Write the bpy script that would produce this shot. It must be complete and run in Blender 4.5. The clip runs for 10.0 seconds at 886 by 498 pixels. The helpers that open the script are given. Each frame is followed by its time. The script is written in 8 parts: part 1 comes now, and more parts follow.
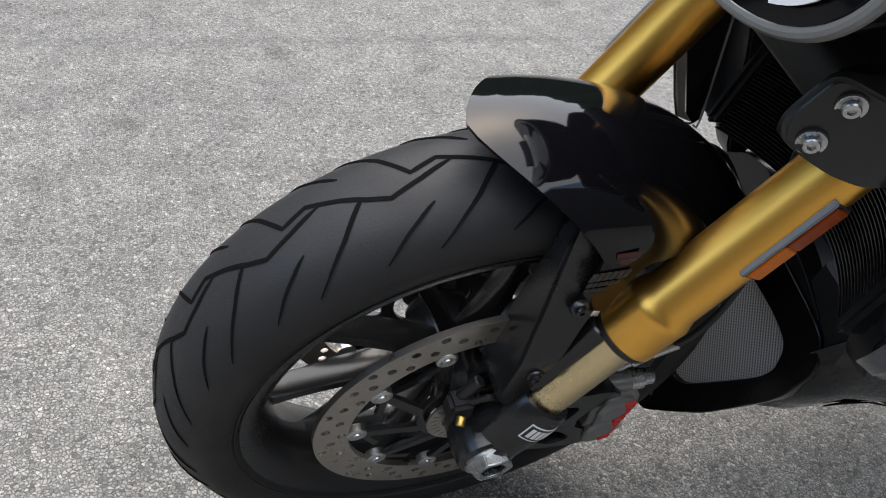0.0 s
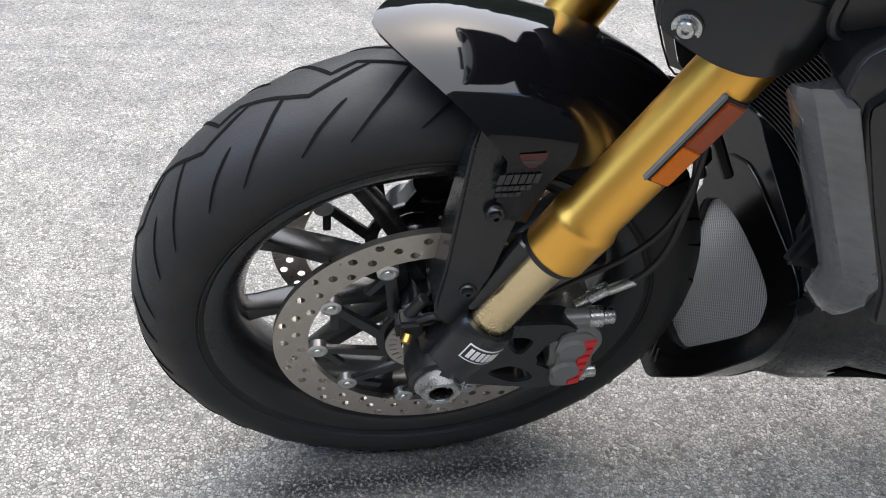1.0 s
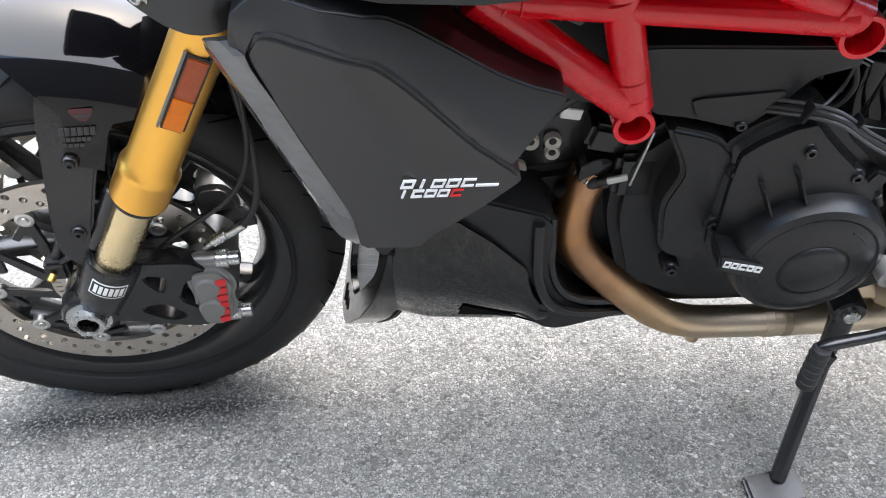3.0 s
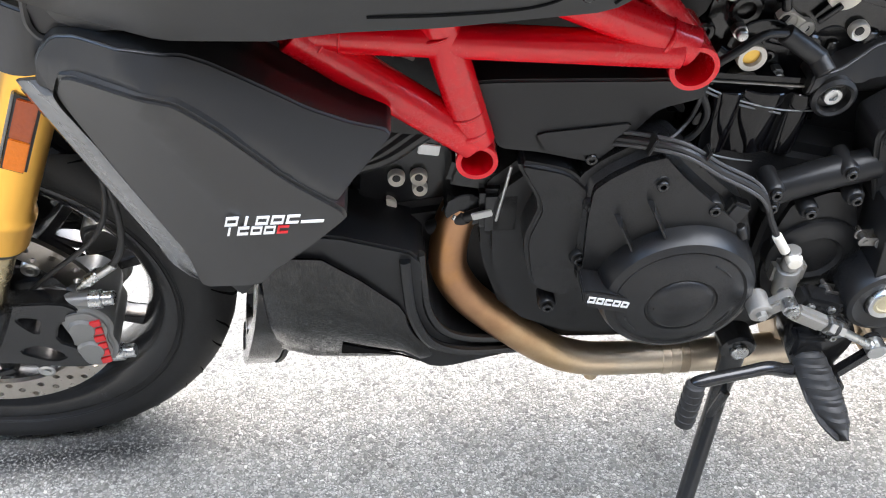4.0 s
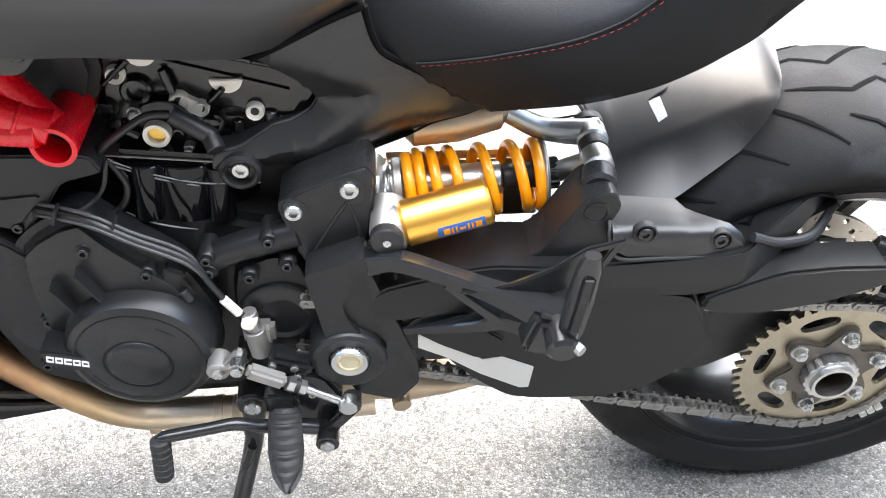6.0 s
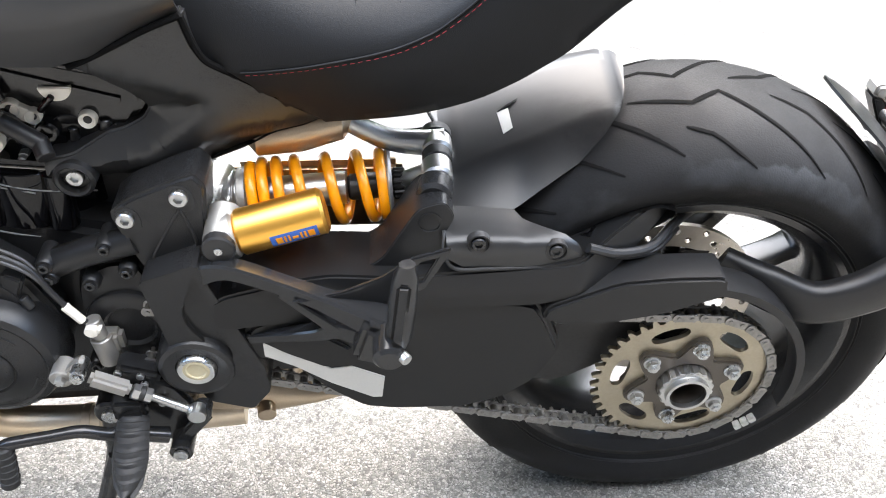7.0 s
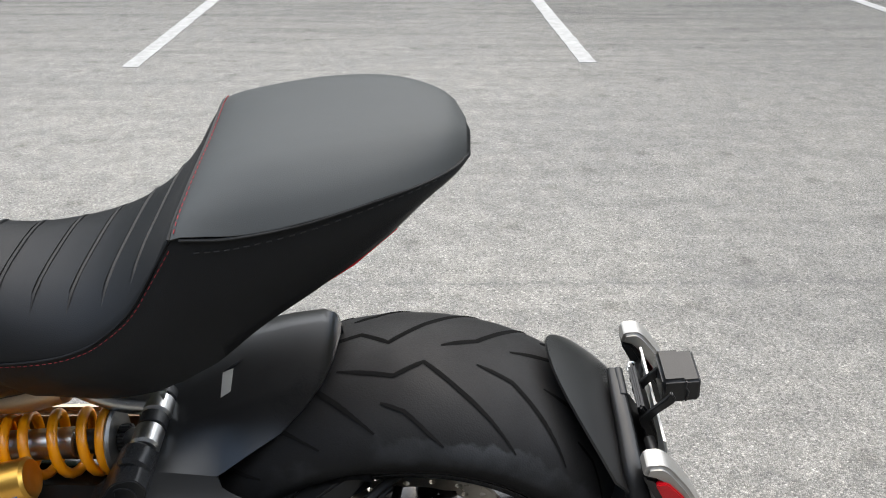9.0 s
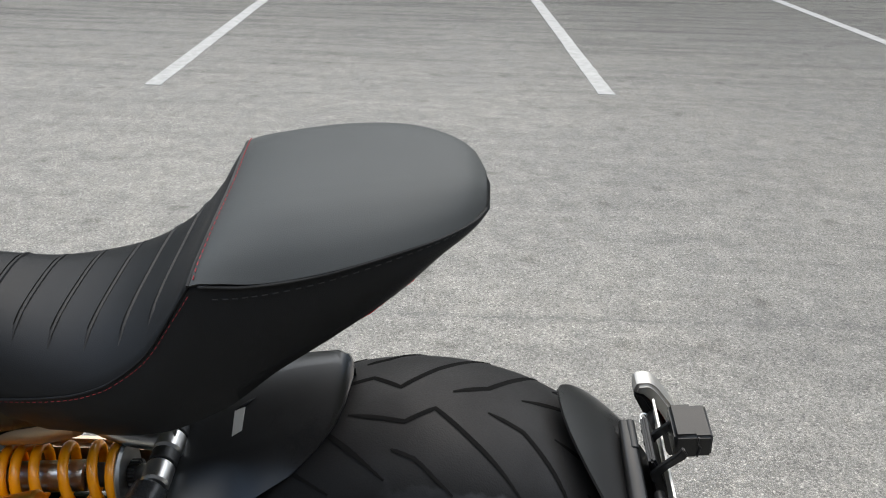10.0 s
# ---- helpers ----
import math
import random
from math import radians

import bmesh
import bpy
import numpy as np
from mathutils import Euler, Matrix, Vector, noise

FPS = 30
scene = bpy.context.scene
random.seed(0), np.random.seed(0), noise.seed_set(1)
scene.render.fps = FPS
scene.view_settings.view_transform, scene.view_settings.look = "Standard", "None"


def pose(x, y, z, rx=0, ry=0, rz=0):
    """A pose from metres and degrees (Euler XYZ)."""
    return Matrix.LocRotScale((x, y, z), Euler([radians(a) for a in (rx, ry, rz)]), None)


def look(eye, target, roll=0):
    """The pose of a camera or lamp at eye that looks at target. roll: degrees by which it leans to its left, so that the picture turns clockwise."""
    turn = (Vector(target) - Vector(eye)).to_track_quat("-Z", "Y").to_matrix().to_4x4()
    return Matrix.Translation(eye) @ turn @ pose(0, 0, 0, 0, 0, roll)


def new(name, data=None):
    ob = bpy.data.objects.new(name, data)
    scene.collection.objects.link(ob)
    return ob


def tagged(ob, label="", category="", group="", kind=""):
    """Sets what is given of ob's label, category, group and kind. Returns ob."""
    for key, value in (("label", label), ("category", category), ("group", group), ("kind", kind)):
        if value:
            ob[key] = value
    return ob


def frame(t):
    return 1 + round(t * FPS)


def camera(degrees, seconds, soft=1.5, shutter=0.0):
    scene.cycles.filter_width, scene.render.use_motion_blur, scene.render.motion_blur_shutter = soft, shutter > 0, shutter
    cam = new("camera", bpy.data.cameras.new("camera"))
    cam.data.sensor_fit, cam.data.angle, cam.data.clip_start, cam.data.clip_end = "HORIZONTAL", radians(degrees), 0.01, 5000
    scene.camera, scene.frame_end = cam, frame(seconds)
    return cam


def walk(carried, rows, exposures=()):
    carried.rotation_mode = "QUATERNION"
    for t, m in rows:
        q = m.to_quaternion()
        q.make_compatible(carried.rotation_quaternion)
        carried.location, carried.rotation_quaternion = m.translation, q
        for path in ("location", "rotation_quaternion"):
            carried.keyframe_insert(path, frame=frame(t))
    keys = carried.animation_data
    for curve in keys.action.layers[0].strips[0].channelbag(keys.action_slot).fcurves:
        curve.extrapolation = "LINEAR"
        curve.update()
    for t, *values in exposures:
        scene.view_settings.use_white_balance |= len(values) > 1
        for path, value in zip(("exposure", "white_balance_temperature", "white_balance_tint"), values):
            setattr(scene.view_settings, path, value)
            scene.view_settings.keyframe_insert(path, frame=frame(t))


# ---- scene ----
cam = camera(53.2, 10.0, soft=1.05)
PATH = [
    (0, (-0.267, -0.616, 0.944), (0.277, 0.876, -0.273), 9.3),
    (0.5, (-0.134, -0.721, 0.887), (0.166, 0.865, -0.294), 6.5),
    (1, (-0.066, -0.748, 0.881), (0.091, 0.877, -0.275), 3.5),
    (1.5, (-0.011, -0.777, 0.888), (0.127, 0.861, -0.25), 1.8),
    (2, (0.1, -0.863, 0.905), (0.206, 0.787, -0.22), 0.8),
    (2.5, (0.239, -0.915, 0.937), (0.311, 0.731, -0.198), 0.5),
    (2.7, (0.304, -0.914, 0.927), (0.364, 0.725, -0.218), 0.7),
    (3.8, (0.519, -0.903, 0.903), (0.525, 0.774, -0.186), -0.7),
    (4, (0.545, -0.907, 0.904), (0.557, 0.785, -0.162), -0.8),
    (4.5, (0.666, -0.953, 0.921), (0.685, 0.776, -0.083), -0.9),
    (5, (0.822, -1.015, 0.952), (0.835, 0.739, -0.011), -1.0),
    (5.5, (0.971, -0.992, 0.948), (1.007, 0.757, -0.021), -0.6),
    (5.7, (1.039, -0.969, 0.947), (1.077, 0.777, -0.028), -0.4),
    (6.8, (1.23, -0.956, 0.94), (1.284, 0.803, -0.012), 0.1),
    (7, (1.278, -0.973, 0.943), (1.332, 0.789, -0.002), 0.3),
    (7.5, (1.412, -1.017, 0.959), (1.467, 0.745, 0.015), 0.7),
    (7.8, (1.511, -0.997, 0.954), (1.574, 0.76, -0.001), 0.8),
    (8, (1.581, -0.971, 0.961), (1.646, 0.778, -0.008), 1.1),
    (8.5, (1.652, -0.944, 1.086), (1.659, 0.829, 0.161), 0.0),
    (9, (1.67, -0.912, 1.186), (1.606, 0.905, 0.352), -0.3),
    (9.5, (1.688, -0.905, 1.23), (1.622, 0.928, 0.435), 0.7),
    (10, (1.665, -0.903, 1.215), (1.571, 0.931, 0.425), 1.3),
]
EXPOSURES = [(0.0, 2.20, 7300, 8), (0.5, 2.65, 7200, 8), (1.0, 2.82, 7200, 8), (2.0, 3.12, 7100, 8), (2.7, 3.42, 7100, 8), (3.8, 4.02, 7200, 8), (5.0, 4.26, 7300, 8), (7.4, 3.80, 7500, 8), (8.0, 3.08, 7600, 8), (8.5, 2.82, 7600, 7), (9.0, 2.46, 7500, 6), (9.5, 2.13, 7500, 6), (10.0, 2.19, 7500, 5)]
walk(cam, [(t, look(eye, target, roll)) for t, eye, target, roll in PATH], EXPOSURES)

# ---- light ----
world = bpy.data.worlds.new("overcast_sky")
scene.world = world
world.use_nodes = True
wn = world.node_tree.nodes
sky = wn.new("ShaderNodeTexSky")
sky.sky_type, sky.sun_disc = "NISHITA", False
sky.sun_elevation, sky.sun_rotation = radians(68), radians(18)
sky.air_density, sky.dust_density, sky.ozone_density = 1.0, 1.0, 1.2
world.node_tree.links.new(sky.outputs[0], wn["Background"].inputs[0])
wn["Background"].inputs[1].default_value = 0.15
sun_data = bpy.data.lights.new("sun", "SUN")
sun_data.energy, sun_data.angle, sun_data.color = 1.05, radians(105), (1.0, 0.95, 0.87)
sun = new("sun", sun_data)
sun.matrix_world = look((1.2, 0.9, 4.6), (0.7, 0, 0))


# ---- materials ----
def finish(name, color, rough=0.5, metal=0.0, grain=300.0, stain=9.0, vary=0.12, wear=0.1, bump=0.05, coat=0.0, stretch=(1, 1, 1), tint=None, spec=0.5):
    """A painted, moulded or metal surface: fine grain and larger stains in colour, gloss and relief."""
    m = bpy.data.materials.new(name)
    m.use_nodes = True
    n, link = m.node_tree.nodes, m.node_tree.links.new
    b = n["Principled BSDF"]
    tc, mp = n.new("ShaderNodeTexCoord"), n.new("ShaderNodeMapping")
    mp.inputs["Scale"].default_value = stretch
    link(tc.outputs["Object"], mp.inputs[0])
    fine, broad = n.new("ShaderNodeTexNoise"), n.new("ShaderNodeTexNoise")
    fine.inputs["Scale"].default_value, broad.inputs["Scale"].default_value = grain, stain
    fine.inputs["Detail"].default_value, broad.inputs["Detail"].default_value = 3, 5
    link(mp.outputs[0], fine.inputs["Vector"]), link(tc.outputs["Object"], broad.inputs["Vector"])
    ramp = n.new("ShaderNodeMix")
    ramp.data_type = "RGBA"
    other = tint or tuple(c * (1 - 2 * vary) for c in color)
    ramp.inputs["A"].default_value, ramp.inputs["B"].default_value = (*color, 1), (*other, 1)
    add = n.new("ShaderNodeMath")
    add.operation = "MULTIPLY_ADD"
    add.inputs[1].default_value = 0.4
    half = n.new("ShaderNodeMath")
    half.operation = "MULTIPLY"
    half.inputs[1].default_value = 0.6
    link(broad.outputs[0], half.inputs[0]), link(fine.outputs[0], add.inputs[0]), link(half.outputs[0], add.inputs[2])
    link(add.outputs[0], ramp.inputs["Factor"]), link(ramp.outputs["Result"], b.inputs["Base Color"])
    rg = n.new("ShaderNodeMapRange")
    rg.inputs["From Min"].default_value, rg.inputs["From Max"].default_value = 0.3, 0.7
    rg.inputs["To Min"].default_value, rg.inputs["To Max"].default_value = max(0.02, rough - wear), min(1, rough + wear)
    link(add.outputs[0], rg.inputs[0]), link(rg.outputs[0], b.inputs["Roughness"])
    b.inputs["Metallic"].default_value, b.inputs["Specular IOR Level"].default_value = metal, spec
    b.inputs["Coat Weight"].default_value, b.inputs["Coat Roughness"].default_value = coat, 0.03
    if bump:
        bp = n.new("ShaderNodeBump")
        bp.inputs["Strength"].default_value, bp.inputs["Distance"].default_value = bump, 0.0008
        link(fine.outputs[0], bp.inputs["Height"]), link(bp.outputs[0], b.inputs["Normal"])
    return m


RUBBER = finish("tyre_rubber", (0.024, 0.0241, 0.0246), 0.58, grain=500, stain=14, vary=0.2, wear=0.12, bump=0.25, spec=0.3)
# near-black for grooves, seams and gaps: their shade is put into the colour
GROOVE = finish("groove_shade_black", (0.006, 0.006, 0.006), 0.9, bump=0, spec=0.05)
GLOSS = finish("gloss_black_lacquer", (0.004, 0.004, 0.005), 0.05, stain=5, wear=0.02, bump=0.0, spec=0.33)
PANGLOSS = finish("deep_black_lacquer", (0.005, 0.005, 0.0053), 0.05, stain=5, grain=900, wear=0.02, bump=0.0, spec=0.5, coat=0.15)
SATIN = finish("satin_black_cast", (0.0135, 0.0139, 0.0148), 0.22, grain=700, vary=0.15, wear=0.08, bump=0.08)
ENGINE = finish("engine_black_paint", (0.0155, 0.0159, 0.0169), 0.30, grain=1200, vary=0.15, wear=0.08, bump=0.2, spec=0.32)
ARM = finish("swingarm_black", (0.0095, 0.0097, 0.0102), 0.33, grain=1500, stain=6, vary=0.12, wear=0.06, bump=0.1, spec=0.3)
REAR = finish("matt_black_moulding", (0.0175, 0.0177, 0.0182), 0.30, grain=1500, stain=6, vary=0.1, wear=0.06, bump=0.08, spec=0.45)
COVER = finish("matt_black_side_cover", (0.020, 0.0203, 0.0208), 0.30, grain=1500, stain=6, vary=0.1, wear=0.06, bump=0.08, spec=0.45)
MATT = finish("matt_black_paint", (0.0215, 0.0213, 0.0214), 0.33, grain=1500, stain=6, vary=0.08, wear=0.05, bump=0.05)
PLASTIC = finish("black_moulded_plastic", (0.0185, 0.0189, 0.020), 0.34, grain=1500, vary=0.12, wear=0.06, bump=0.2, spec=0.32)
# black of inner parts; in holes and recesses it stands for their shade
DARK = finish("inner_and_recess_black", (0.014, 0.014, 0.0147), 0.6, vary=0.2, bump=0.1)
TAIL = finish("dull_black_plastic", (0.009, 0.0092, 0.0098), 0.42, grain=1500, vary=0.12, wear=0.06, bump=0.2, spec=0.35)
GOLD = finish("gold_anodised", (0.93, 0.50, 0.105), 0.36, 1.0, grain=900, stain=20, vary=0.02, wear=0.01, bump=0.0)
CHROME = finish("worn_stanchion_coating", (0.74, 0.60, 0.36), 0.24, 1.0, grain=400, stain=30, vary=0.08, wear=0.08, bump=0.02)
WET = finish("gloss_engine_black", (0.005, 0.005, 0.0055), 0.16, grain=600, vary=0.2, wear=0.08, bump=0.1)
STEEL = finish("brushed_disc_steel", (0.60, 0.55, 0.49), 0.33, 1.0, grain=200, stain=25, vary=0.12, wear=0.08, bump=0.05)
ALLOY = finish("bare_alloy", (0.62, 0.62, 0.61), 0.33, 1.0, grain=500, vary=0.12, wear=0.1, bump=0.1)
ZINC = finish("zinc_bolt", (0.56, 0.57, 0.57), 0.3, 1.0, grain=300, vary=0.1, wear=0.1, bump=0.05)
CALIPER = finish("titanium_grey_caliper", (0.25, 0.25, 0.245), 0.42, 0.6, grain=600, vary=0.12, wear=0.1, bump=0.15)
CASTING = finish("sand_cast_alloy", (0.42, 0.41, 0.39), 0.5, 0.85, grain=900, vary=0.12, wear=0.1, bump=0.3)
RED = finish("red_frame_paint", (0.74, 0.004, 0.014), 0.26, grain=400, stain=12, vary=0.05, wear=0.05, bump=0.02, coat=0.5, spec=0.3)
PIPE = finish("heat_tinted_steel", (0.78, 0.68, 0.54), 0.42, 1.0, grain=250, stain=16, vary=0.1, wear=0.06, bump=0.01, tint=(0.62, 0.50, 0.37))


def heat_tint(m):
    """Copper and straw temper colours near the port, fading along the pipe to plain steel."""
    n, link = m.node_tree.nodes, m.node_tree.links.new
    old = n["Principled BSDF"].inputs["Base Color"].links[0].from_socket
    tc, xyz, r = n.new("ShaderNodeTexCoord"), n.new("ShaderNodeSeparateXYZ"), n.new("ShaderNodeValToRGB")
    mp, wob, mx = n.new("ShaderNodeMapRange"), n.new("ShaderNodeTexNoise"), n.new("ShaderNodeMix")
    link(tc.outputs["Object"], xyz.inputs[0]), link(tc.outputs["Object"], wob.inputs["Vector"])
    wob.inputs["Scale"].default_value = 30
    add = n.new("ShaderNodeMath")
    add.operation = "MULTIPLY_ADD"
    add.inputs[1].default_value = 0.09
    link(wob.outputs[0], add.inputs[0]), link(xyz.outputs[0], add.inputs[2])
    mp.inputs["From Min"].default_value, mp.inputs["From Max"].default_value = 0.58, 0.84
    link(add.outputs[0], mp.inputs[0]), link(mp.outputs[0], r.inputs[0])
    stops = ((0.0, (0.70, 0.42, 0.20)), (1.0, (1, 1, 1)), (0.16, (0.56, 0.36, 0.26)), (0.34, (0.78, 0.56, 0.40)), (0.6, (0.95, 0.80, 0.62)))
    for i, (pos, c) in enumerate(stops):
        e = r.color_ramp.elements[i] if i < 2 else r.color_ramp.elements.new(pos)
        e.position, e.color = pos, (*c, 1)
    mx.data_type, mx.blend_type = "RGBA", "MULTIPLY"
    mx.inputs["Factor"].default_value = 1.0
    link(old, mx.inputs["A"]), link(r.outputs[0], mx.inputs["B"]), link(mx.outputs["Result"], n["Principled BSDF"].inputs["Base Color"])


heat_tint(PIPE)
CHAMBER = finish("bead_blasted_steel", (0.62, 0.50, 0.37), 0.46, 1.0, grain=700, stain=10, vary=0.2, wear=0.1, bump=0.15)
SPROCKET = finish("sprocket_steel", (0.45, 0.40, 0.31), 0.45, 1.0, grain=300, stain=20, vary=0.15, wear=0.1, bump=0.1)
BRONZE = finish("bronze_carrier", (0.13, 0.115, 0.10), 0.42, 0.8, grain=500, vary=0.15, bump=0.1)
CHAIN = finish("greasy_chain_steel", (0.36, 0.35, 0.335), 0.38, 0.9, grain=300, stain=60, vary=0.3, wear=0.15, bump=0.1)
SPRING = finish("yellow_spring_paint", (0.95, 0.33, 0.006), 0.35, grain=400, stain=30, vary=0.06, bump=0.05, coat=0.3)
LEATHER = finish("black_vinyl", (0.0130, 0.0136, 0.0146), 0.50, grain=1100, stain=8, vary=0.12, wear=0.06, bump=0.3, spec=0.14)
PAD = finish("grey_black_vinyl", (0.056, 0.0592, 0.0592), 0.58, grain=1400, stain=6, vary=0.08, wear=0.05, bump=0.25, spec=0.14)
THREAD_RED = finish("red_thread", (0.25, 0.014, 0.02), 0.8, bump=0)
THREAD = finish("black_thread", (0.012, 0.012, 0.012), 0.8, bump=0)
WHITE = finish("white_print", (0.78, 0.78, 0.78), 0.5, bump=0, vary=0.04)
GREY_PRINT = finish("grey_print", (0.032, 0.032, 0.034), 0.5, bump=0, vary=0.04)
DIM_RED = finish("dim_red_print", (0.06, 0.006, 0.008), 0.4, bump=0, vary=0.05)
RED_PRINT = finish("red_print", (0.62, 0.02, 0.025), 0.5, bump=0, vary=0.05)
BLUE = finish("blue_sticker", (0.03, 0.12, 0.45), 0.4, bump=0, vary=0.05)
MESH = finish("silver_mesh_paint", (0.78, 0.78, 0.76), 0.45, 0.3, vary=0.1, bump=0.1)
AMBER = finish("amber_reflector", (0.95, 0.23, 0.008), 0.3, grain=260, vary=0.22, wear=0.05, bump=0.5, spec=0.35)
# dimmer upper half: the prism's weaker reflection put into the colour
AMBER_DIM = finish("amber_reflector_upper", (0.46, 0.075, 0.010), 0.2, grain=260, vary=0.25, wear=0.05, bump=0.5)
RED_LENS = finish("red_reflector", (0.72, 0.006, 0.016), 0.35, grain=900, vary=0.15, wear=0.05, bump=0.3, spec=0.3)
RIBBED = finish("clear_grey_lens", (0.17, 0.175, 0.18), 0.2, 0.45, grain=90, stain=22, vary=0.35, wear=0.08, bump=0.5, coat=1.0, stretch=(0.3, 1, 2.2))
HOSE = finish("black_hose", (0.014, 0.014, 0.015), 0.45, bump=0.1)
WIRE = finish("grey_cable_sleeve", (0.06, 0.06, 0.062), 0.5, bump=0.1)
BRASS = finish("yellow_brass", (0.72, 0.46, 0.12), 0.35, 1.0, vary=0.1, bump=0.05)
CAPCREAM = finish("cream_bearing_cap", (0.52, 0.46, 0.31), 0.45, vary=0.1, bump=0.1)
IVORY = finish("ivory_plug", (0.80, 0.76, 0.68), 0.5, vary=0.08, bump=0.05)
NATURAL = finish("natural_plastic", (0.34, 0.33, 0.29), 0.4, vary=0.1, bump=0.05)
TAPE = finish("reflective_foil", (0.62, 0.62, 0.60), 0.4, 0.5, vary=0.1, bump=0.05)


def dusty(m, cx, cz, r0, r1):
    """Pale scuffed dust in patches on a band of the tyre's shoulder."""
    n, link = m.node_tree.nodes, m.node_tree.links.new
    b = n["Principled BSDF"]
    old = b.inputs["Base Color"].links[0].from_socket
    tc, sub, ln = n.new("ShaderNodeTexCoord"), n.new("ShaderNodeVectorMath"), n.new("ShaderNodeVectorMath")
    flat = n.new("ShaderNodeVectorMath")
    flat.operation, sub.operation, ln.operation = "MULTIPLY", "SUBTRACT", "LENGTH"
    flat.inputs[1].default_value, sub.inputs[1].default_value = (1, 0, 1), (cx, 0, cz)
    link(tc.outputs["Object"], flat.inputs[0]), link(flat.outputs[0], sub.inputs[0]), link(sub.outputs[0], ln.inputs[0])
    wob, mul, add = n.new("ShaderNodeTexNoise"), n.new("ShaderNodeMath"), n.new("ShaderNodeMath")
    wob.inputs["Scale"].default_value, wob.inputs["Detail"].default_value = 38, 6
    link(tc.outputs["Object"], wob.inputs["Vector"])
    mul.operation, mul.inputs[1].default_value = "MULTIPLY_ADD", 0.03
    link(wob.outputs[0], mul.inputs[0]), link(ln.outputs["Value"], mul.inputs[2])
    r = n.new("ShaderNodeValToRGB")
    add.operation = "MULTIPLY_ADD"
    add.inputs[1].default_value, add.inputs[2].default_value = 1 / (r1 - r0), -(r0 + 0.015) / (r1 - r0)
    link(mul.outputs[0], add.inputs[0]), link(add.outputs[0], r.inputs[0])
    for i, (pos, v) in enumerate(((0.0, 0.0), (1.0, 0.0), (0.25, 0.5), (0.75, 0.8), (0.85, 0.0))):
        e = r.color_ramp.elements[i] if i < 2 else r.color_ramp.elements.new(pos)
        e.position, e.color = pos, (v, v, v, 1)
    patch, gate, prod, mx = n.new("ShaderNodeTexNoise"), n.new("ShaderNodeMapRange"), n.new("ShaderNodeMath"), n.new("ShaderNodeMix")
    patch.inputs["Scale"].default_value, patch.inputs["Detail"].default_value = 11, 5
    link(tc.outputs["Object"], patch.inputs["Vector"])
    gate.inputs["From Min"].default_value, gate.inputs["From Max"].default_value, gate.inputs["To Max"].default_value = 0.46, 0.62, 0.75
    link(patch.outputs[0], gate.inputs[0]), link(gate.outputs[0], prod.inputs[0]), link(r.outputs[0], prod.inputs[1])
    prod.operation, mx.data_type = "MULTIPLY", "RGBA"
    mx.inputs["B"].default_value = (0.045, 0.048, 0.052, 1)
    link(prod.outputs[0], mx.inputs["Factor"]), link(old, mx.inputs["A"]), link(mx.outputs["Result"], b.inputs["Base Color"])
    return m


SCUFFED = dusty(finish("scuffed_rubber", (0.0125, 0.0125, 0.013), 0.62, grain=500, stain=14, vary=0.2, wear=0.12, bump=0.3, spec=0.18), 1.609, 0.328, 0.262, 0.300)


# ---- mesh helpers ----
def mix(*meshes):
    """Join several bmeshes into the first."""
    first = meshes[0]
    for other in meshes[1:]:
        tmp = bpy.data.meshes.new("tmp")
        other.to_mesh(tmp)
        first.from_mesh(tmp)
        bpy.data.meshes.remove(tmp)
        other.free()
    return first


def part(name, bm, material, parent=None, label="", m=None, sharp=35):
    me = bpy.data.meshes.new(name)
    bmesh.ops.recalc_face_normals(bm, faces=bm.faces)
    bm.to_mesh(me)
    bm.free()
    me.materials.append(material)
    me.shade_smooth()
    me.set_sharp_from_angle(angle=radians(sharp))
    ob = new(name, me)
    ob.parent = parent
    if m is not None:
        ob.matrix_basis = m
    if label:
        tagged(ob, label)
    return ob


def again(ob, m, parent=None):
    """One more object on the same mesh."""
    o = new(ob.name.split(".")[0], ob.data)
    o.parent = parent or ob.parent
    o.matrix_basis = m
    return o


def lathe(prof, c=(0, 0, 0), n=64, closed=False):
    """prof: (radius, y) rows turned about the Y line through c."""
    bm = bmesh.new()
    rings = []
    for r, y in prof:
        if r < 1e-5:
            rings.append([bm.verts.new((c[0], c[1] + y, c[2]))])
        else:
            rings.append([bm.verts.new((c[0] + r * math.cos(2 * math.pi * i / n), c[1] + y, c[2] + r * math.sin(2 * math.pi * i / n))) for i in range(n)])
    pairs = list(zip(rings, rings[1:])) + ([(rings[-1], rings[0])] if closed else [])
    for a, b in pairs:
        for i in range(n):
            j = (i + 1) % n
            if len(a) == 1 and len(b) == 1:
                continue
            if len(a) == 1:
                bm.faces.new((a[0], b[j], b[i]))
            elif len(b) == 1:
                bm.faces.new((a[i], a[j], b[0]))
            else:
                bm.faces.new((a[i], a[j], b[j], b[i]))
    return bm


def turned(r, y0, y1, bev=0.001, n=32, c=(0, 0, 0), hole=0.0):
    if hole:
        return lathe([(hole, y0), (r - bev, y0), (r, y0 + bev), (r, y1 - bev), (r - bev, y1), (hole, y1)], c, n, closed=True)
    return lathe([(0, y0), (r - bev, y0), (r, y0 + bev), (r, y1 - bev), (r - bev, y1), (0, y1)], c, n)


def along(p0, p1):
    """The matrix that lays the Y axis of a turned shape from p0 towards p1."""
    d = Vector(p1) - Vector(p0)
    return Matrix.Translation(p0) @ d.to_track_quat("Y", "Z").to_matrix().to_4x4()


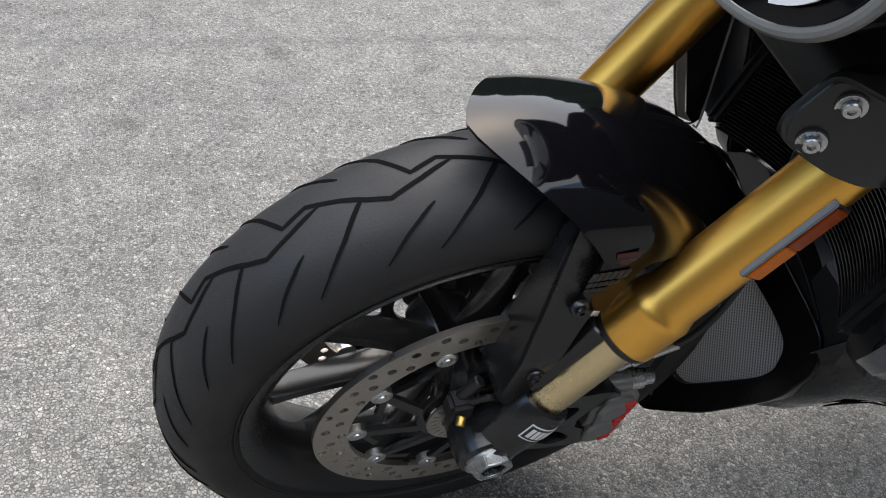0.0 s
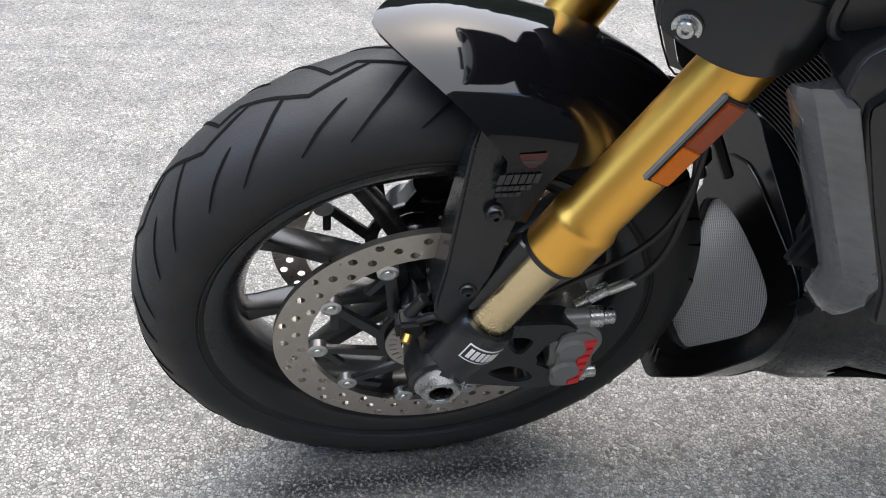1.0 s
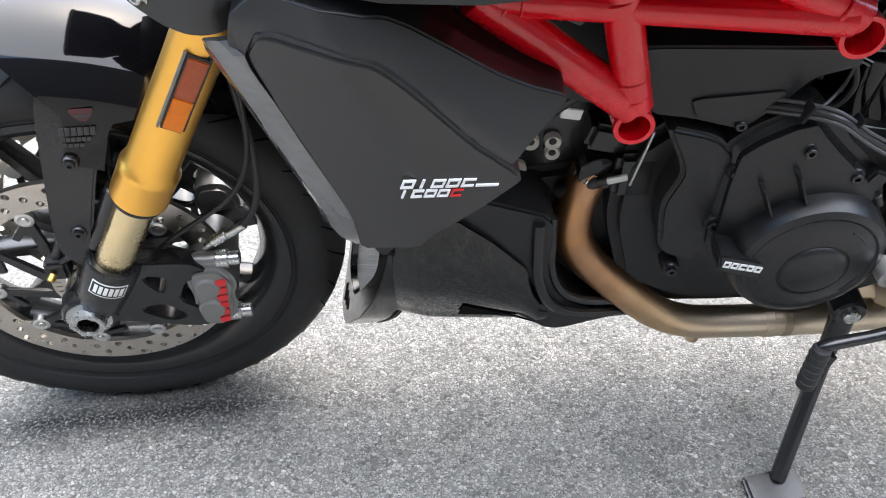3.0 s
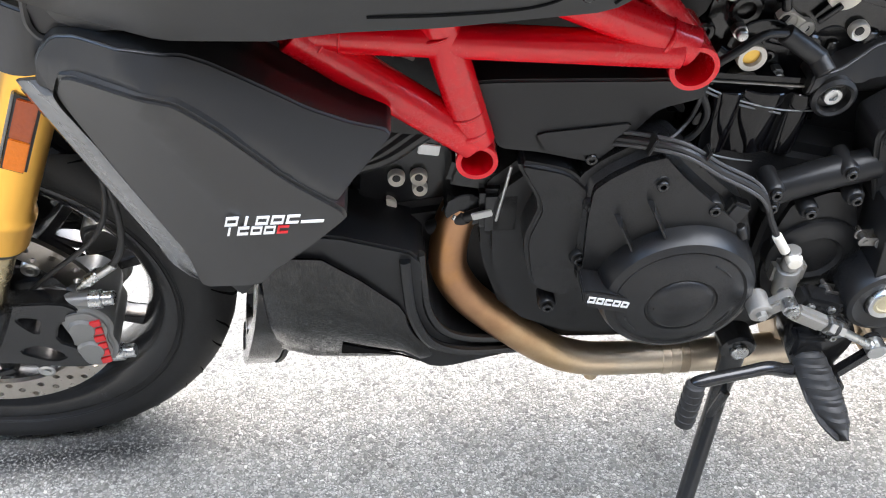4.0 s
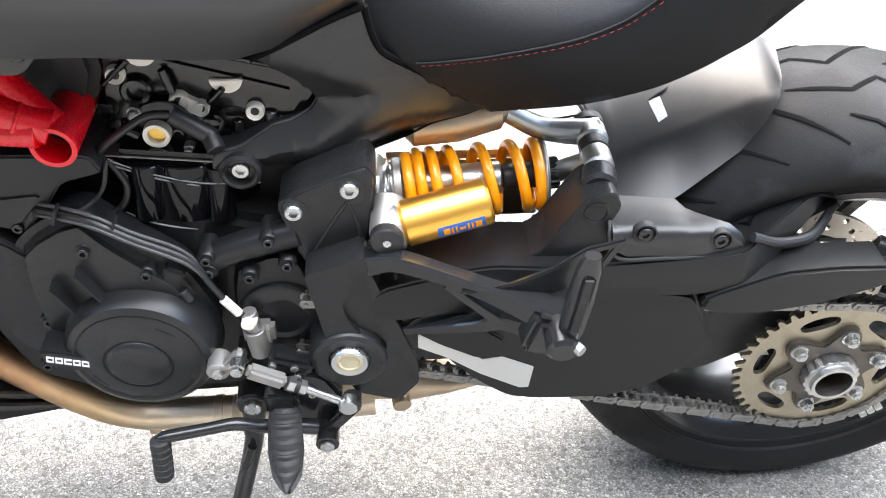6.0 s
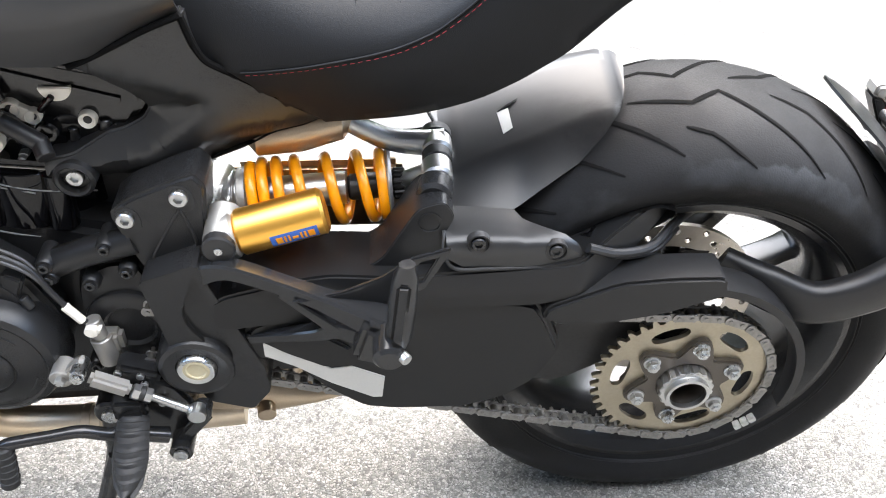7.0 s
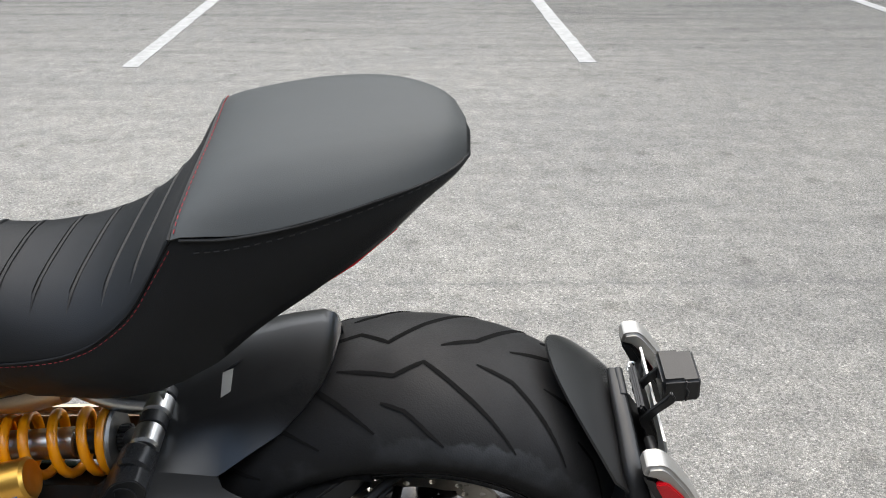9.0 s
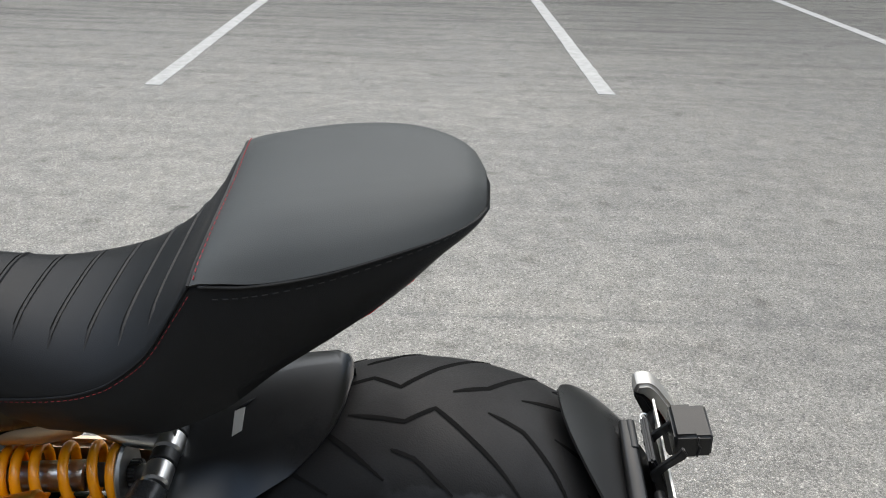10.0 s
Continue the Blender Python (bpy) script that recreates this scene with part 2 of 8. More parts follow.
def rod(p0, p1, r, bev=0.001, n=24, hole=0.0):
    bm = turned(r, 0, (Vector(p1) - Vector(p0)).length, bev, n, hole=hole)
    bm.transform(along(p0, p1))
    return bm


def curve(pts, k=6):
    """A smooth line through the points."""
    p = [Vector(q) for q in pts]
    p = [2 * p[0] - p[1]] + p + [2 * p[-1] - p[-2]]
    out = []
    for i in range(1, len(p) - 2):
        a, b, c, d = p[i - 1:i + 3]
        for j in range(k):
            t = j / k
            out.append(0.5 * (2 * b + (c - a) * t + (2 * a - 5 * b + 4 * c - d) * t * t + (3 * b - a - 3 * c + d) * t ** 3))
    return out + [p[-2]]


def tube(pts, r, n=14, k=6, cap=True):
    """A bent tube through the points; r: one radius, or one for each point."""
    line = curve(pts, k) if k > 1 else [Vector(p) for p in pts]
    if isinstance(r, (int, float)):
        radii = [r] * len(line)
    else:
        radii = [float(np.interp(i * (len(r) - 1) / (len(line) - 1), range(len(r)), r)) for i in range(len(line))]
    bm = bmesh.new()
    side, rings = None, []
    for i, p in enumerate(line):
        d = (line[min(i + 1, len(line) - 1)] - line[max(i - 1, 0)]).normalized()
        side = d.orthogonal().normalized() if side is None else (side - d * side.dot(d)).normalized()
        up = d.cross(side)
        rings.append([bm.verts.new(p + radii[i] * (side * math.cos(2 * math.pi * j / n) + up * math.sin(2 * math.pi * j / n))) for j in range(n)])
    for a, b in zip(rings, rings[1:]):
        for j in range(n):
            bm.faces.new((a[j], a[(j + 1) % n], b[(j + 1) % n], b[j]))
    if cap:
        bm.faces.new(rings[0]), bm.faces.new(rings[-1])
    return bm


def beam(pts, sizes, k=5, chamfer=0.25):
    """A bar of flattened box section; sizes: (half width in y, half height) for each point."""
    line = curve(pts, k)
    rows = []
    for i, p in enumerate(line):
        u = i * (len(sizes) - 1) / (len(line) - 1)
        w = float(np.interp(u, range(len(sizes)), [s[0] for s in sizes]))
        h = float(np.interp(u, range(len(sizes)), [s[1] for s in sizes]))
        d = (line[min(i + 1, len(line) - 1)] - line[max(i - 1, 0)]).normalized()
        side = d.cross(Vector((0, 0, 1))) if abs(d.z) < 0.9 else Vector((0, 1, 0))
        side.normalize()
        up = side.cross(d)
        c = 1 - chamfer
        rows.append([p + side * w * a + up * h * b for a, b in ((-1, -c), (-c, -1), (c, -1), (1, -c), (1, c), (c, 1), (-c, 1), (-1, c))])
    return loft(rows)


def rounded(poly, cut=0.25, times=2):
    """A polygon with its corners cut round."""
    p = [Vector(q) for q in poly]
    for _ in range(times):
        out = []
        for i, a in enumerate(p):
            b = p[(i + 1) % len(p)]
            out += [a.lerp(b, cut), a.lerp(b, 1 - cut)]
        p = out
    return [tuple(q) for q in p]


def ring(r, c=(0, 0), n=32, start=0.0):
    return [(c[0] + r * math.cos(start + 2 * math.pi * i / n), c[1] + r * math.sin(start + 2 * math.pi * i / n)) for i in range(n)]


def slab(poly, y0, y1, bev=0.003, holes=(), face=None, seg=2):
    """A plate with an (x, z) outline between y0 (its left face) and y1, with holes through it; face(x, z) shifts the left face."""
    bm = bmesh.new()
    edges = []
    for loop in (poly, *holes):
        vs = [bm.verts.new((x, y0, z)) for x, z in loop]
        edges += [bm.edges.new((vs[i], vs[(i + 1) % len(vs)])) for i in range(len(vs))]
    if holes:
        bmesh.ops.triangle_fill(bm, edges=edges, use_beauty=True)
    else:
        bm.faces.new(bm.verts[:])
    front = bm.faces[:]
    back = bmesh.ops.extrude_face_region(bm, geom=front)
    for v in back["geom"]:
        if isinstance(v, bmesh.types.BMVert):
            v.co.y = y1
    bmesh.ops.recalc_face_normals(bm, faces=bm.faces)
    if bev:
        rim = [e for e in bm.edges if len(e.link_faces) == 2 and e.calc_face_angle(0) > 0.9]
        bmesh.ops.bevel(bm, geom=rim, offset=bev, segments=seg, affect="EDGES", clamp_overlap=True)
    if face:
        mid = (y0 + y1) / 2
        bmesh.ops.triangulate(bm, faces=[f for f in bm.faces if len(f.verts) > 4])
        for _ in range(3):
            far = [e for e in bm.edges if e.calc_length() > 0.016]
            if far:
                bmesh.ops.subdivide_edges(bm, edges=far, cuts=1, use_grid_fill=True)
                bmesh.ops.triangulate(bm, faces=[f for f in bm.faces if len(f.verts) > 4])
        for v in bm.verts:
            if (v.co.y < mid) == (y0 < y1):
                v.co.y += face(v.co.x, v.co.z)
    return bm


def block(c, size, bev=0.004, turn=None, seg=2):
    bm = bmesh.new()
    bmesh.ops.create_cube(bm, size=1, matrix=Matrix.Diagonal((*size, 1)))
    if bev:
        bmesh.ops.bevel(bm, geom=bm.edges[:], offset=bev, segments=seg, affect="EDGES", clamp_overlap=True)
    m = Matrix.Translation(c)
    if turn is not None:
        m = m @ pose(0, 0, 0, *turn)
    bm.transform(m)
    return bm


def loft(rows, closed=True, cap=True):
    """A skin over rows of points; closed: each row is a loop."""
    bm = bmesh.new()
    vs = [[bm.verts.new(p) for p in row] for row in rows]
    for a, b in zip(vs, vs[1:]):
        for j in range(len(a) if closed else len(a) - 1):
            k = (j + 1) % len(a)
            bm.faces.new((a[j], a[k], b[k], b[j]))
    if cap and closed:
        bm.faces.new(vs[0]), bm.faces.new(vs[-1])
    return bm


def skin(rows, thick):
    """An open shell with a thickness."""
    bm = loft(rows, closed=False)
    bmesh.ops.recalc_face_normals(bm, faces=bm.faces)
    bmesh.ops.solidify(bm, geom=bm.faces[:], thickness=thick)
    return bm


def socket_screw(r, h, hexr=None):
    """A cap screw at the origin that looks along -Y, with a hexagon socket."""
    hexr = hexr or r * 0.52
    bm = bmesh.new()
    rows = []
    n = 18
    for rr, y in ((r, 0), (r, -h + r * 0.15), (r * 0.88, -h)):
        rows.append([bm.verts.new((rr * math.cos(2 * math.pi * i / n), y, rr * math.sin(2 * math.pi * i / n))) for i in range(n)])
    for y in (-h, -h * 0.45):
        rows.append([])
        for i in range(n):
            a = 2 * math.pi * i / n
            k = hexr * math.cos(math.pi / 6) / math.cos((a % (math.pi / 3)) - math.pi / 6)
            rows[-1].append(bm.verts.new((k * math.cos(a), y, k * math.sin(a))))
    for a, b in zip(rows, rows[1:]):
        for j in range(n):
            bm.faces.new((a[j], a[(j + 1) % n], b[(j + 1) % n], b[j]))
    bm.faces.new(rows[-1])
    return bm


def hex_prism(r, y0, y1, c=(0, 0, 0), hole=0.0):
    return slab([(c[0] + x, c[2] + z) for x, z in ring(r, n=6)], c[1] + y0, c[1] + y1, 0.0012, [[(c[0] + x, c[2] + z) for x, z in ring(hole, n=20)]] if hole else ())


SCREWS = {}


def screw(x, y, z, r=0.006, h=0.005, material=None, parent=None, name="screw", turn=(0, 0, 0), label=""):
    """A cap screw that faces the left side of its thing."""
    material = material or SATIN
    key = (r, h, material.name, name)
    m = pose(x, y, z, *turn)
    if key in SCREWS:
        o = again(SCREWS[key], m, parent)
    else:
        o = SCREWS[key] = part(name, socket_screw(r, h), material, parent, m=m)
    if label:
        tagged(o, label)
    return o


# ---- ground ----
def asphalt():
    m = bpy.data.materials.new("worn_asphalt")
    m.use_nodes = True
    n, link = m.node_tree.nodes, m.node_tree.links.new
    b = n["Principled BSDF"]
    tc = n.new("ShaderNodeTexCoord")

    def noise_tex(scale, detail=4, rough=0.6):
        t = n.new("ShaderNodeTexNoise")
        t.inputs["Scale"].default_value, t.inputs["Detail"].default_value, t.inputs["Roughness"].default_value = scale, detail, rough
        link(tc.outputs["Object"], t.inputs["Vector"])
        return t

    def ramp(src, stops):
        r = n.new("ShaderNodeValToRGB")
        r.color_ramp.interpolation = "LINEAR"
        for i, (pos, col) in enumerate(stops):
            e = r.color_ramp.elements[i] if i < 2 else r.color_ramp.elements.new(pos)
            e.position, e.color = pos, (*col, 1)
        link(src, r.inputs[0])
        return r

    def blend(a, bcol, fac, mode="MIX"):
        x = n.new("ShaderNodeMix")
        x.data_type, x.blend_type = "RGBA", mode
        for sock, v in (("A", a), ("B", bcol), ("Factor", fac)):
            if isinstance(v, (int, float)):
                x.inputs[sock].default_value = v
            elif isinstance(v, tuple):
                x.inputs[sock].default_value = (*v, 1)
            else:
                link(v, x.inputs[sock])
        return x.outputs["Result"]

    stones, small, edge = n.new("ShaderNodeTexVoronoi"), n.new("ShaderNodeTexVoronoi"), n.new("ShaderNodeTexVoronoi")
    warp = n.new("ShaderNodeMix")
    warp.data_type = "VECTOR"
    warp.inputs["Factor"].default_value = 0.0060
    wob = noise_tex(160, 3)
    link(tc.outputs["Object"], warp.inputs["A"]), link(wob.outputs["Color"], warp.inputs["B"])
    for v, s in ((stones, 185), (small, 460), (edge, 185)):
        v.inputs["Scale"].default_value = s
        v.voronoi_dimensions = "2D"
        link(warp.outputs["Result"], v.inputs["Vector"])
    edge.feature = "DISTANCE_TO_EDGE"
    grit = noise_tex(900, 3)
    patch = noise_tex(7, 5)
    big = noise_tex(0.55, 6, 0.62)
    split = n.new("ShaderNodeSeparateColor")
    link(stones.outputs["Color"], split.inputs[0])
    tone = ramp(split.outputs[0], [(0.0, (0.115, 0.112, 0.107)), (1.0, (0.54, 0.522, 0.487)), (0.3, (0.215, 0.210, 0.20)), (0.62, (0.325, 0.316, 0.299)), (0.9, (0.42, 0.407, 0.381))])
    split2 = n.new("ShaderNodeSeparateColor")
    link(small.outputs["Color"], split2.inputs[0])
    tone2 = ramp(split2.outputs[0], [(0.0, (0.10, 0.098, 0.095)), (1.0, (0.46, 0.447, 0.42)), (0.5, (0.27, 0.264, 0.25))])
    pick = ramp(split.outputs[1], [(0.34, (0, 0, 0)), (0.42, (1, 1, 1))])
    col = blend(tone.outputs[0], tone2.outputs[0], pick.outputs[0])
    joint = ramp(edge.outputs["Distance"], [(0.02, (0, 0, 0)), (0.14, (1, 1, 1))])
    col = blend((0.185, 0.180, 0.172), col, joint.outputs[0])
    gr = ramp(grit.outputs[0], [(0.3, (0.78, 0.78, 0.78)), (0.7, (1.12, 1.12, 1.12))])
    col = blend(col, gr.outputs[0], 1.0, "MULTIPLY")
    pt = ramp(patch.outputs[0], [(0.3, (0.88, 0.88, 0.88)), (0.7, (1.06, 1.055, 1.04))])
    col = blend(col, pt.outputs[0], 1.0, "MULTIPLY")
    bt = ramp(big.outputs[0], [(0.32, (0.77, 0.77, 0.765)), (0.64, (0.99, 0.98, 0.955))])
    col = blend(col, bt.outputs[0], 1.0, "MULTIPLY")
    # scattered dark oil drips
    drip = n.new("ShaderNodeTexVoronoi")
    drip.inputs["Scale"].default_value, drip.voronoi_dimensions = 1.9, "2D"
    link(tc.outputs["Object"], drip.inputs["Vector"])
    wob2 = noise_tex(24, 4)
    dsum = n.new("ShaderNodeMath")
    dsum.operation = "MULTIPLY_ADD"
    dsum.inputs[1].default_value = 0.16
    link(wob2.outputs[0], dsum.inputs[0]), link(drip.outputs["Distance"], dsum.inputs[2])
    spot = ramp(dsum.outputs[0], [(0.10, (0.45, 0.44, 0.42)), (0.165, (1, 1, 1))])
    col = blend(col, spot.outputs[0], 0.5, "MULTIPLY")
    # a tar seam and a rubber mark that lie across the lot
    xyz = n.new("ShaderNodeSeparateXYZ")
    link(tc.outputs["Object"], xyz.inputs[0])

    def band(y0, slope, width, soft):
        s = n.new("ShaderNodeMath")
        s.operation = "MULTIPLY_ADD"
        s.inputs[1].default_value = -slope
        link(xyz.outputs[0], s.inputs[0]), link(xyz.outputs[1], s.inputs[2])
        w = n.new("ShaderNodeMath")
        w.operation = "MULTIPLY_ADD"
        w.inputs[1].default_value = soft
        link(patch.outputs[0], w.inputs[0]), link(s.outputs[0], w.inputs[2])
        d = n.new("ShaderNodeMath")
        d.operation = "SUBTRACT"
        d.inputs[1].default_value = y0 + soft * 0.5
        link(w.outputs[0], d.inputs[0])
        a = n.new("ShaderNodeMath")
        a.operation = "ABSOLUTE"
        link(d.outputs[0], a.inputs[0])
        return ramp(a.outputs[0], [(0.0, (1, 1, 1)), (width, (0, 0, 0))]).outputs[0]

    def times(a, v):
        x = n.new("ShaderNodeMath")
        x.operation = "MULTIPLY"
        link(a, x.inputs[0])
        if isinstance(v, (int, float)):
            x.inputs[1].default_value = v
        else:
            link(v, x.inputs[1])
        return x.outputs[0]

    wear_noise = ramp(noise_tex(60, 5, 0.7).outputs[0], [(0.42, (0, 0, 0)), (0.56, (1, 1, 1))]).outputs[0]
    col = blend(col, (0.09, 0.09, 0.092), times(times(band(1.36, 0.04, 0.03, 0.06), 0.6), wear_noise))
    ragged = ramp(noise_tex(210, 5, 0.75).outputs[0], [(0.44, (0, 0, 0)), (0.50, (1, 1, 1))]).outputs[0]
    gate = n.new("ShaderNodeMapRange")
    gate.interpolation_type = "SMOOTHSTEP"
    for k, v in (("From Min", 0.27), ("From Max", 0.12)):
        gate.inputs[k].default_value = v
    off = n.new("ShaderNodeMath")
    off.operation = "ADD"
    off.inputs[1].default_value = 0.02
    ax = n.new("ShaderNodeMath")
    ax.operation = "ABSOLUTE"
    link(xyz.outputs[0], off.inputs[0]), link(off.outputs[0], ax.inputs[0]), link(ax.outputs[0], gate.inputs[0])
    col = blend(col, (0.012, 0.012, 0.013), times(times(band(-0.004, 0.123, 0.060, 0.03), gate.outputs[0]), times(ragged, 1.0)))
    # shade on the far asphalt, put into its colour as a ramp along y
    far_shade = n.new("ShaderNodeMapRange")
    far_shade.interpolation_type = "SMOOTHSTEP"
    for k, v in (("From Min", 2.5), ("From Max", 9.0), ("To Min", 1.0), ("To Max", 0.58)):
        far_shade.inputs[k].default_value = v
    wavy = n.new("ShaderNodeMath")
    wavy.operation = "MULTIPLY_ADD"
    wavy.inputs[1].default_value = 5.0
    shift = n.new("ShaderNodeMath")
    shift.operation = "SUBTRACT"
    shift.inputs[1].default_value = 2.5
    link(big.outputs[0], wavy.inputs[0]), link(xyz.outputs[1], wavy.inputs[2]), link(wavy.outputs[0], shift.inputs[0]), link(shift.outputs[0], far_shade.inputs[0])
    # falloff of light along x, painted into the asphalt's colour
    side_falloff = n.new("ShaderNodeMapRange")
    side_falloff.interpolation_type = "SMOOTHSTEP"
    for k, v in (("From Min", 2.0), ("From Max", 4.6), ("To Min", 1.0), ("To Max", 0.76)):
        side_falloff.inputs[k].default_value = v
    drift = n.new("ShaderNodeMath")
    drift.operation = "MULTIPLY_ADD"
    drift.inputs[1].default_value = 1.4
    link(big.outputs[0], drift.inputs[0]), link(xyz.outputs[0], drift.inputs[2]), link(drift.outputs[0], side_falloff.inputs[0])
    # worn holds only that painted falloff, as a grey multiplier
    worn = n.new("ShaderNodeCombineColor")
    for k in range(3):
        link(side_falloff.outputs[0], worn.inputs[k])
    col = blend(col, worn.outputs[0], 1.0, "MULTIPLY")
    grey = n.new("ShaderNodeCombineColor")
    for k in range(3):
        link(far_shade.outputs[0], grey.inputs[k])
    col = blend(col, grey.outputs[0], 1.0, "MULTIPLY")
    # faint tyre streaks and blotches, strongest across the far part painted in shade
    lay = n.new("ShaderNodeMapping")
    lay.inputs["Scale"].default_value = (0.35, 3.2, 1.0)
    link(tc.outputs["Object"], lay.inputs[0])
    streak = noise_tex(1.6, 6, 0.68)
    link(lay.outputs[0], streak.inputs["Vector"])
    sk = ramp(streak.outputs[0], [(0.36, (0.56, 0.56, 0.57)), (0.53, (1.04, 1.04, 1.03))])
    zone = ramp(far_shade.outputs[0], [(0.62, (1, 1, 1)), (1.0, (0.25, 0.25, 0.25))])
    col = blend(col, sk.outputs[0], zone.outputs[0], "MULTIPLY")
    blot = ramp(noise_tex(11, 6, 0.75).outputs[0], [(0.36, (0.72, 0.72, 0.71)), (0.60, (1.08, 1.075, 1.06))])
    col = blend(col, blot.outputs[0], 0.7, "MULTIPLY")
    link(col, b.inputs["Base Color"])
    b.inputs["Roughness"].default_value = 0.88
    h = n.new("ShaderNodeMath")
    h.operation = "MULTIPLY_ADD"
    h.inputs[1].default_value = 0.35
    link(grit.outputs[0], h.inputs[0]), link(joint.outputs[0], h.inputs[2])
    bp = n.new("ShaderNodeBump")
    bp.inputs["Strength"].default_value, bp.inputs["Distance"].default_value = 0.85, 0.0026
    link(h.outputs[0], bp.inputs["Height"]), link(bp.outputs[0], b.inputs["Normal"])
    return m


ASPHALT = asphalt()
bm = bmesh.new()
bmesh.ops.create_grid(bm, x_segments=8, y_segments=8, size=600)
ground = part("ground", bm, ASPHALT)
tagged(ground, "pale worn asphalt of a parking lot with exposed stones", "ground", kind="structure")

# a belt of trees far off all round, unseen, added to darken reflections
def foliage():
    m = finish("far_foliage", (0.055, 0.075, 0.035), 0.9, grain=3, stain=0.5, vary=0.35, bump=0, tint=(0.015, 0.022, 0.012), spec=0.1)
    return m


bm = bmesh.new()
rng = random.Random(7)
columns = []
for k in range(180):
    a = 2 * math.pi * k / 180
    r = 34 + 3 * math.sin(5 * a) + rng.uniform(-1, 1)
    # raised on the +y side, to keep bright low sky out of reflections
    top = 11.5 + 15 * max(0, math.sin(a)) ** 0.7 + 2.0 * math.sin(3 * a + 1) + 1.5 * math.sin(11 * a) + rng.uniform(-1.0, 1.0)
    columns.append([bm.verts.new((0.8 + (r + d) * math.cos(a), (r + d) * math.sin(a), top * h)) for d, h in ((0.8, 0.0), (0.0, 0.3), (-0.9, 0.55), (0.2, 0.8), (1.4, 1.0), (5.0, 1.0), (5.0, 0.0))])
for k in range(180):
    a, b = columns[k], columns[(k + 1) % 180]
    for j in range(6):
        bm.faces.new((a[j], b[j], b[j + 1], a[j + 1]))
tagged(part("backdrop", bm, foliage()), "dark belt of trees, unseen, added far round the lot to darken reflections", "trees", kind="structure")


# an unseen plain dark wall, added to darken what the near sides mirror
WALL = finish("dark_rendered_wall", (0.085, 0.090, 0.098), 0.9, grain=40, stain=0.8, vary=0.2, bump=0.2, spec=0.2)
tagged(part("unseen_wall_south", block((1.0, -4.45, 2.7), (34, 0.3, 5.4), 0.02), WALL), "plain dark wall, unseen, added to darken reflections on the near side", "wall", kind="structure")


def road_paint():
    m = finish("worn_road_paint", (0.40, 0.40, 0.385), 0.75, grain=110, stain=14, vary=0.16, wear=0.1, bump=0.6, tint=(0.10, 0.099, 0.096))
    return m


PAINT = road_paint()
FADED = finish("faded_road_paint", (0.33, 0.33, 0.32), 0.8, grain=60, stain=9, vary=0.2, wear=0.1, bump=0.6, tint=(0.12, 0.119, 0.115))
for i, (x0, y0, length) in enumerate(((-0.34, 4.18, 5.4), (2.35, 4.33, 5.4), (4.95, 4.5, 5.4), (-3.03, 4.03, 5.4))):
    rng = random.Random(i)
    rows = []
    for k in range(61):
        s = length * k / 60
        x = x0 - 0.068 * s
        rows.append([(x - 0.05 + rng.uniform(-0.004, 0.004), y0 + s, 0.004), (x + 0.05 + rng.uniform(-0.004, 0.004), y0 + s, 0.004)])
    bm = loft([[(x, y, z) for x, y, z in reversed(r)] + [(x, y, 0.001) for x, y, z in r] for r in rows])
    line = part("parking_line", bm, FADED if i == 2 else PAINT)
    tagged(line, "worn white painted parking line on the asphalt", "road marking", group="parking lines", kind="structure")

# ---- the motorcycle: x runs to its tail, y to its right side, z up; it leans on its side stand ----
MOTO = tagged(new("motorcycle"), "matt black motorcycle with red trellis frame on its side stand", "motorcycle")
MOTO.matrix_world = pose(-0.014, 0.080, 0, 12.5, 0, 1.9)
RAKE = radians(27)
STEER = Matrix.Translation((-0.12, 0, 0)) @ Matrix.Rotation(radians(4), 4, (math.sin(RAKE), 0, math.cos(RAKE))) @ Matrix.Translation((0.12, 0, 0))


def turned_part(name, bm, material, parent, label="", sharp=35):
    """A part that turns with the steering."""
    bm.transform(STEER)
    return part(name, bm, material, parent, label, sharp=sharp)


def tyre_mesh(prof, c, n=160):
    """prof: (radius, y) rows from the middle of the tread down the left wall to the bead."""
    half = curve([(r, y, 0) for r, y in prof], 4)
    rows = [(p.x, p.y) for p in half]
    full = [(r, -y) for r, y in reversed(rows[1:])] + rows
    inner = [(r - 0.008, y * 0.92) for r, y in reversed(full)]
    return lathe(full + inner, c, n, closed=True)


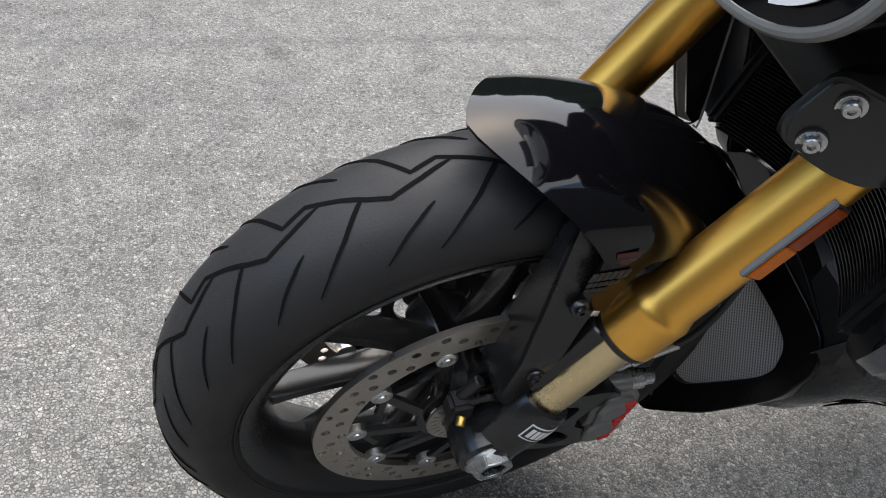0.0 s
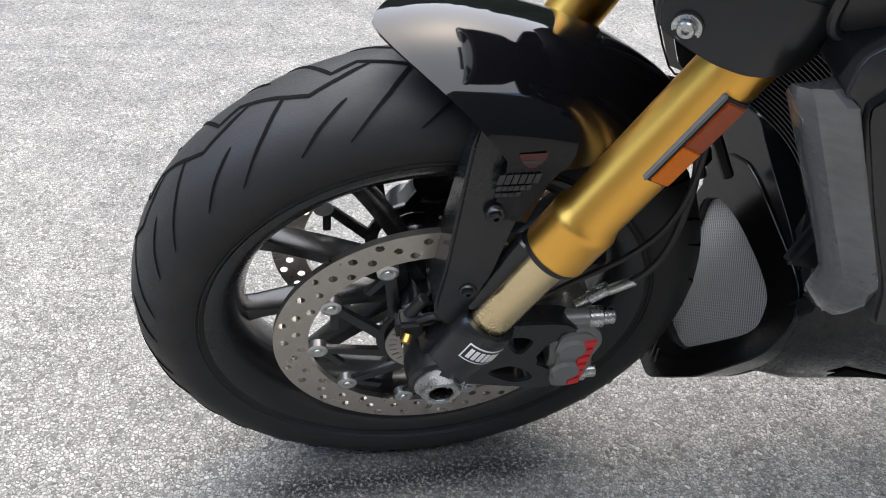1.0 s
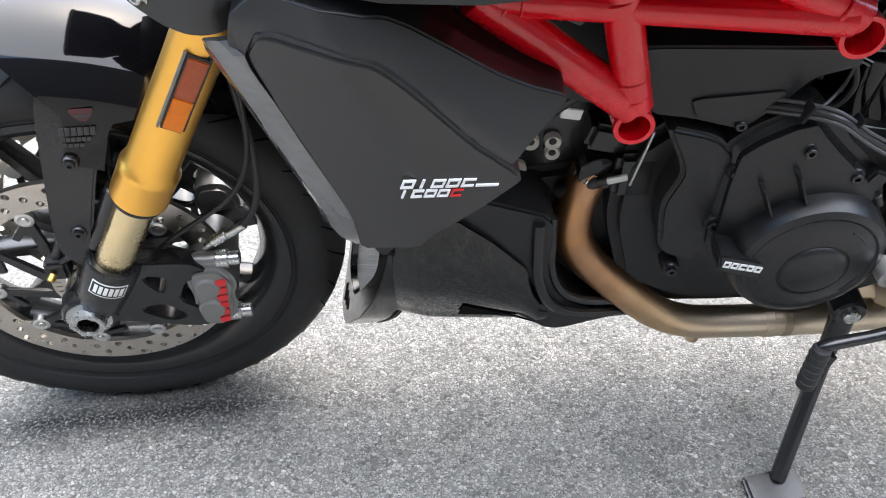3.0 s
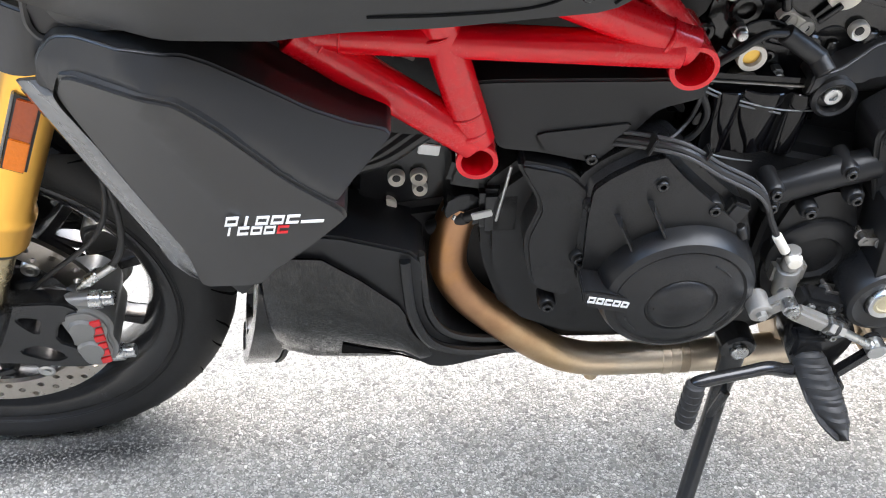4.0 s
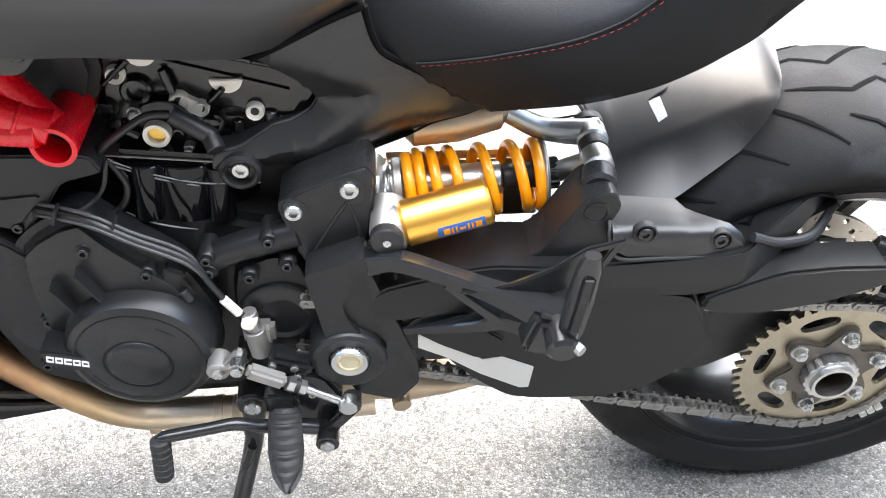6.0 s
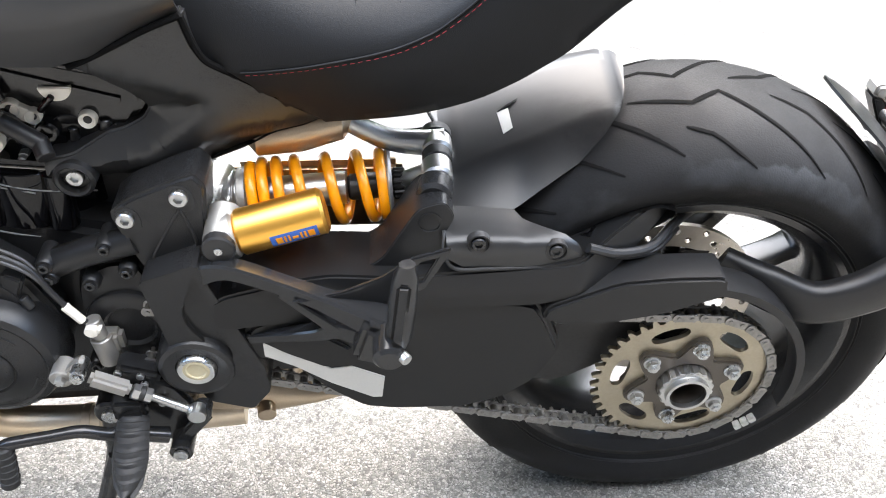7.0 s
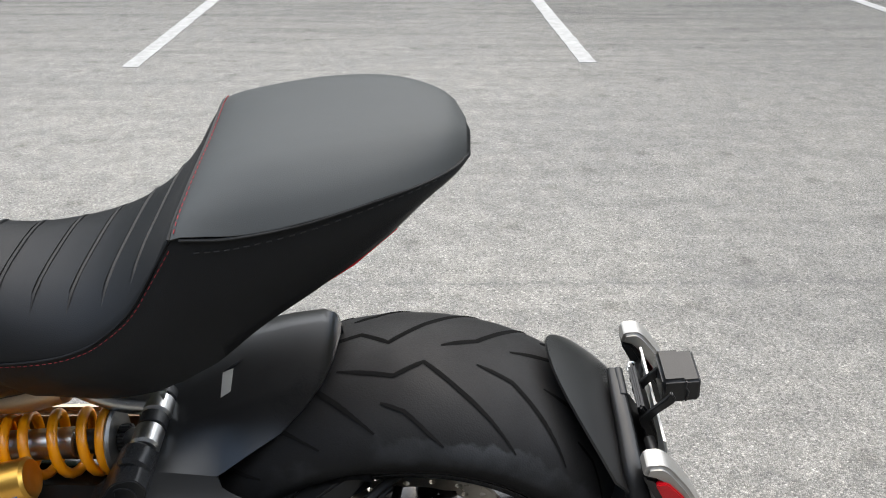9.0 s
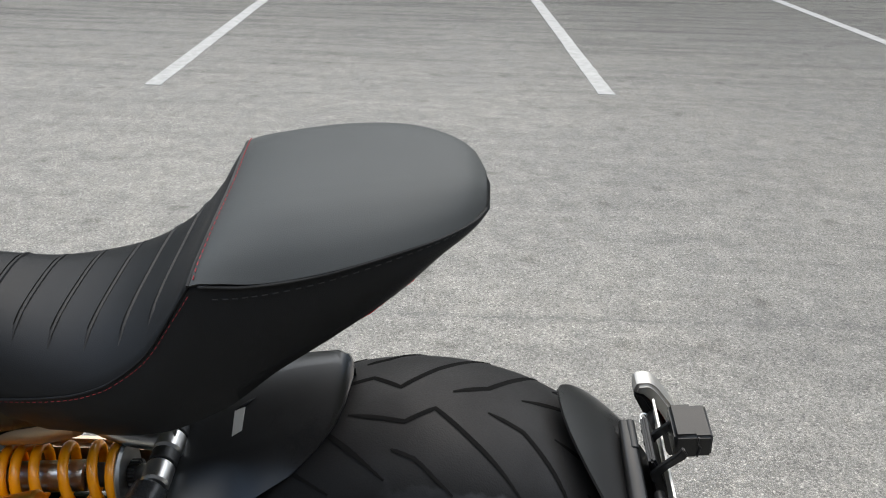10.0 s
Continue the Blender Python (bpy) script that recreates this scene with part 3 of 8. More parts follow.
def treads(prof, c, patterns, count, width, left, right, lift=0.0005):
    """Thin dark strips laid on a tyre to stand for its grooves. patterns: lines of (degrees round the wheel, share of
    the half tread from the middle).
    """
    half = curve([(r, y, 0) for r, y in prof], 4)
    acc = [0.0]
    for a, b in zip(half, half[1:]):
        acc.append(acc[-1] + (b - a).length)

    def spot(deg, m):
        d = abs(m) * 0.13 if prof[0][0] > 0.31 else abs(m) * 0.075
        r = float(np.interp(d, acc, [p.x for p in half])) + lift
        y = float(np.interp(d, acc, [p.y for p in half])) * (1 if m >= 0 else -1)
        a = radians(deg)
        return Vector((c[0] + r * math.cos(a), c[1] + y, c[2] + r * math.sin(a)))

    bm = bmesh.new()
    for i in range(count):
        for flip in (1, -1):
            for line in patterns:
                base = 360 * i / count + (left if flip > 0 else right)
                fine = []
                for (d0, m0), (d1, m1) in zip(line, line[1:]):
                    for k in range(5):
                        fine.append((d0 + (d1 - d0) * k / 5, m0 + (m1 - m0) * k / 5))
                fine.append(line[-1])
                pts = [spot(base + d, -flip * m) for d, m in fine]
                rows = []
                for k, p in enumerate(pts):
                    t = (pts[min(k + 1, len(pts) - 1)] - pts[max(k - 1, 0)]).normalized()
                    out = (p - Vector((c[0], p.y * 0.6, c[2]))).normalized()
                    w = width * (0.45 + 0.55 * min(1, 4 * (1 - k / (len(pts) - 1)))) * min(1, 0.4 + k * 0.3)
                    s = t.cross(out).normalized() * w / 2
                    rows.append([p - s, p + s])
                vs = [[bm.verts.new(p) for p in row] for row in rows]
                for a, b in zip(vs, vs[1:]):
                    bm.faces.new((a[0], a[1], b[1], b[0]))
    return bm


# ---- front wheel ----
FC = (0, 0, 0.302)
rim_prof = [(0.229, -0.053), (0.229, -0.047), (0.217, -0.043), (0.212, -0.03), (0.200, -0.018), (0.200, 0.018), (0.212, 0.03), (0.217, 0.043), (0.229, 0.047), (0.229, 0.053),
            (0.222, 0.053), (0.207, 0.043), (0.197, 0.028), (0.190, 0.012), (0.190, -0.012), (0.197, -0.028), (0.207, -0.043), (0.222, -0.053)]
front_wheel = turned_part("front_wheel", lathe(rim_prof, FC, 96, closed=True), SATIN, MOTO, "satin black cast front rim")
FRONT_TYRE = [(0.300, 0.0), (0.2985, 0.016), (0.293, 0.034), (0.282, 0.049), (0.268, 0.058), (0.254, 0.0605), (0.240, 0.057), (0.226, 0.050), (0.219, 0.047)]
front_tyre = turned_part("front_tyre", tyre_mesh(FRONT_TYRE, FC), RUBBER, front_wheel, "black sport tyre with zigzag tread grooves")
for r in (0.237, 0.2335):
    turned_part("sidewall_ring", mix(*[lathe([(r - 0.0008, s * 0.0555), (r, s * 0.0568), (r + 0.0008, s * 0.0565)], FC, 96) for s in (-1,)]), RUBBER, front_wheel)
ZIG = [[(-14.7, -0.10), (-9.5, 0.05), (-4.4, 0.17), (0, 0.06), (4.1, 0.40), (9.5, 0.71), (12, 0.84)], [(-10.3, 0.35), (-4.7, 0.60), (-0.3, 0.83)]]
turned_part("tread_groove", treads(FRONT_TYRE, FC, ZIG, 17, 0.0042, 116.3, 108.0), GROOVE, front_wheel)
hub = lathe([(0.014, -0.055), (0.034, -0.055), (0.036, -0.045), (0.028, -0.03), (0.028, 0.03), (0.036, 0.045), (0.034, 0.055), (0.014, 0.055)], FC, 40, closed=True)
turned_part("wheel_hub", hub, SATIN, front_wheel)


def spoke(a, spread, r0, r1, w0, w1, d0, d1, c):
    """One cast spoke from the hub to the rim, with a ridge along its outer face."""
    rows = []
    for k in range(9):
        t = k / 8
        r = r0 + (r1 - r0) * t
        ang = a + spread * (t ** 0.8)
        w = w0 + (w1 - w0) * t + 0.008 * max(0, t - 0.85) / 0.15
        d = d0 + (d1 - d0) * t
        ca, sa = math.cos(ang), math.sin(ang)
        loop = []
        for u, v in ((-1, -0.72), (-0.8, -1), (0.8, -1), (1, -0.72), (1, 0.72), (0.8, 1), (-0.8, 1), (-1, 0.72)):
            loop.append((c[0] + r * ca - u * w / 2 * sa, c[1] + v * d / 2, c[2] + r * sa + u * w / 2 * ca))
        rows.append(loop)
    return loft(rows)


for i in range(10):
    turned_part("wheel_spoke", spoke(radians(141 + 36 * i), radians(10), 0.030, 0.196, 0.0165, 0.0125, 0.036, 0.024, FC), SATIN, front_wheel)


def brake_disc(c, y, r_in, r_out, holes, seed_shift):
    loops = []
    for k in range(holes):
        a = 2 * math.pi * k / holes + seed_shift
        r = r_in + (r_out - r_in) * (0.2, 0.5, 0.8, 0.35, 0.68)[k % 5]
        loops.append(ring(0.0046, (c[0] + r * math.cos(a), c[2] + r * math.sin(a)), 8))
    return slab(ring(r_out, (c[0], c[2]), 96), y - 0.0034, y + 0.0034, 0, [ring(r_in, (c[0], c[2]), 80)] + loops)


def carrier(c, y, count, r_hub, r_btn, phase):
    """The hub ring and the list of its arms."""
    meshes = [slab(ring(r_hub, (c[0], c[2]), 48), y - 0.003, y + 0.003, 0.001, [ring(r_hub - 0.014, (c[0], c[2]), 40)])]
    for k in range(count):
        a = phase + 2 * math.pi * k / count
        b = a + radians(22)
        p0 = Vector((c[0] + (r_hub - 0.004) * math.cos(b), y, c[2] + (r_hub - 0.004) * math.sin(b)))
        p1 = Vector((c[0] + r_btn * math.cos(a), y, c[2] + r_btn * math.sin(a)))
        d = (p1 - p0)
        s = Vector((-d.z, 0, d.x)).normalized()
        q = [p0 + s * 0.007, p0 - s * 0.007, p1 - s * 0.0055, p1 + s * 0.0055]
        meshes.append(slab([(v.x, v.z) for v in q], y - 0.0029, y + 0.0029, 0.001))
        a2 = phase + 2 * math.pi * (k + 0.5) / count
        p2 = Vector((c[0] + (r_btn - 0.012) * math.cos(a2), y, c[2] + (r_btn - 0.012) * math.sin(a2)))
        d = p2 - p1
        s = Vector((-d.z, 0, d.x)).normalized() * 0.0045
        q = [p1 + s, p1 - s, p2 - s, p2 + s]
        meshes.append(slab([(v.x, v.z) for v in q], y - 0.0027, y + 0.0027, 0.001))
    return meshes[0], meshes[1:]


for side in (-1, 1):
    y = side * 0.066
    disc = turned_part("brake_disc", brake_disc(FC, y, 0.127, 0.162, 65, 0.3), STEEL, front_wheel, "drilled steel brake disc")
    hub_ring, arms = carrier(FC, y + side * 0.001, 10, 0.058, 0.114, radians(114))
    turned_part("disc_carrier", hub_ring, SATIN, front_wheel)
    for bm in arms:
        turned_part("carrier_arm", bm, SATIN, front_wheel)
    for k in range(10):
        a = radians(114 + 36 * k)
        bx, bz = FC[0] + 0.1185 * math.cos(a), FC[2] + 0.1185 * math.sin(a)
        turned_part("disc_bobbin", lathe([(0, y + side * 0.006), (0.004, y + side * 0.006), (0.0045, y + side * 0.0045), (0.0075, y + side * 0.0052), (0.0105, y + side * 0.004), (0.011, y - side * 0.004), (0, y - side * 0.004)], (bx, 0, bz), 18), ALLOY, front_wheel)
tone = [(math.cos(2 * math.pi * k / 60), math.sin(2 * math.pi * k / 60)) for k in range(60)]
turned_part("sensor_ring", slab(ring(0.049, (0, FC[2]), 60), -0.077, -0.0745, 0, [ring(0.033, (0, FC[2]), 40)] + [[(x * r + dx * -z, FC[2] + z * r + dx * x) for r, dx in ((0.038, -0.0009), (0.0455, -0.0009), (0.0455, 0.0009), (0.038, 0.0009))] for x, z in tone[::2]]), STEEL, front_wheel)

# ---- fork ----
UP = Vector((0.454, 0, 0.891))


def on_fork(s, y, dx=0.0):
    """A point s metres up the fork axis; dx: to the rear of it, square to the axis."""
    return Vector((0.0053, y, 0.300)) + UP * s + Vector((0.891, 0, -0.454)) * dx


def fork_turned(rows, y, n=40):
    bm = lathe(rows, (0, 0, 0), n)
    bm.transform(along(on_fork(0, y), on_fork(1, y)))
    return bm


for side in (-1, 1):
    y = side * 0.106
    leg = turned_part("fork_leg", fork_turned([(0, 0.194), (0.0285, 0.194), (0.0306, 0.1965), (0.0308, 0.232), (0.0312, 0.2335), (0.0312, 0.239), (0.0300, 0.242), (0.0272, 0.2505), (0.0265, 0.40), (0.0258, 0.62), (0, 0.62)], y), GOLD, MOTO, "gold anodised upside-down fork leg")
    turned_part("wiper_seal", fork_turned([(0.0215, 0.188), (0.027, 0.188), (0.0285, 0.1905), (0.0285, 0.1945), (0.0215, 0.1945)], y), HOSE, leg)
    turned_part("stanchion", fork_turned([(0, 0.06), (0.0215, 0.06), (0.0215, 0.193), (0, 0.193)], y), CHROME, leg, "straw-coloured coated fork stanchion")
    cup = fork_turned([(0, 0.0), (0.026, 0.0), (0.029, 0.02), (0.0305, 0.05), (0.0305, 0.084), (0.028, 0.089), (0.0222, 0.089), (0.0222, 0.075), (0, 0.075)], y)
    boss = lathe([(0.014, y - side * 0.03), (0.031, y - side * 0.03), (0.033, y), (0.031, y + side * 0.018), (0.028, y + side * 0.021), (0.014, y + side * 0.021)], FC, 40, closed=True)
    yy = sorted((y + side * 0.004, y - side * 0.02))
    web = slab(rounded([(-0.028, 0.315), (0.025, 0.392), (0.06, 0.37), (0.122, 0.366), (0.140, 0.352), (0.134, 0.335), (0.112, 0.332), (0.100, 0.300), (0.128, 0.278), (0.140, 0.268), (0.138, 0.250), (0.110, 0.246), (0.03, 0.268), (-0.005, 0.268)], 0.2, 1), yy[0], yy[1], 0.003,
               [rounded([(0.064, 0.347), (0.096, 0.341), (0.083, 0.312)], 0.2, 2), rounded([(0.050, 0.287), (0.080, 0.296), (0.106, 0.270), (0.085, 0.263)], 0.2, 2)])
    turned_part("fork_foot", mix(cup, boss, web), SATIN, leg, "black cast fork foot")
    turned_part("axle_nut", hex_prism(0.0215, y + side * 0.021, y + side * 0.034, FC, 0.0125) if side < 0 else hex_prism(0.02, 0.127, 0.137, FC, 0.01), ZINC, leg, "zinc-plated hollow hexagon axle nut")
    turned_part("axle_washer", lathe([(0.0125, y + side * 0.0195), (0.0255, y + side * 0.0195), (0.0255, y + side * 0.0235), (0.0125, y + side * 0.0235)], FC, 36, closed=True), ZINC, leg)
    # reflector strip on the outer side
    base = block((0, 0, 0), (0.0255, 0.012, 0.095), 0.003)
    lens = block((0.0012, side * 0.0055, -0.0245), (0.0185, 0.004, 0.038), 0.001)
    upper = block((0.0012, side * 0.0055, 0.0185), (0.0185, 0.004, 0.047), 0.001)
    m = Matrix.Translation(on_fork(0.361, y + side * 0.022, 0.001)) @ pose(0, 0, 0, 0, 27, 0)
    base.transform(m), lens.transform(m), upper.transform(m)
    edge = block((-0.0120, side * 0.001, 0), (0.0025, 0.0125, 0.091), 0.001)
    edge.transform(m)
    turned_part("reflector_edge", edge, CALIPER, leg)
    refl = turned_part("reflector", base, PLASTIC, leg, "amber side reflector in a black holder")
    turned_part("reflector_lens", lens, AMBER, leg)
    turned_part("reflector_lens", upper, AMBER_DIM, leg)


# maker's plate on the fork cup: a white frame with plain bars in it
def curved_patch(axis0, axis1, r, a0, a1, s0, s1, n=8):
    """A patch on a cylinder's skin: angles in degrees, s metres along it."""
    rows = []
    for i in range(n + 1):
        a = radians(a0 + (a1 - a0) * i / n)
        rows.append([(r * math.cos(a), s, r * math.sin(a)) for s in (s0, s1)])
    bm = skin(rows, 0.0004)
    bm.transform(along(axis0, axis1))
    return bm


def cup_plate(name, a0, a1, s0, s1, r, material):
    return turned_part(name, curved_patch(on_fork(0, -0.106), on_fork(1, -0.106), r, a0, a1, s0, s1), material, front_fork)


def fork_face():
    """The angle round the fork axis that faces left."""
    m = along(on_fork(0, 0), on_fork(1, 0)).to_3x3().inverted()
    d = m @ Vector((0.05, -1, 0.0))
    return math.degrees(math.atan2(d.z, d.x))


FF = fork_face()
front_fork = [o for o in MOTO.children if o.name.startswith("fork_leg")][0]
for a0, a1, s0, s1, r, mt in ((FF - 38, FF + 38, 0.054, 0.076, 0.0309, WHITE), (FF - 35.5, FF + 35.5, 0.0558, 0.0742, 0.0312, DARK)):
    cup_plate("maker_plate", a0, a1, s0, s1, r, mt)
for k in range(6):
    cup_plate("plate_bar", FF - 31 + 10.6 * k, FF - 23.5 + 10.6 * k, 0.0585, 0.0715, 0.0315, WHITE)

# bronze-coloured inner guard behind the stanchion
guard = rod(on_fork(0.095, -0.098, -0.022), on_fork(0.19, -0.098, -0.022), 0.012, 0.002)
turned_part("fork_guard", guard, SATIN, front_fork)

# ---- lower fork clamp with its cover ----
def clamp_out(x, z):
    """How far out the clamp cover lies: round the fork tube, then flat and falling to the front and rear."""
    d = abs((x - 0.0053) * 0.891 - (z - 0.300) * 0.454)
    k = math.sqrt(0.034 ** 2 - 0.019 ** 2)
    return 0.106 + (math.sqrt(0.034 ** 2 - d * d) if d < 0.019 else k - 0.019 / k * (d - 0.019))


clamp_poly = [(0.130, 0.7025), (0.1275, 0.712), (0.1285, 0.721), (0.1376, 0.7385), (0.1459, 0.7525), (0.156, 0.755), (0.178, 0.7495), (0.2075, 0.7465), (0.232, 0.7465), (0.252, 0.742), (0.262, 0.730), (0.258, 0.712), (0.235, 0.691), (0.205, 0.6855), (0.180, 0.6855), (0.165, 0.687), (0.150, 0.692), (0.137, 0.6975)]
clamp_cover = turned_part("fork_clamp_cover", slab(rounded(clamp_poly, 0.2, 2), -0.098, -0.086, 0.0025, face=lambda x, z: 0.098 - clamp_out(x, z), seg=3), MATT, MOTO, "matt black cover round the lower fork clamp")
turned_part("fork_clamp", slab(rounded([(0.172, 0.70), (0.170, 0.74), (0.19, 0.745), (0.25, 0.742), (0.25, 0.70), (0.20, 0.692)], 0.2, 2), -0.080, 0.138, 0.008), DARK, clamp_cover)
for x, z in ((0.1462, 0.7070), (0.1605, 0.7380)):
    seat_at = pose(x, -clamp_out(x, z), z, 0, 0, -31)
    for name, bm, mt in (("washer_recess", lathe([(0, -0.0004), (0.0118, -0.0004), (0.0118, 0.004), (0, 0.004)], n=28), DARK),
                         ("clamp_washer", lathe([(0, -0.0009), (0.0088, -0.0009), (0.0098, -0.0012), (0.0106, -0.0012), (0.0108, -0.0004), (0.0108, 0.003), (0, 0.003)], n=28), ZINC),
                         ("clamp_screw", socket_screw(0.0066, 0.004), ZINC)):
        bm.transform(seat_at @ Matrix.Translation((0, -0.0012 if name == "clamp_screw" else 0, 0)))
        turned_part(name, bm, mt, clamp_cover)

# ---- front mudguard ----
def guard_side(u):
    """Half section of the mudguard: how far out and how far down at u (0 middle, 1 lower edge)."""
    k = min(1, u / 0.75)
    low = max(0, u - 0.75) / 0.25
    ang = radians(86 * k)
    return 0.0930 * math.sin(ang) + 0.004 * low, 0.072 * (1 - math.cos(ang)) + 0.064 * low


def guard_point(a, u):
    """a: degrees round the axle (90 straight up, less towards the rear); u: -1 left edge to 1 right edge."""
    y, drop = guard_side(abs(u))
    r = 0.3445 - drop - 0.012 * max(0, (90 - a) / 60)
    return (r * math.cos(radians(a)), y * (1 if u > 0 else -1), FC[2] + r * math.sin(radians(a)))


def cheek_y(z):
    """How far out the smooth lower cheek of the mudguard lies."""
    return float(np.interp(z, [0.51, 0.575, 0.60], [0.0972, 0.0930, 0.0880]))


rows = []
for i in range(33):
    t = i / 32
    row = []
    for j in range(41):
        u = math.sin(math.pi / 2 * (j / 20 - 1))
        v = (min(guard_side(abs(u))[1], 0.072) / 0.072) ** (1 / 2.3)
        front = 100.0 - 19.0 * v ** 1.7
        rear = 40 + 32 * max(0, v - 0.45) / 0.55
        row.append(guard_point(front + (rear - front) * t, u))
    rows.append(row)
mudguard = turned_part("front_mudguard", skin(rows, 0.0035), GLOSS, MOTO, "gloss black front mudguard with matt stays", sharp=60)
for side in (-1, 1):
    stay = slab(rounded([(0.020, 0.598), (0.014, 0.575), (0.008, 0.535), (-0.006, 0.430), (-0.010, 0.392), (0.008, 0.365), (0.022, 0.372), (0.036, 0.430), (0.056, 0.500), (0.074, 0.545), (0.082, 0.575), (0.060, 0.596), (0.03, 0.598)], 0.2, 2), side * 0.095, side * 0.058, 0.003,
                face=lambda x, z, side=side: side * float(np.interp(z, [0.36, 0.45, 0.52, 0.57, 0.60, 0.63], [0.012, 0.012, -0.002, -0.014, -0.024, -0.034])))
    turned_part("mudguard_stay", stay, SATIN, mudguard)
for x, z, y in ((0.036, 0.517, -0.100), (0.020, 0.425, -0.108)):
    bm = lathe([(0, -0.0015), (0.0075, -0.0015), (0.0085, 0.0), (0.0085, 0.004), (0, 0.004)], n=24)
    bm.transform(pose(x, y, z))
    turned_part("stay_washer", bm, SATIN, mudguard)
    bm = socket_screw(0.0052, 0.004)
    bm.transform(pose(x, y - 0.001, z))
    turned_part("stay_screw", bm, SATIN, mudguard)


def word_bars(x, y, z, length, height, count, material, parent, name="letter_bar", slant=0.35, gap=0.22, rise=0.0, tilt=0.0, thick=0.0012, steer=False):
    """A word drawn as plain slanted blocks on a face that looks to the left."""
    w = length / count
    for k in range(count):
        x0, x1 = x + k * w, x + (k + 1 - gap) * w
        z0 = z + rise * (k + 0.5) / count
        sx = slant * height
        poly = [(x0, z0), (x1, z0), (x1 + sx, z0 + height), (x0 + sx, z0 + height)]
        bm = slab(poly, y + tilt * k * w - thick, y + tilt * k * w, 0)
        if steer:
            turned_part(name, bm, material, parent)
        else:
            part(name, bm, material, parent)


word_bars(0.034, -0.0945, 0.549, 0.036, 0.0095, 6, GREY_PRINT, mudguard, slant=0.2, steer=True)
word_bars(0.034, -0.0950, 0.542, 0.030, 0.0045, 6, GREY_PRINT, mudguard, slant=0.2, steer=True)
word_bars(0.034, -0.0955, 0.5355, 0.022, 0.0035, 4, GREY_PRINT, mudguard, slant=0.2, steer=True)
for x0, x1, z0, z1, off, mt in ((0.050, 0.073, 0.5655, 0.5795, 0.0008, DIM_RED), (0.054, 0.069, 0.5700, 0.5735, 0.0014, GREY_PRINT)):
    rows = []
    for k in range(5):
        z = z1 + (z0 - z1) * k / 4
        w = 1 - (0.75 * (k / 4) ** 2 if mt is DIM_RED else 0)
        xm = (x0 + x1) / 2
        rows.append([(xm - (xm - x0) * w, -cheek_y(z) - off, z), (xm + (x1 - xm) * w, -cheek_y(z) - off, z)])
    turned_part("shield_badge", skin(rows, 0.0004), mt, mudguard)
# ---- front brake calipers ----
for side in (-1, 1):
    y = side * 0.066
    body = slab(rounded([(0.118, 0.352), (0.150, 0.356), (0.166, 0.338), (0.170, 0.318), (0.163, 0.300), (0.166, 0.282), (0.160, 0.262), (0.146, 0.246), (0.120, 0.250), (0.114, 0.275), (0.118, 0.300), (0.113, 0.328)], 0.22, 2), side * 0.113, side * 0.02, 0.006, seg=3)
    cal = turned_part("brake_caliper", body, CALIPER, MOTO, "grey radial four-piston brake caliper")
    for z in (0.353, 0.254):
        turned_part("caliper_lug", rod((0.110, side * 0.096, z), (0.163, side * 0.096, z), 0.0105, 0.002), CALIPER, cal)
        turned_part("caliper_bolt", mix(rod((0.160, side * 0.096, z), (0.178, side * 0.096, z), 0.0085, 0.0015), rod((0.150, side * 0.096, z), (0.165, side * 0.096, z), 0.0112, 0.001)), ZINC, cal)
    for z in (0.322, 0.283):
        turned_part("piston_housing", lathe([(0, side * 0.1165), (0.0135, side * 0.1165), (0.0165, side * 0.113), (0.0165, side * 0.10), (0, side * 0.10)], (0.136, 0, z), 28), CALIPER, cal)
    if side < 0:
        for k in range(6):
            z = 0.334 - 0.0135 * k
            x = 0.147 - 0.0010 * k
            bm = slab([(x, z), (x + 0.012, z + 0.003), (x + 0.012, z - 0.006), (x, z - 0.009)], -0.1155, -0.1125, 0.0003)
            turned_part("lettering_bar", bm, RED_PRINT, cal)
    turned_part("banjo_bolt", mix(rod((0.150, side * 0.086, 0.372), (0.168, side * 0.086, 0.386), 0.007), rod((0.138, side * 0.086, 0.362), (0.153, side * 0.086, 0.374), 0.0045)), ZINC, cal)

# ---- hoses and wheel speed sensor ----
for i, pts in enumerate((
        [(0.170, -0.088, 0.386), (0.195, -0.092, 0.412), (0.210, -0.092, 0.452), (0.213, -0.088, 0.52), (0.205, -0.080, 0.585), (0.200, -0.060, 0.66)],
        [(0.050, -0.085, 0.330), (0.110, -0.086, 0.385), (0.175, -0.090, 0.440), (0.203, -0.092, 0.490), (0.211, -0.088, 0.555), (0.205, -0.07, 0.65)])):
    turned_part("brake_hose", tube(pts, 0.0038 if i == 0 else 0.003, 10, 8), HOSE, MOTO, "black hose curving down to the front caliper")
turned_part("hose_sleeve", rod((0.168, -0.088, 0.385), (0.190, -0.091, 0.402), 0.0052), ALLOY, MOTO)
sensor = mix(block((-0.028, -0.085, 0.348), (0.026, 0.022, 0.028), 0.004), rod((-0.032, -0.082, 0.352), (-0.014, -0.082, 0.385), 0.006), tube([(-0.02, -0.09, 0.36), (-0.005, -0.095, 0.372), (0.008, -0.093, 0.36), (0.02, -0.088, 0.345)], 0.0035, 8))
wheel_sensor = turned_part("wheel_sensor", sensor, HOSE, MOTO, "wheel speed sensor with a brass screw")
turned_part("sensor_screw", rod((-0.030, -0.098, 0.350), (-0.034, -0.106, 0.346), 0.0045), BRASS, wheel_sensor)


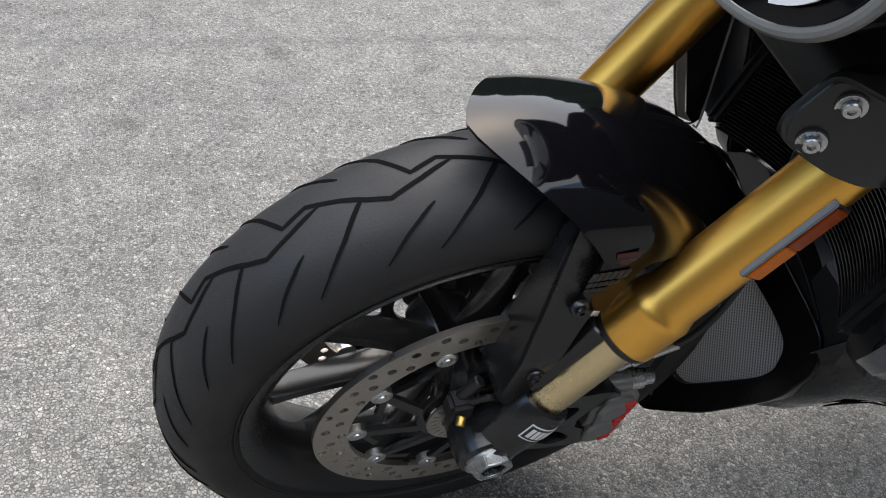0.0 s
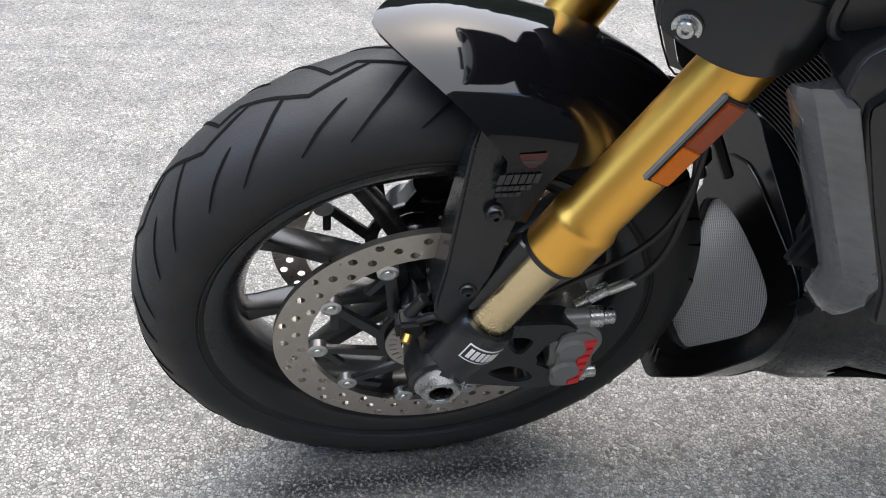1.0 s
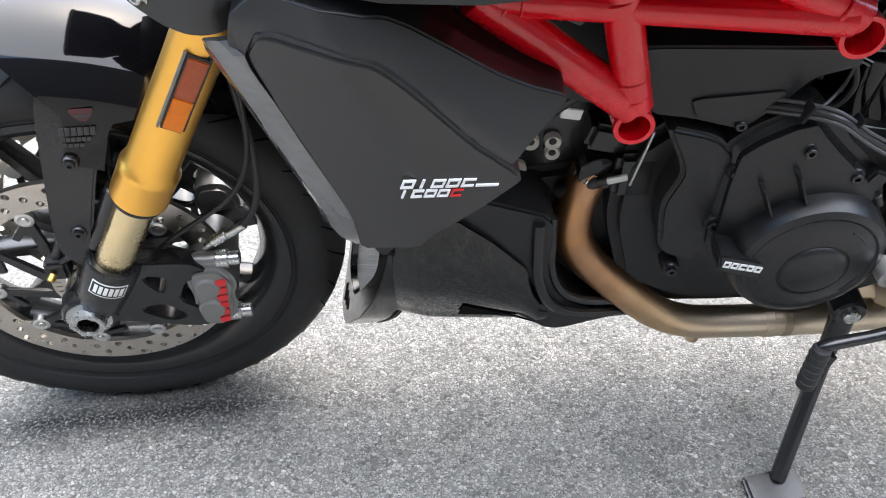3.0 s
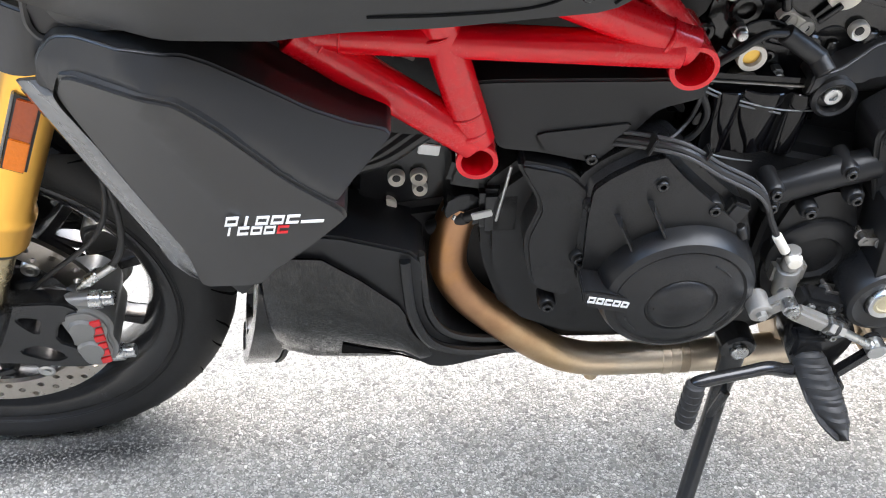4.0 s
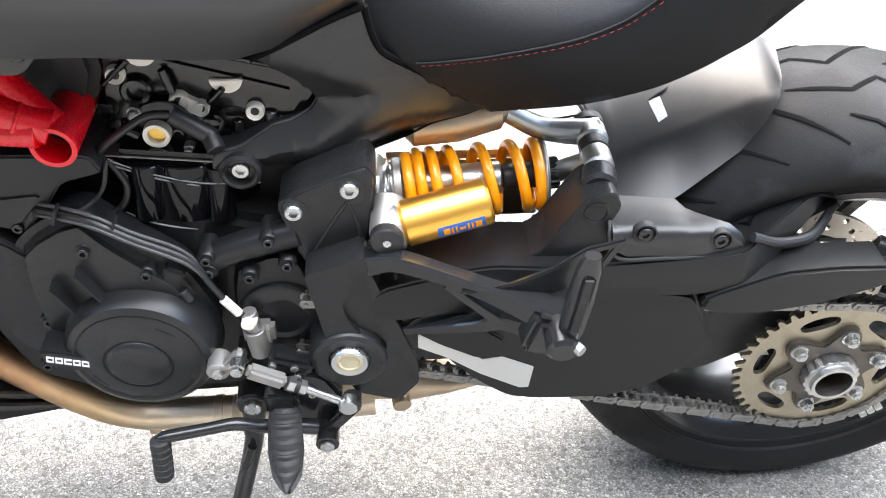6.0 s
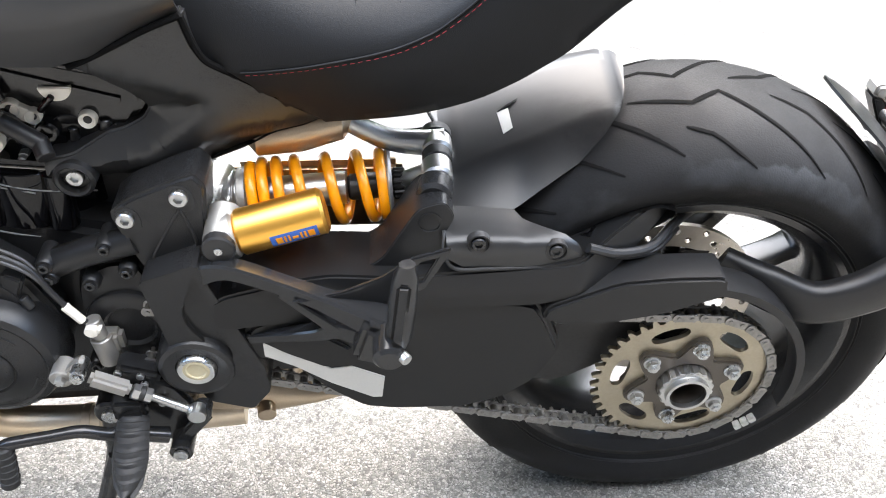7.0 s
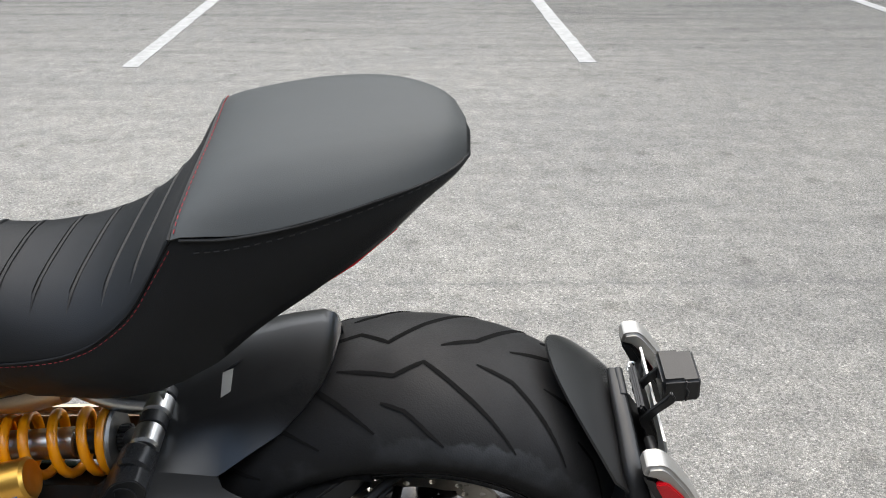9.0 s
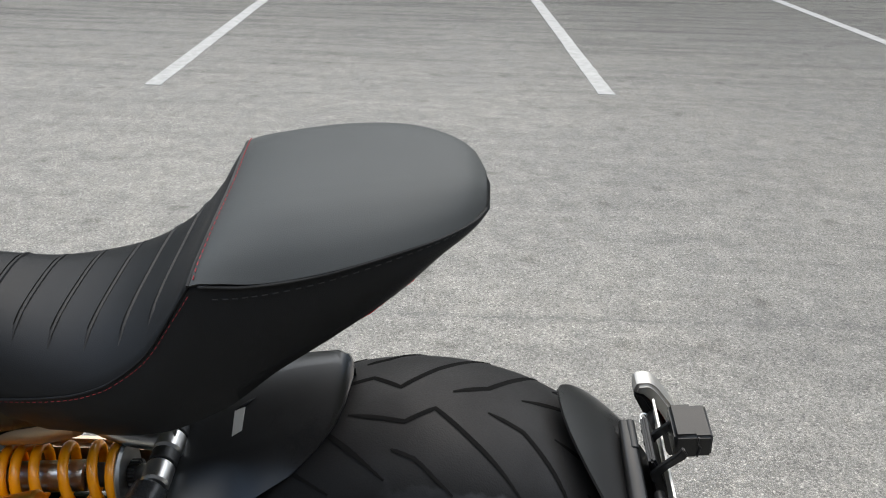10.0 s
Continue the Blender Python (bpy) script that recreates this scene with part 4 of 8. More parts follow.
# ---- radiator, ducts and shrouds ----
def mirrored(bm):
    """A copy of a bmesh for the right side."""
    other = bm.copy()
    other.transform(Matrix.Diagonal((1, -1, 1, 1)))
    bmesh.ops.reverse_faces(other, faces=other.faces[:])
    return other


def rad_x(y, z):
    """The radiator bows back in the middle and leans back upwards."""
    return 0.361 - 3.1 * y * y + 0.2 * (z - 0.48)


RAD_Y = [-0.132 + 0.012 * i for i in range(23)]
radiator = part("radiator", skin([[(rad_x(y, z) + 0.034, y, z) for z in (0.478, 0.58, 0.68, 0.762)] for y in RAD_Y], 0.022), DARK, MOTO, "black finned radiator bowed behind the fork")
fin = part("radiator_fin", skin([[(rad_x(y, 0.48) - 0.004, y, 0.482), (rad_x(y, 0.48) + 0.008, y, 0.482)] for y in RAD_Y], 0.0010), SATIN, radiator)
for k in range(1, 66):
    again(fin, pose(0.2 * 0.0042 * k, 0, 0.0042 * k), radiator)
for y in (-0.139, 0.139):
    part("radiator_tank", block((rad_x(y, 0.62) + 0.006, y, 0.62), (0.034, 0.016, 0.28), 0.006, (0, 11.3, 0)), PLASTIC, radiator)
for pts in ([(0.195, 0.05, 0.530), (0.225, 0.05, 0.534), (0.245, 0.05, 0.525), (0.262, 0.05, 0.510), (0.290, 0.05, 0.475), (0.32, 0.04, 0.42)], [(0.205, 0.045, 0.528), (0.230, 0.05, 0.516), (0.251, 0.05, 0.503), (0.270, 0.05, 0.472), (0.29, 0.04, 0.42)]):
    part("coolant_hose", tube(pts, 0.0065, 10), HOSE, radiator)
def taper(x, z):
    """How far the front of the shroud draws in towards the duct edge."""
    line = 0.249 + (0.697 - z) * 0.48
    return max(0.012, 0.018 + 0.14 * (z - 0.54)) * (1 - max(0, min(1, (x - line) / 0.09)))


for side, yy in ((-1, -0.2350), (1, 0.2350)):
    lower = slab(rounded([(0.249, 0.699), (0.260, 0.721), (0.274, 0.725), (0.330, 0.721), (0.352, 0.715), (0.366, 0.704), (0.384, 0.687), (0.430, 0.637), (0.470, 0.604), (0.472, 0.594), (0.443, 0.566), (0.404, 0.533), (0.385, 0.507), (0.332, 0.500), (0.324, 0.54), (0.285, 0.618)], 0.12, 2), yy, side * 0.185, 0.003, face=lambda x, z, s=side: -s * taper(x, z))
    shroud = part("radiator_shroud", lower, MATT, MOTO, "matt charcoal radiator shroud with a model badge")
    upper = slab(rounded([(0.236, 0.705), (0.240, 0.728), (0.258, 0.745), (0.278, 0.750), (0.318, 0.749), (0.358, 0.743), (0.377, 0.733), (0.395, 0.721), (0.420, 0.704), (0.447, 0.685), (0.479, 0.667), (0.507, 0.655), (0.512, 0.649), (0.495, 0.635), (0.474, 0.619), (0.455, 0.598), (0.36, 0.60), (0.27, 0.66), (0.245, 0.70)], 0.15, 2), side * 0.2300, side * 0.140, 0.004, face=lambda x, z, s=side: -s * (0.62 * max(0, z - (0.717 if x < 0.338 else 0.717 - 0.843 * (x - 0.338))) * (0.95 if x < 0.338 else 0.76) + taper(x, z)), seg=3)
    part("upper_shroud", upper, MATT, shroud)
    strip = []
    for fx, fy, fz, rx, ry, rz in ((0.213, 0.164, 0.696, 0.236, 0.183, 0.706), (0.212, 0.163, 0.688, 0.249, 0.192, 0.697), (0.231, 0.169, 0.650, 0.267, 0.198, 0.658), (0.250, 0.175, 0.612, 0.286, 0.204, 0.618), (0.269, 0.181, 0.574, 0.305, 0.209, 0.579), (0.287, 0.186, 0.538, 0.324, 0.214, 0.540), (0.292, 0.178, 0.505, 0.329, 0.207, 0.510), (0.304, 0.168, 0.478, 0.330, 0.194, 0.484), (0.318, 0.166, 0.468, 0.328, 0.188, 0.474)):
        f, o = Vector((fx, side * fy, fz)), Vector((rx, side * ry, rz))
        d = o - f
        out = Vector((-0.6, side * 0.75, 0.25)).normalized()
        strip.append([f, f + d * 0.18 + out * 0.006, f + d * 0.45 + out * 0.009, f + d * 0.56 + out * 0.006, f + d * 0.85 + out * 0.005, o, o + Vector((0.012, -side * 0.020, 0)), f + Vector((0.018, -side * 0.002, 0))])
    part("indicator_strip", loft(strip), RIBBED, shroud, "clear grey light strip along the duct edge")
    part("duct_side", slab(rounded([(0.318, 0.50), (0.345, 0.52), (0.38, 0.505), (0.375, 0.455), (0.35, 0.425), (0.334, 0.45)], 0.12, 1), side * 0.165, side * 0.13, 0.003), PLASTIC, shroud)
    part("strip_backing", slab(rounded([(0.250, 0.700), (0.27, 0.705), (0.300, 0.640), (0.345, 0.530), (0.345, 0.490), (0.325, 0.495), (0.30, 0.58)], 0.15, 1), side * 0.186, side * 0.14, 0.003), PLASTIC, shroud)
    inner = slab(rounded([(0.275, 0.715), (0.36, 0.745), (0.42, 0.70), (0.44, 0.60), (0.38, 0.50), (0.345, 0.50)], 0.15, 1), side * 0.188, side * 0.165, 0.004)
    part("shroud_inner", inner, PLASTIC, shroud)
    if side < 0:
        badge = shroud

# badges as rows of plain shapes: hollow boxes, slashes and bars
def word_shapes(kinds, origin, u, v, y0, y1, material, parent, name="badge_bar", pen=0.22, last=None):
    """origin, u (one shape's step) and v (its height) in the x-z plane."""
    def at(a, b, k):
        return (origin[0] + u[0] * (k + a) + v[0] * b, origin[1] + u[1] * (k + a) + v[1] * b)

    p = pen * 0.8
    for k, kind in enumerate(kinds):
        box = lambda a0, a1, b0, b1: [at(a0, b0, k), at(a1, b0, k), at(a1, b1, k), at(a0, b1, k)]
        if kind == "o":
            bm = slab(box(0, 0.84, 0, 1), y0, y1, 0, [box(p * 0.8, 0.84 - p * 0.8, pen, 1 - pen)])
        elif kind == "/":
            bm = slab(box(0.28, 0.28 + p, 0, 1), y0, y1, 0)
        elif kind == "=":
            bm = mix(slab(box(0, 0.84, 0, pen), y0, y1, 0), slab(box(0, 0.84, 1 - pen, 1), y0, y1, 0), slab(box(0, p, pen, 1 - pen), y0, y1, 0))
        else:
            bm = slab(box(0, 1.5, 0, pen * 1.1), y0, y1, 0)
        part(name, bm, last if last and k == len(kinds) - 1 else material, parent)


word_shapes("o/oo=_", (0.3685, 0.5915), (0.0128, 0.0002), (0.0030, 0.0090), -0.2365, -0.2345, WHITE, badge)
word_shapes("/=oo=", (0.3660, 0.5805), (0.0112, 0.0002), (0.0026, 0.0085), -0.2365, -0.2345, WHITE, badge, last=RED_PRINT)

# the far duct's inner panel with its bright edge
panel = [(0.236, 0.610), (0.258, 0.650), (0.278, 0.600), (0.303, 0.468), (0.297, 0.461), (0.282, 0.477), (0.234, 0.590)]
part("duct_panel", slab(panel, 0.158, 0.162, 0.001), SATIN, radiator, "black inner duct panel with a bright edge")
part("panel_edge", tube([(x, 0.157, z) for x, z in ((0.270, 0.640), (0.278, 0.600), (0.303, 0.468), (0.297, 0.461))], 0.0013, 6, 3), CASTING, radiator)
# opaque pale paint stands for light coming through the grey lens
part("panel_strip", slab([(0.236, 0.610), (0.234, 0.591), (0.281, 0.478), (0.296, 0.462), (0.273, 0.472), (0.227, 0.574), (0.224, 0.600)], 0.160, 0.164, 0.001), MESH, radiator, "strip along the duct, painted pale for the light through it")
part("panel_edge", tube([(0.224, 0.160, 0.600), (0.2265, 0.160, 0.574), (0.2725, 0.160, 0.4715), (0.297, 0.160, 0.461)], 0.0013, 6, 3), HOSE, radiator)
# ---- air intake lip, headlamp, side housing ----
for side in (-1, 1):
    flank = [[(0.231, 0.150, 0.748), (0.250, 0.172, 0.775), (0.262, 0.192, 0.805)], [(0.233, 0.150, 0.729), (0.262, 0.175, 0.752), (0.285, 0.180, 0.800)], [(0.257, 0.152, 0.7225), (0.290, 0.185, 0.748), (0.310, 0.190, 0.800)], [(0.300, 0.180, 0.744), (0.330, 0.203, 0.762), (0.345, 0.200, 0.800)], [(0.350, 0.205, 0.764), (0.360, 0.208, 0.780), (0.362, 0.205, 0.800)]]
    lip = part("air_intake", skin([[(x, side * y, z) for x, y, z in row] for row in flank], 0.003), MATT, MOTO, "matt black side air intake with a grey lip")
    part("intake_lip", tube([(x, side * y, z) for x, y, z in ((0.243, 0.146, 0.800), (0.231, 0.150, 0.748), (0.2335, 0.150, 0.729), (0.244, 0.151, 0.7235), (0.262, 0.153, 0.7235), (0.279, 0.158, 0.738), (0.293, 0.163, 0.757), (0.305, 0.168, 0.785))], 0.0042, 8), MATT, lip)
    part("intake_inside", slab([(0.240, 0.800), (0.236, 0.735), (0.262, 0.727), (0.300, 0.760), (0.310, 0.800)], side * 0.135, side * 0.12, 0), DARK, lip)
LAMP_Z = 0.880


def lamp_at(deg, grow=1.0, back=0.0):
    """A point on the headlamp's outline, whose lower edge stands forward."""
    c, s = math.cos(radians(deg)), math.sin(radians(deg))
    h = math.copysign(abs(s) ** 0.8, s) * 0.1
    return (0.070 + 0.2 * h * grow + 0.012 * s * s * grow + back, 0.150 * grow * c, LAMP_Z + h * grow)


TURN = [9 * k for k in range(40)]
headlamp = turned_part("headlamp", loft([[lamp_at(a, g, b) for a in TURN] for g, b in ((0.80, 0.010), (0.84, 0.002), (0.95, 0.0), (0.99, 0.006), (1.0, 0.03), (0.95, 0.08), (0.7, 0.12))]), GLOSS, MOTO, "gloss black headlamp with a bright lens")
turned_part("headlamp_rim", tube([lamp_at(a, 0.985, 0.003) for a in TURN + [360]], 0.0048, 10, 2), CALIPER, headlamp)
turned_part("headlamp_lens", loft([[lamp_at(a, g, b) for a in TURN] for g, b in ((0.805, 0.008), (0.79, 0.004), (0.5, 0.0), (0.1, -0.002))]), RIBBED, headlamp)
# white bands: the sky's reflection in the lens, put into the colour
for a0 in (183, 313):
    turned_part("lens_glare_band", skin([[lamp_at(a0 + 4 * k, g, -0.003 + 0.003 * (0.85 - g)) for g in (0.86, 0.75, 0.62, 0.5)] for k in range(12)], 0.002), WHITE, headlamp)
# unseen block, added so that the mudguard mirrors something dark
turned_part("unseen_cowl", block((0.17, 0, 1.00), (0.16, 0.24, 0.12), 0.04, (0, -15, 0), 4), MATT, headlamp)
turned_part("headlamp_bracket", block((0.16, 0, 0.818), (0.10, 0.15, 0.06), 0.012), PLASTIC, headlamp)

# ---- lower duct with a wire mesh, and the belly pan ----
frame_out = [(-0.020, 0.134), (0.019, 0.131), (0.048, 0.172), (0.077, 0.216), (0.118, 0.312), (0.122, 0.372), (0.095, 0.404), (-0.045, 0.430), (-0.09, 0.412), (-0.09, 0.33), (-0.05, 0.24), (-0.03, 0.18)]
mesh_in = [(-0.022, 0.206), (0.028, 0.203), (0.052, 0.244), (0.094, 0.322), (0.080, 0.360), (0.045, 0.371), (-0.012, 0.377), (-0.054, 0.373), (-0.074, 0.352), (-0.066, 0.330), (-0.044, 0.264)]
DUCT = Matrix(((0.13, 1, 0.217, 0.2665), (-1, 0, 0, 0), (0, 0, 1, 0), (0, 0, 0, 1)))


def laid(bm):
    """Turns a plate built in the x-z plane onto the duct's face, which leans back."""
    bm.transform(DUCT)
    return bm


def clip(p, q, loop):
    """The stretch of a line inside a closed loop."""
    ts = []
    for i, a in enumerate(loop):
        b = loop[(i + 1) % len(loop)]
        d = (q[0] - p[0]) * (b[1] - a[1]) - (q[1] - p[1]) * (b[0] - a[0])
        if abs(d) < 1e-12:
            continue
        t = ((a[0] - p[0]) * (b[1] - a[1]) - (a[1] - p[1]) * (b[0] - a[0])) / d
        s = ((a[0] - p[0]) * (q[1] - p[1]) - (a[1] - p[1]) * (q[0] - p[0])) / d
        if 0 <= s <= 1:
            ts.append(t)
    return (min(ts), max(ts)) if len(ts) > 1 and max(ts) - min(ts) > 0.01 else None


opening = rounded(mesh_in, 0.2, 2)
wires = bmesh.new()
for k in range(120):
    for sgn in (1, -1):
        c = 0.08 + k * 0.0050 - (0.0 if sgn > 0 else 0.06)
        p, q = (-0.09, c - sgn * 0.09 * 1.1), (0.12, c + sgn * 0.12 * 1.1)
        cut = clip(p, q, opening)
        if cut:
            a, b = [Vector((p[0] + (q[0] - p[0]) * t, 0.0, p[1] + (q[1] - p[1]) * t)) for t in cut]
            d = b - a
            sd = Vector((-d.z, 0, d.x)).normalized() * 0.0005
            vs = [wires.verts.new(v) for v in (a - sd, a + sd, b + sd, b - sd)]
            top = [wires.verts.new(v.co + Vector((0, -0.001, 0))) for v in vs]
            wires.faces.new(top)
            for m in range(4):
                wires.faces.new((vs[m], vs[(m + 1) % 4], top[(m + 1) % 4], top[m]))
duct = part("lower_duct", laid(slab(rounded(frame_out, 0.15, 2), -0.010, 0.030, 0.007, [opening], seg=3)), WET, MOTO, "black duct frame with a silver wire mesh")
part("duct_back", laid(slab(rounded(frame_out, 0.15, 2), 0.032, 0.038, 0)), DARK, duct)
tagged(part("wire_mesh", laid(wires), MESH, duct), "woven silver wire mesh", kind="stuff")
for k in range(3):
    part("duct_rib", laid(tube([(-0.012 + 0.010 * k, -0.0105, 0.184 - 0.004 * k), (-0.004 + 0.010 * k, -0.0105, 0.156 + 0.002 * k)], 0.0014, 6, 1)), MATT, duct)
part("duct_cheek", laid(slab(rounded([(-0.05, 0.25), (-0.087, 0.345), (-0.124, 0.408), (-0.138, 0.436), (-0.111, 0.460), (-0.080, 0.467), (-0.029, 0.447), (0.035, 0.427), (0.086, 0.406), (0.05, 0.382), (-0.05, 0.386), (-0.08, 0.35)], 0.12, 1), -0.006, 0.020, 0.004, seg=3)), SATIN, duct)
duct_top = []
for k in range(12):
    y = -0.128 + 0.0180 * k
    low = float(np.interp(-y, [-0.09, -0.045, 0.095, 0.122, 0.18], [0.408, 0.425, 0.400, 0.372, 0.372]))
    duct_top.append([(0.2725 - 0.13 * y + 0.217 * low, y, low), (0.300 - 0.06 * y + 0.217 * 0.44, y, max(low + 0.012, 0.440)), (rad_x(y, 0.478) + 0.016, y, 0.478), (rad_x(y, 0.5) + 0.02, y, 0.50)])
part("duct_top", skin(duct_top, 0.003), PLASTIC, duct)
cooler = part("oil_cooler", block((0.430, 0, 0.36), (0.04, 0.16, 0.20), 0.004), DARK, MOTO, "dark oil cooler behind the wire mesh")

pan_rows = []
for x, half, z0, z1 in ((0.352, 0.108, 0.242, 0.380), (0.362, 0.127, 0.236, 0.430), (0.40, 0.137, 0.228, 0.443), (0.43, 0.138, 0.226, 0.441), (0.47, 0.137, 0.225, 0.405), (0.508, 0.135, 0.225, 0.362), (0.53, 0.130, 0.225, 0.305), (0.58, 0.108, 0.212, 0.262), (0.64, 0.086, 0.197, 0.232), (0.690, 0.070, 0.189, 0.214)):
    h = z1 - z0
    side_line = curve([(x, -half * 0.95, z1), (x, -half, z0 + h * 0.72), (x, -half * 0.985, z0 + h * 0.55), (x, -half * 0.93, z0 + h * 0.40), (x, -half * 0.78, z0 + h * 0.17), (x, -half * 0.62, z0 + h * 0.02), (x, 0, z0)], 5)
    pan_rows.append([tuple(p) for p in side_line] + [(p.x, -p.y, p.z) for p in reversed(side_line[:-1])])
pan = part("belly_pan", skin(pan_rows, 0.003), PANGLOSS, MOTO, "gloss black belly pan that mirrors the ground", sharp=50)
part("pan_slot", skin([[(0.440, -0.1236, 0.2944), (0.436, -0.1106, 0.2635)], [(0.480, -0.1200, 0.2770), (0.478, -0.1120, 0.2618)], [(0.505, -0.1186, 0.2670), (0.505, -0.1123, 0.2570)], [(0.530, -0.1215, 0.2560), (0.530, -0.1180, 0.2525)]], 0.0015), GROOVE, pan)
part("pan_trim", slab(rounded([(0.36, 0.38), (0.365, 0.46), (0.44, 0.470), (0.535, 0.437), (0.545, 0.34), (0.562, 0.295), (0.62, 0.240), (0.70, 0.212), (0.70, 0.195), (0.55, 0.238), (0.47, 0.30), (0.42, 0.36)], 0.12, 1), -0.124, -0.04, 0.003, face=lambda x, z: 0.45 * max(0, x - 0.55)), PLASTIC, pan)
for dx, dy, r in ((0.0, 0.0, 0.0065), (0.0165, 0.010, 0.0055)):
    part("pan_rail", tube([(0.517 + dx, -0.127 + dy, 0.432), (0.519 + dx, -0.129 + dy, 0.39), (0.524 + dx, -0.130 + dy, 0.345), (0.541 + dx, -0.130 + dy, 0.302 + dx * 0.4), (0.575 + dx, -0.118 + dy, 0.268 + dx * 0.6), (0.63 + dx, -0.095 + dy, 0.238 + dx * 0.6), (0.69, -0.070 + dy, 0.212 + dx * 0.3)], r, 10), SATIN, pan)
part("inner_shield", slab([(0.45, 0.36), (0.45, 0.74), (0.72, 0.74), (0.72, 0.36)], 0.06, 0.09, 0.003), DARK, MOTO)
# ---- red trellis frame ----
frame_body = part("trellis_frame", mix(rod((0.432, -0.140, 0.718), (0.586, -0.138, 0.598), 0.0185, n=28)), RED, MOTO, "glossy red welded tubular trellis frame")
for p, q, r in (((0.436, -0.140, 0.716), (0.760, -0.142, 0.690), 0.0155), ((0.548, -0.140, 0.742), (0.588, -0.138, 0.598), 0.0175), ((0.640, -0.142, 0.752), (0.770, -0.135, 0.690), 0.0180), ((0.42, -0.12, 0.725), (0.46, -0.14, 0.70), 0.02), ((0.770, -0.130, 0.690), (0.700, -0.11, 0.77), 0.015)):
    part("frame_tube", rod(p, q, r, n=28), RED, frame_body)
    part("frame_tube", mirrored(rod(p, q, r, n=16)), RED, frame_body)
for (x, z, r, y1) in ((0.588, 0.582, 0.0195, -0.10), (0.772, 0.677, 0.0215, -0.06)):
    part("frame_boss", lathe([(r - 0.0045, -0.1515), (r, -0.1515), (r + 0.0006, -0.149), (r, -0.145), (r, y1), (r - 0.0045, y1)], (x, 0, z), 40, closed=True), RED, frame_body)
    part("boss_inside", lathe([(0, -0.115), (r - 0.0045, -0.115)], (x, 0, z), 32), DARK, frame_body)
# weld beads where the tubes meet
for p, q, r in (((0.552, -0.140, 0.716), (0.554, -0.140, 0.7095), 0.0187), ((0.577, -0.1385, 0.634), (0.579, -0.1385, 0.627), 0.0187), ((0.582, -0.138, 0.614), (0.585, -0.138, 0.604), 0.0192), ((0.742, -0.1385, 0.7035), (0.749, -0.138, 0.700), 0.0188), ((0.470, -0.1405, 0.7135), (0.476, -0.1405, 0.713), 0.0165)):
    part("weld_bead", rod(p, Vector(p).lerp(Vector(q), 0.5), r, 0.001, 20), RED, frame_body)
coolant = part("coolant_cap", mix(rod((0.500, -0.10, 0.688), (0.520, -0.105, 0.682), 0.013), rod((0.519, -0.105, 0.682), (0.536, -0.108, 0.676), 0.010)), NATURAL, MOTO, "translucent coolant tank neck")

airbox = part("airbox", mix(slab(rounded([(0.40, 0.60), (0.38, 0.70), (0.42, 0.79), (0.80, 0.80), (0.81, 0.70), (0.74, 0.62), (0.66, 0.57), (0.60, 0.55), (0.50, 0.56)], 0.15, 1), -0.085, 0.12, 0.01)), DARK, MOTO, "dark airbox inside the frame")

# ---- fuel tank and its side ----
def tank_row(x):
    low = np.interp(x, [0.20, 0.28, 0.36, 0.43, 0.48, 0.55, 0.67, 0.70, 0.74, 0.792, 0.84, 0.895, 0.948, 0.978, 1.005, 1.033, 1.06, 1.10], [0.774, 0.766, 0.762, 0.763, 0.771, 0.776, 0.782, 0.798, 0.812, 0.810, 0.799, 0.772, 0.750, 0.753, 0.762, 0.772, 0.783, 0.796])
    half = np.interp(x, [0.20, 0.35, 0.55, 0.75, 0.80, 0.84, 0.895, 0.948, 1.005, 1.06, 1.10], [0.17, 0.235, 0.252, 0.242, 0.233, 0.215, 0.174, 0.136, 0.114, 0.098, 0.092])
    top = np.interp(x, [0.20, 0.40, 0.60, 0.80, 1.00, 1.10], [0.90, 0.985, 1.00, 0.975, 0.89, 0.845])
    row = []
    for i in range(31):
        u = -1 + 2 * i / 30
        a = abs(u)
        if a > 0.8:
            k = (1 - a) / 0.2
            y, z = half - 0.012 + 0.022 * math.sin(k * math.pi * 0.5), low + (top - low) * 0.40 * k
        else:
            k = a / 0.8
            y, z = (half + 0.010) * k ** 0.85, low + (top - low) * (1 - 0.60 * k ** 2.6)
        row.append((x, y * (1 if u > 0 else -1), z))
    return row


tank = part("fuel_tank", skin([tank_row(0.20 + 0.864 * i / 60) for i in range(61)], 0.004), MATT, MOTO, "matt dark grey fuel tank with side covers", sharp=50)
under = slab(rounded([(0.24, 0.79), (0.45, 0.785), (0.68, 0.79), (0.72, 0.82), (0.86, 0.82), (0.9, 0.84), (0.86, 0.86), (0.3, 0.86)], 0.1, 1), -0.165, 0.165, 0.006)
part("tank_base", under, DARK, tank)


def on_tank(x, z, off=0.0):
    """The point of the tank's left side at that x and height."""
    row = tank_row(x)[:14]
    y = float(np.interp(z, [q[2] for q in row], [q[1] for q in row]))
    return Vector((x, y - off, z))


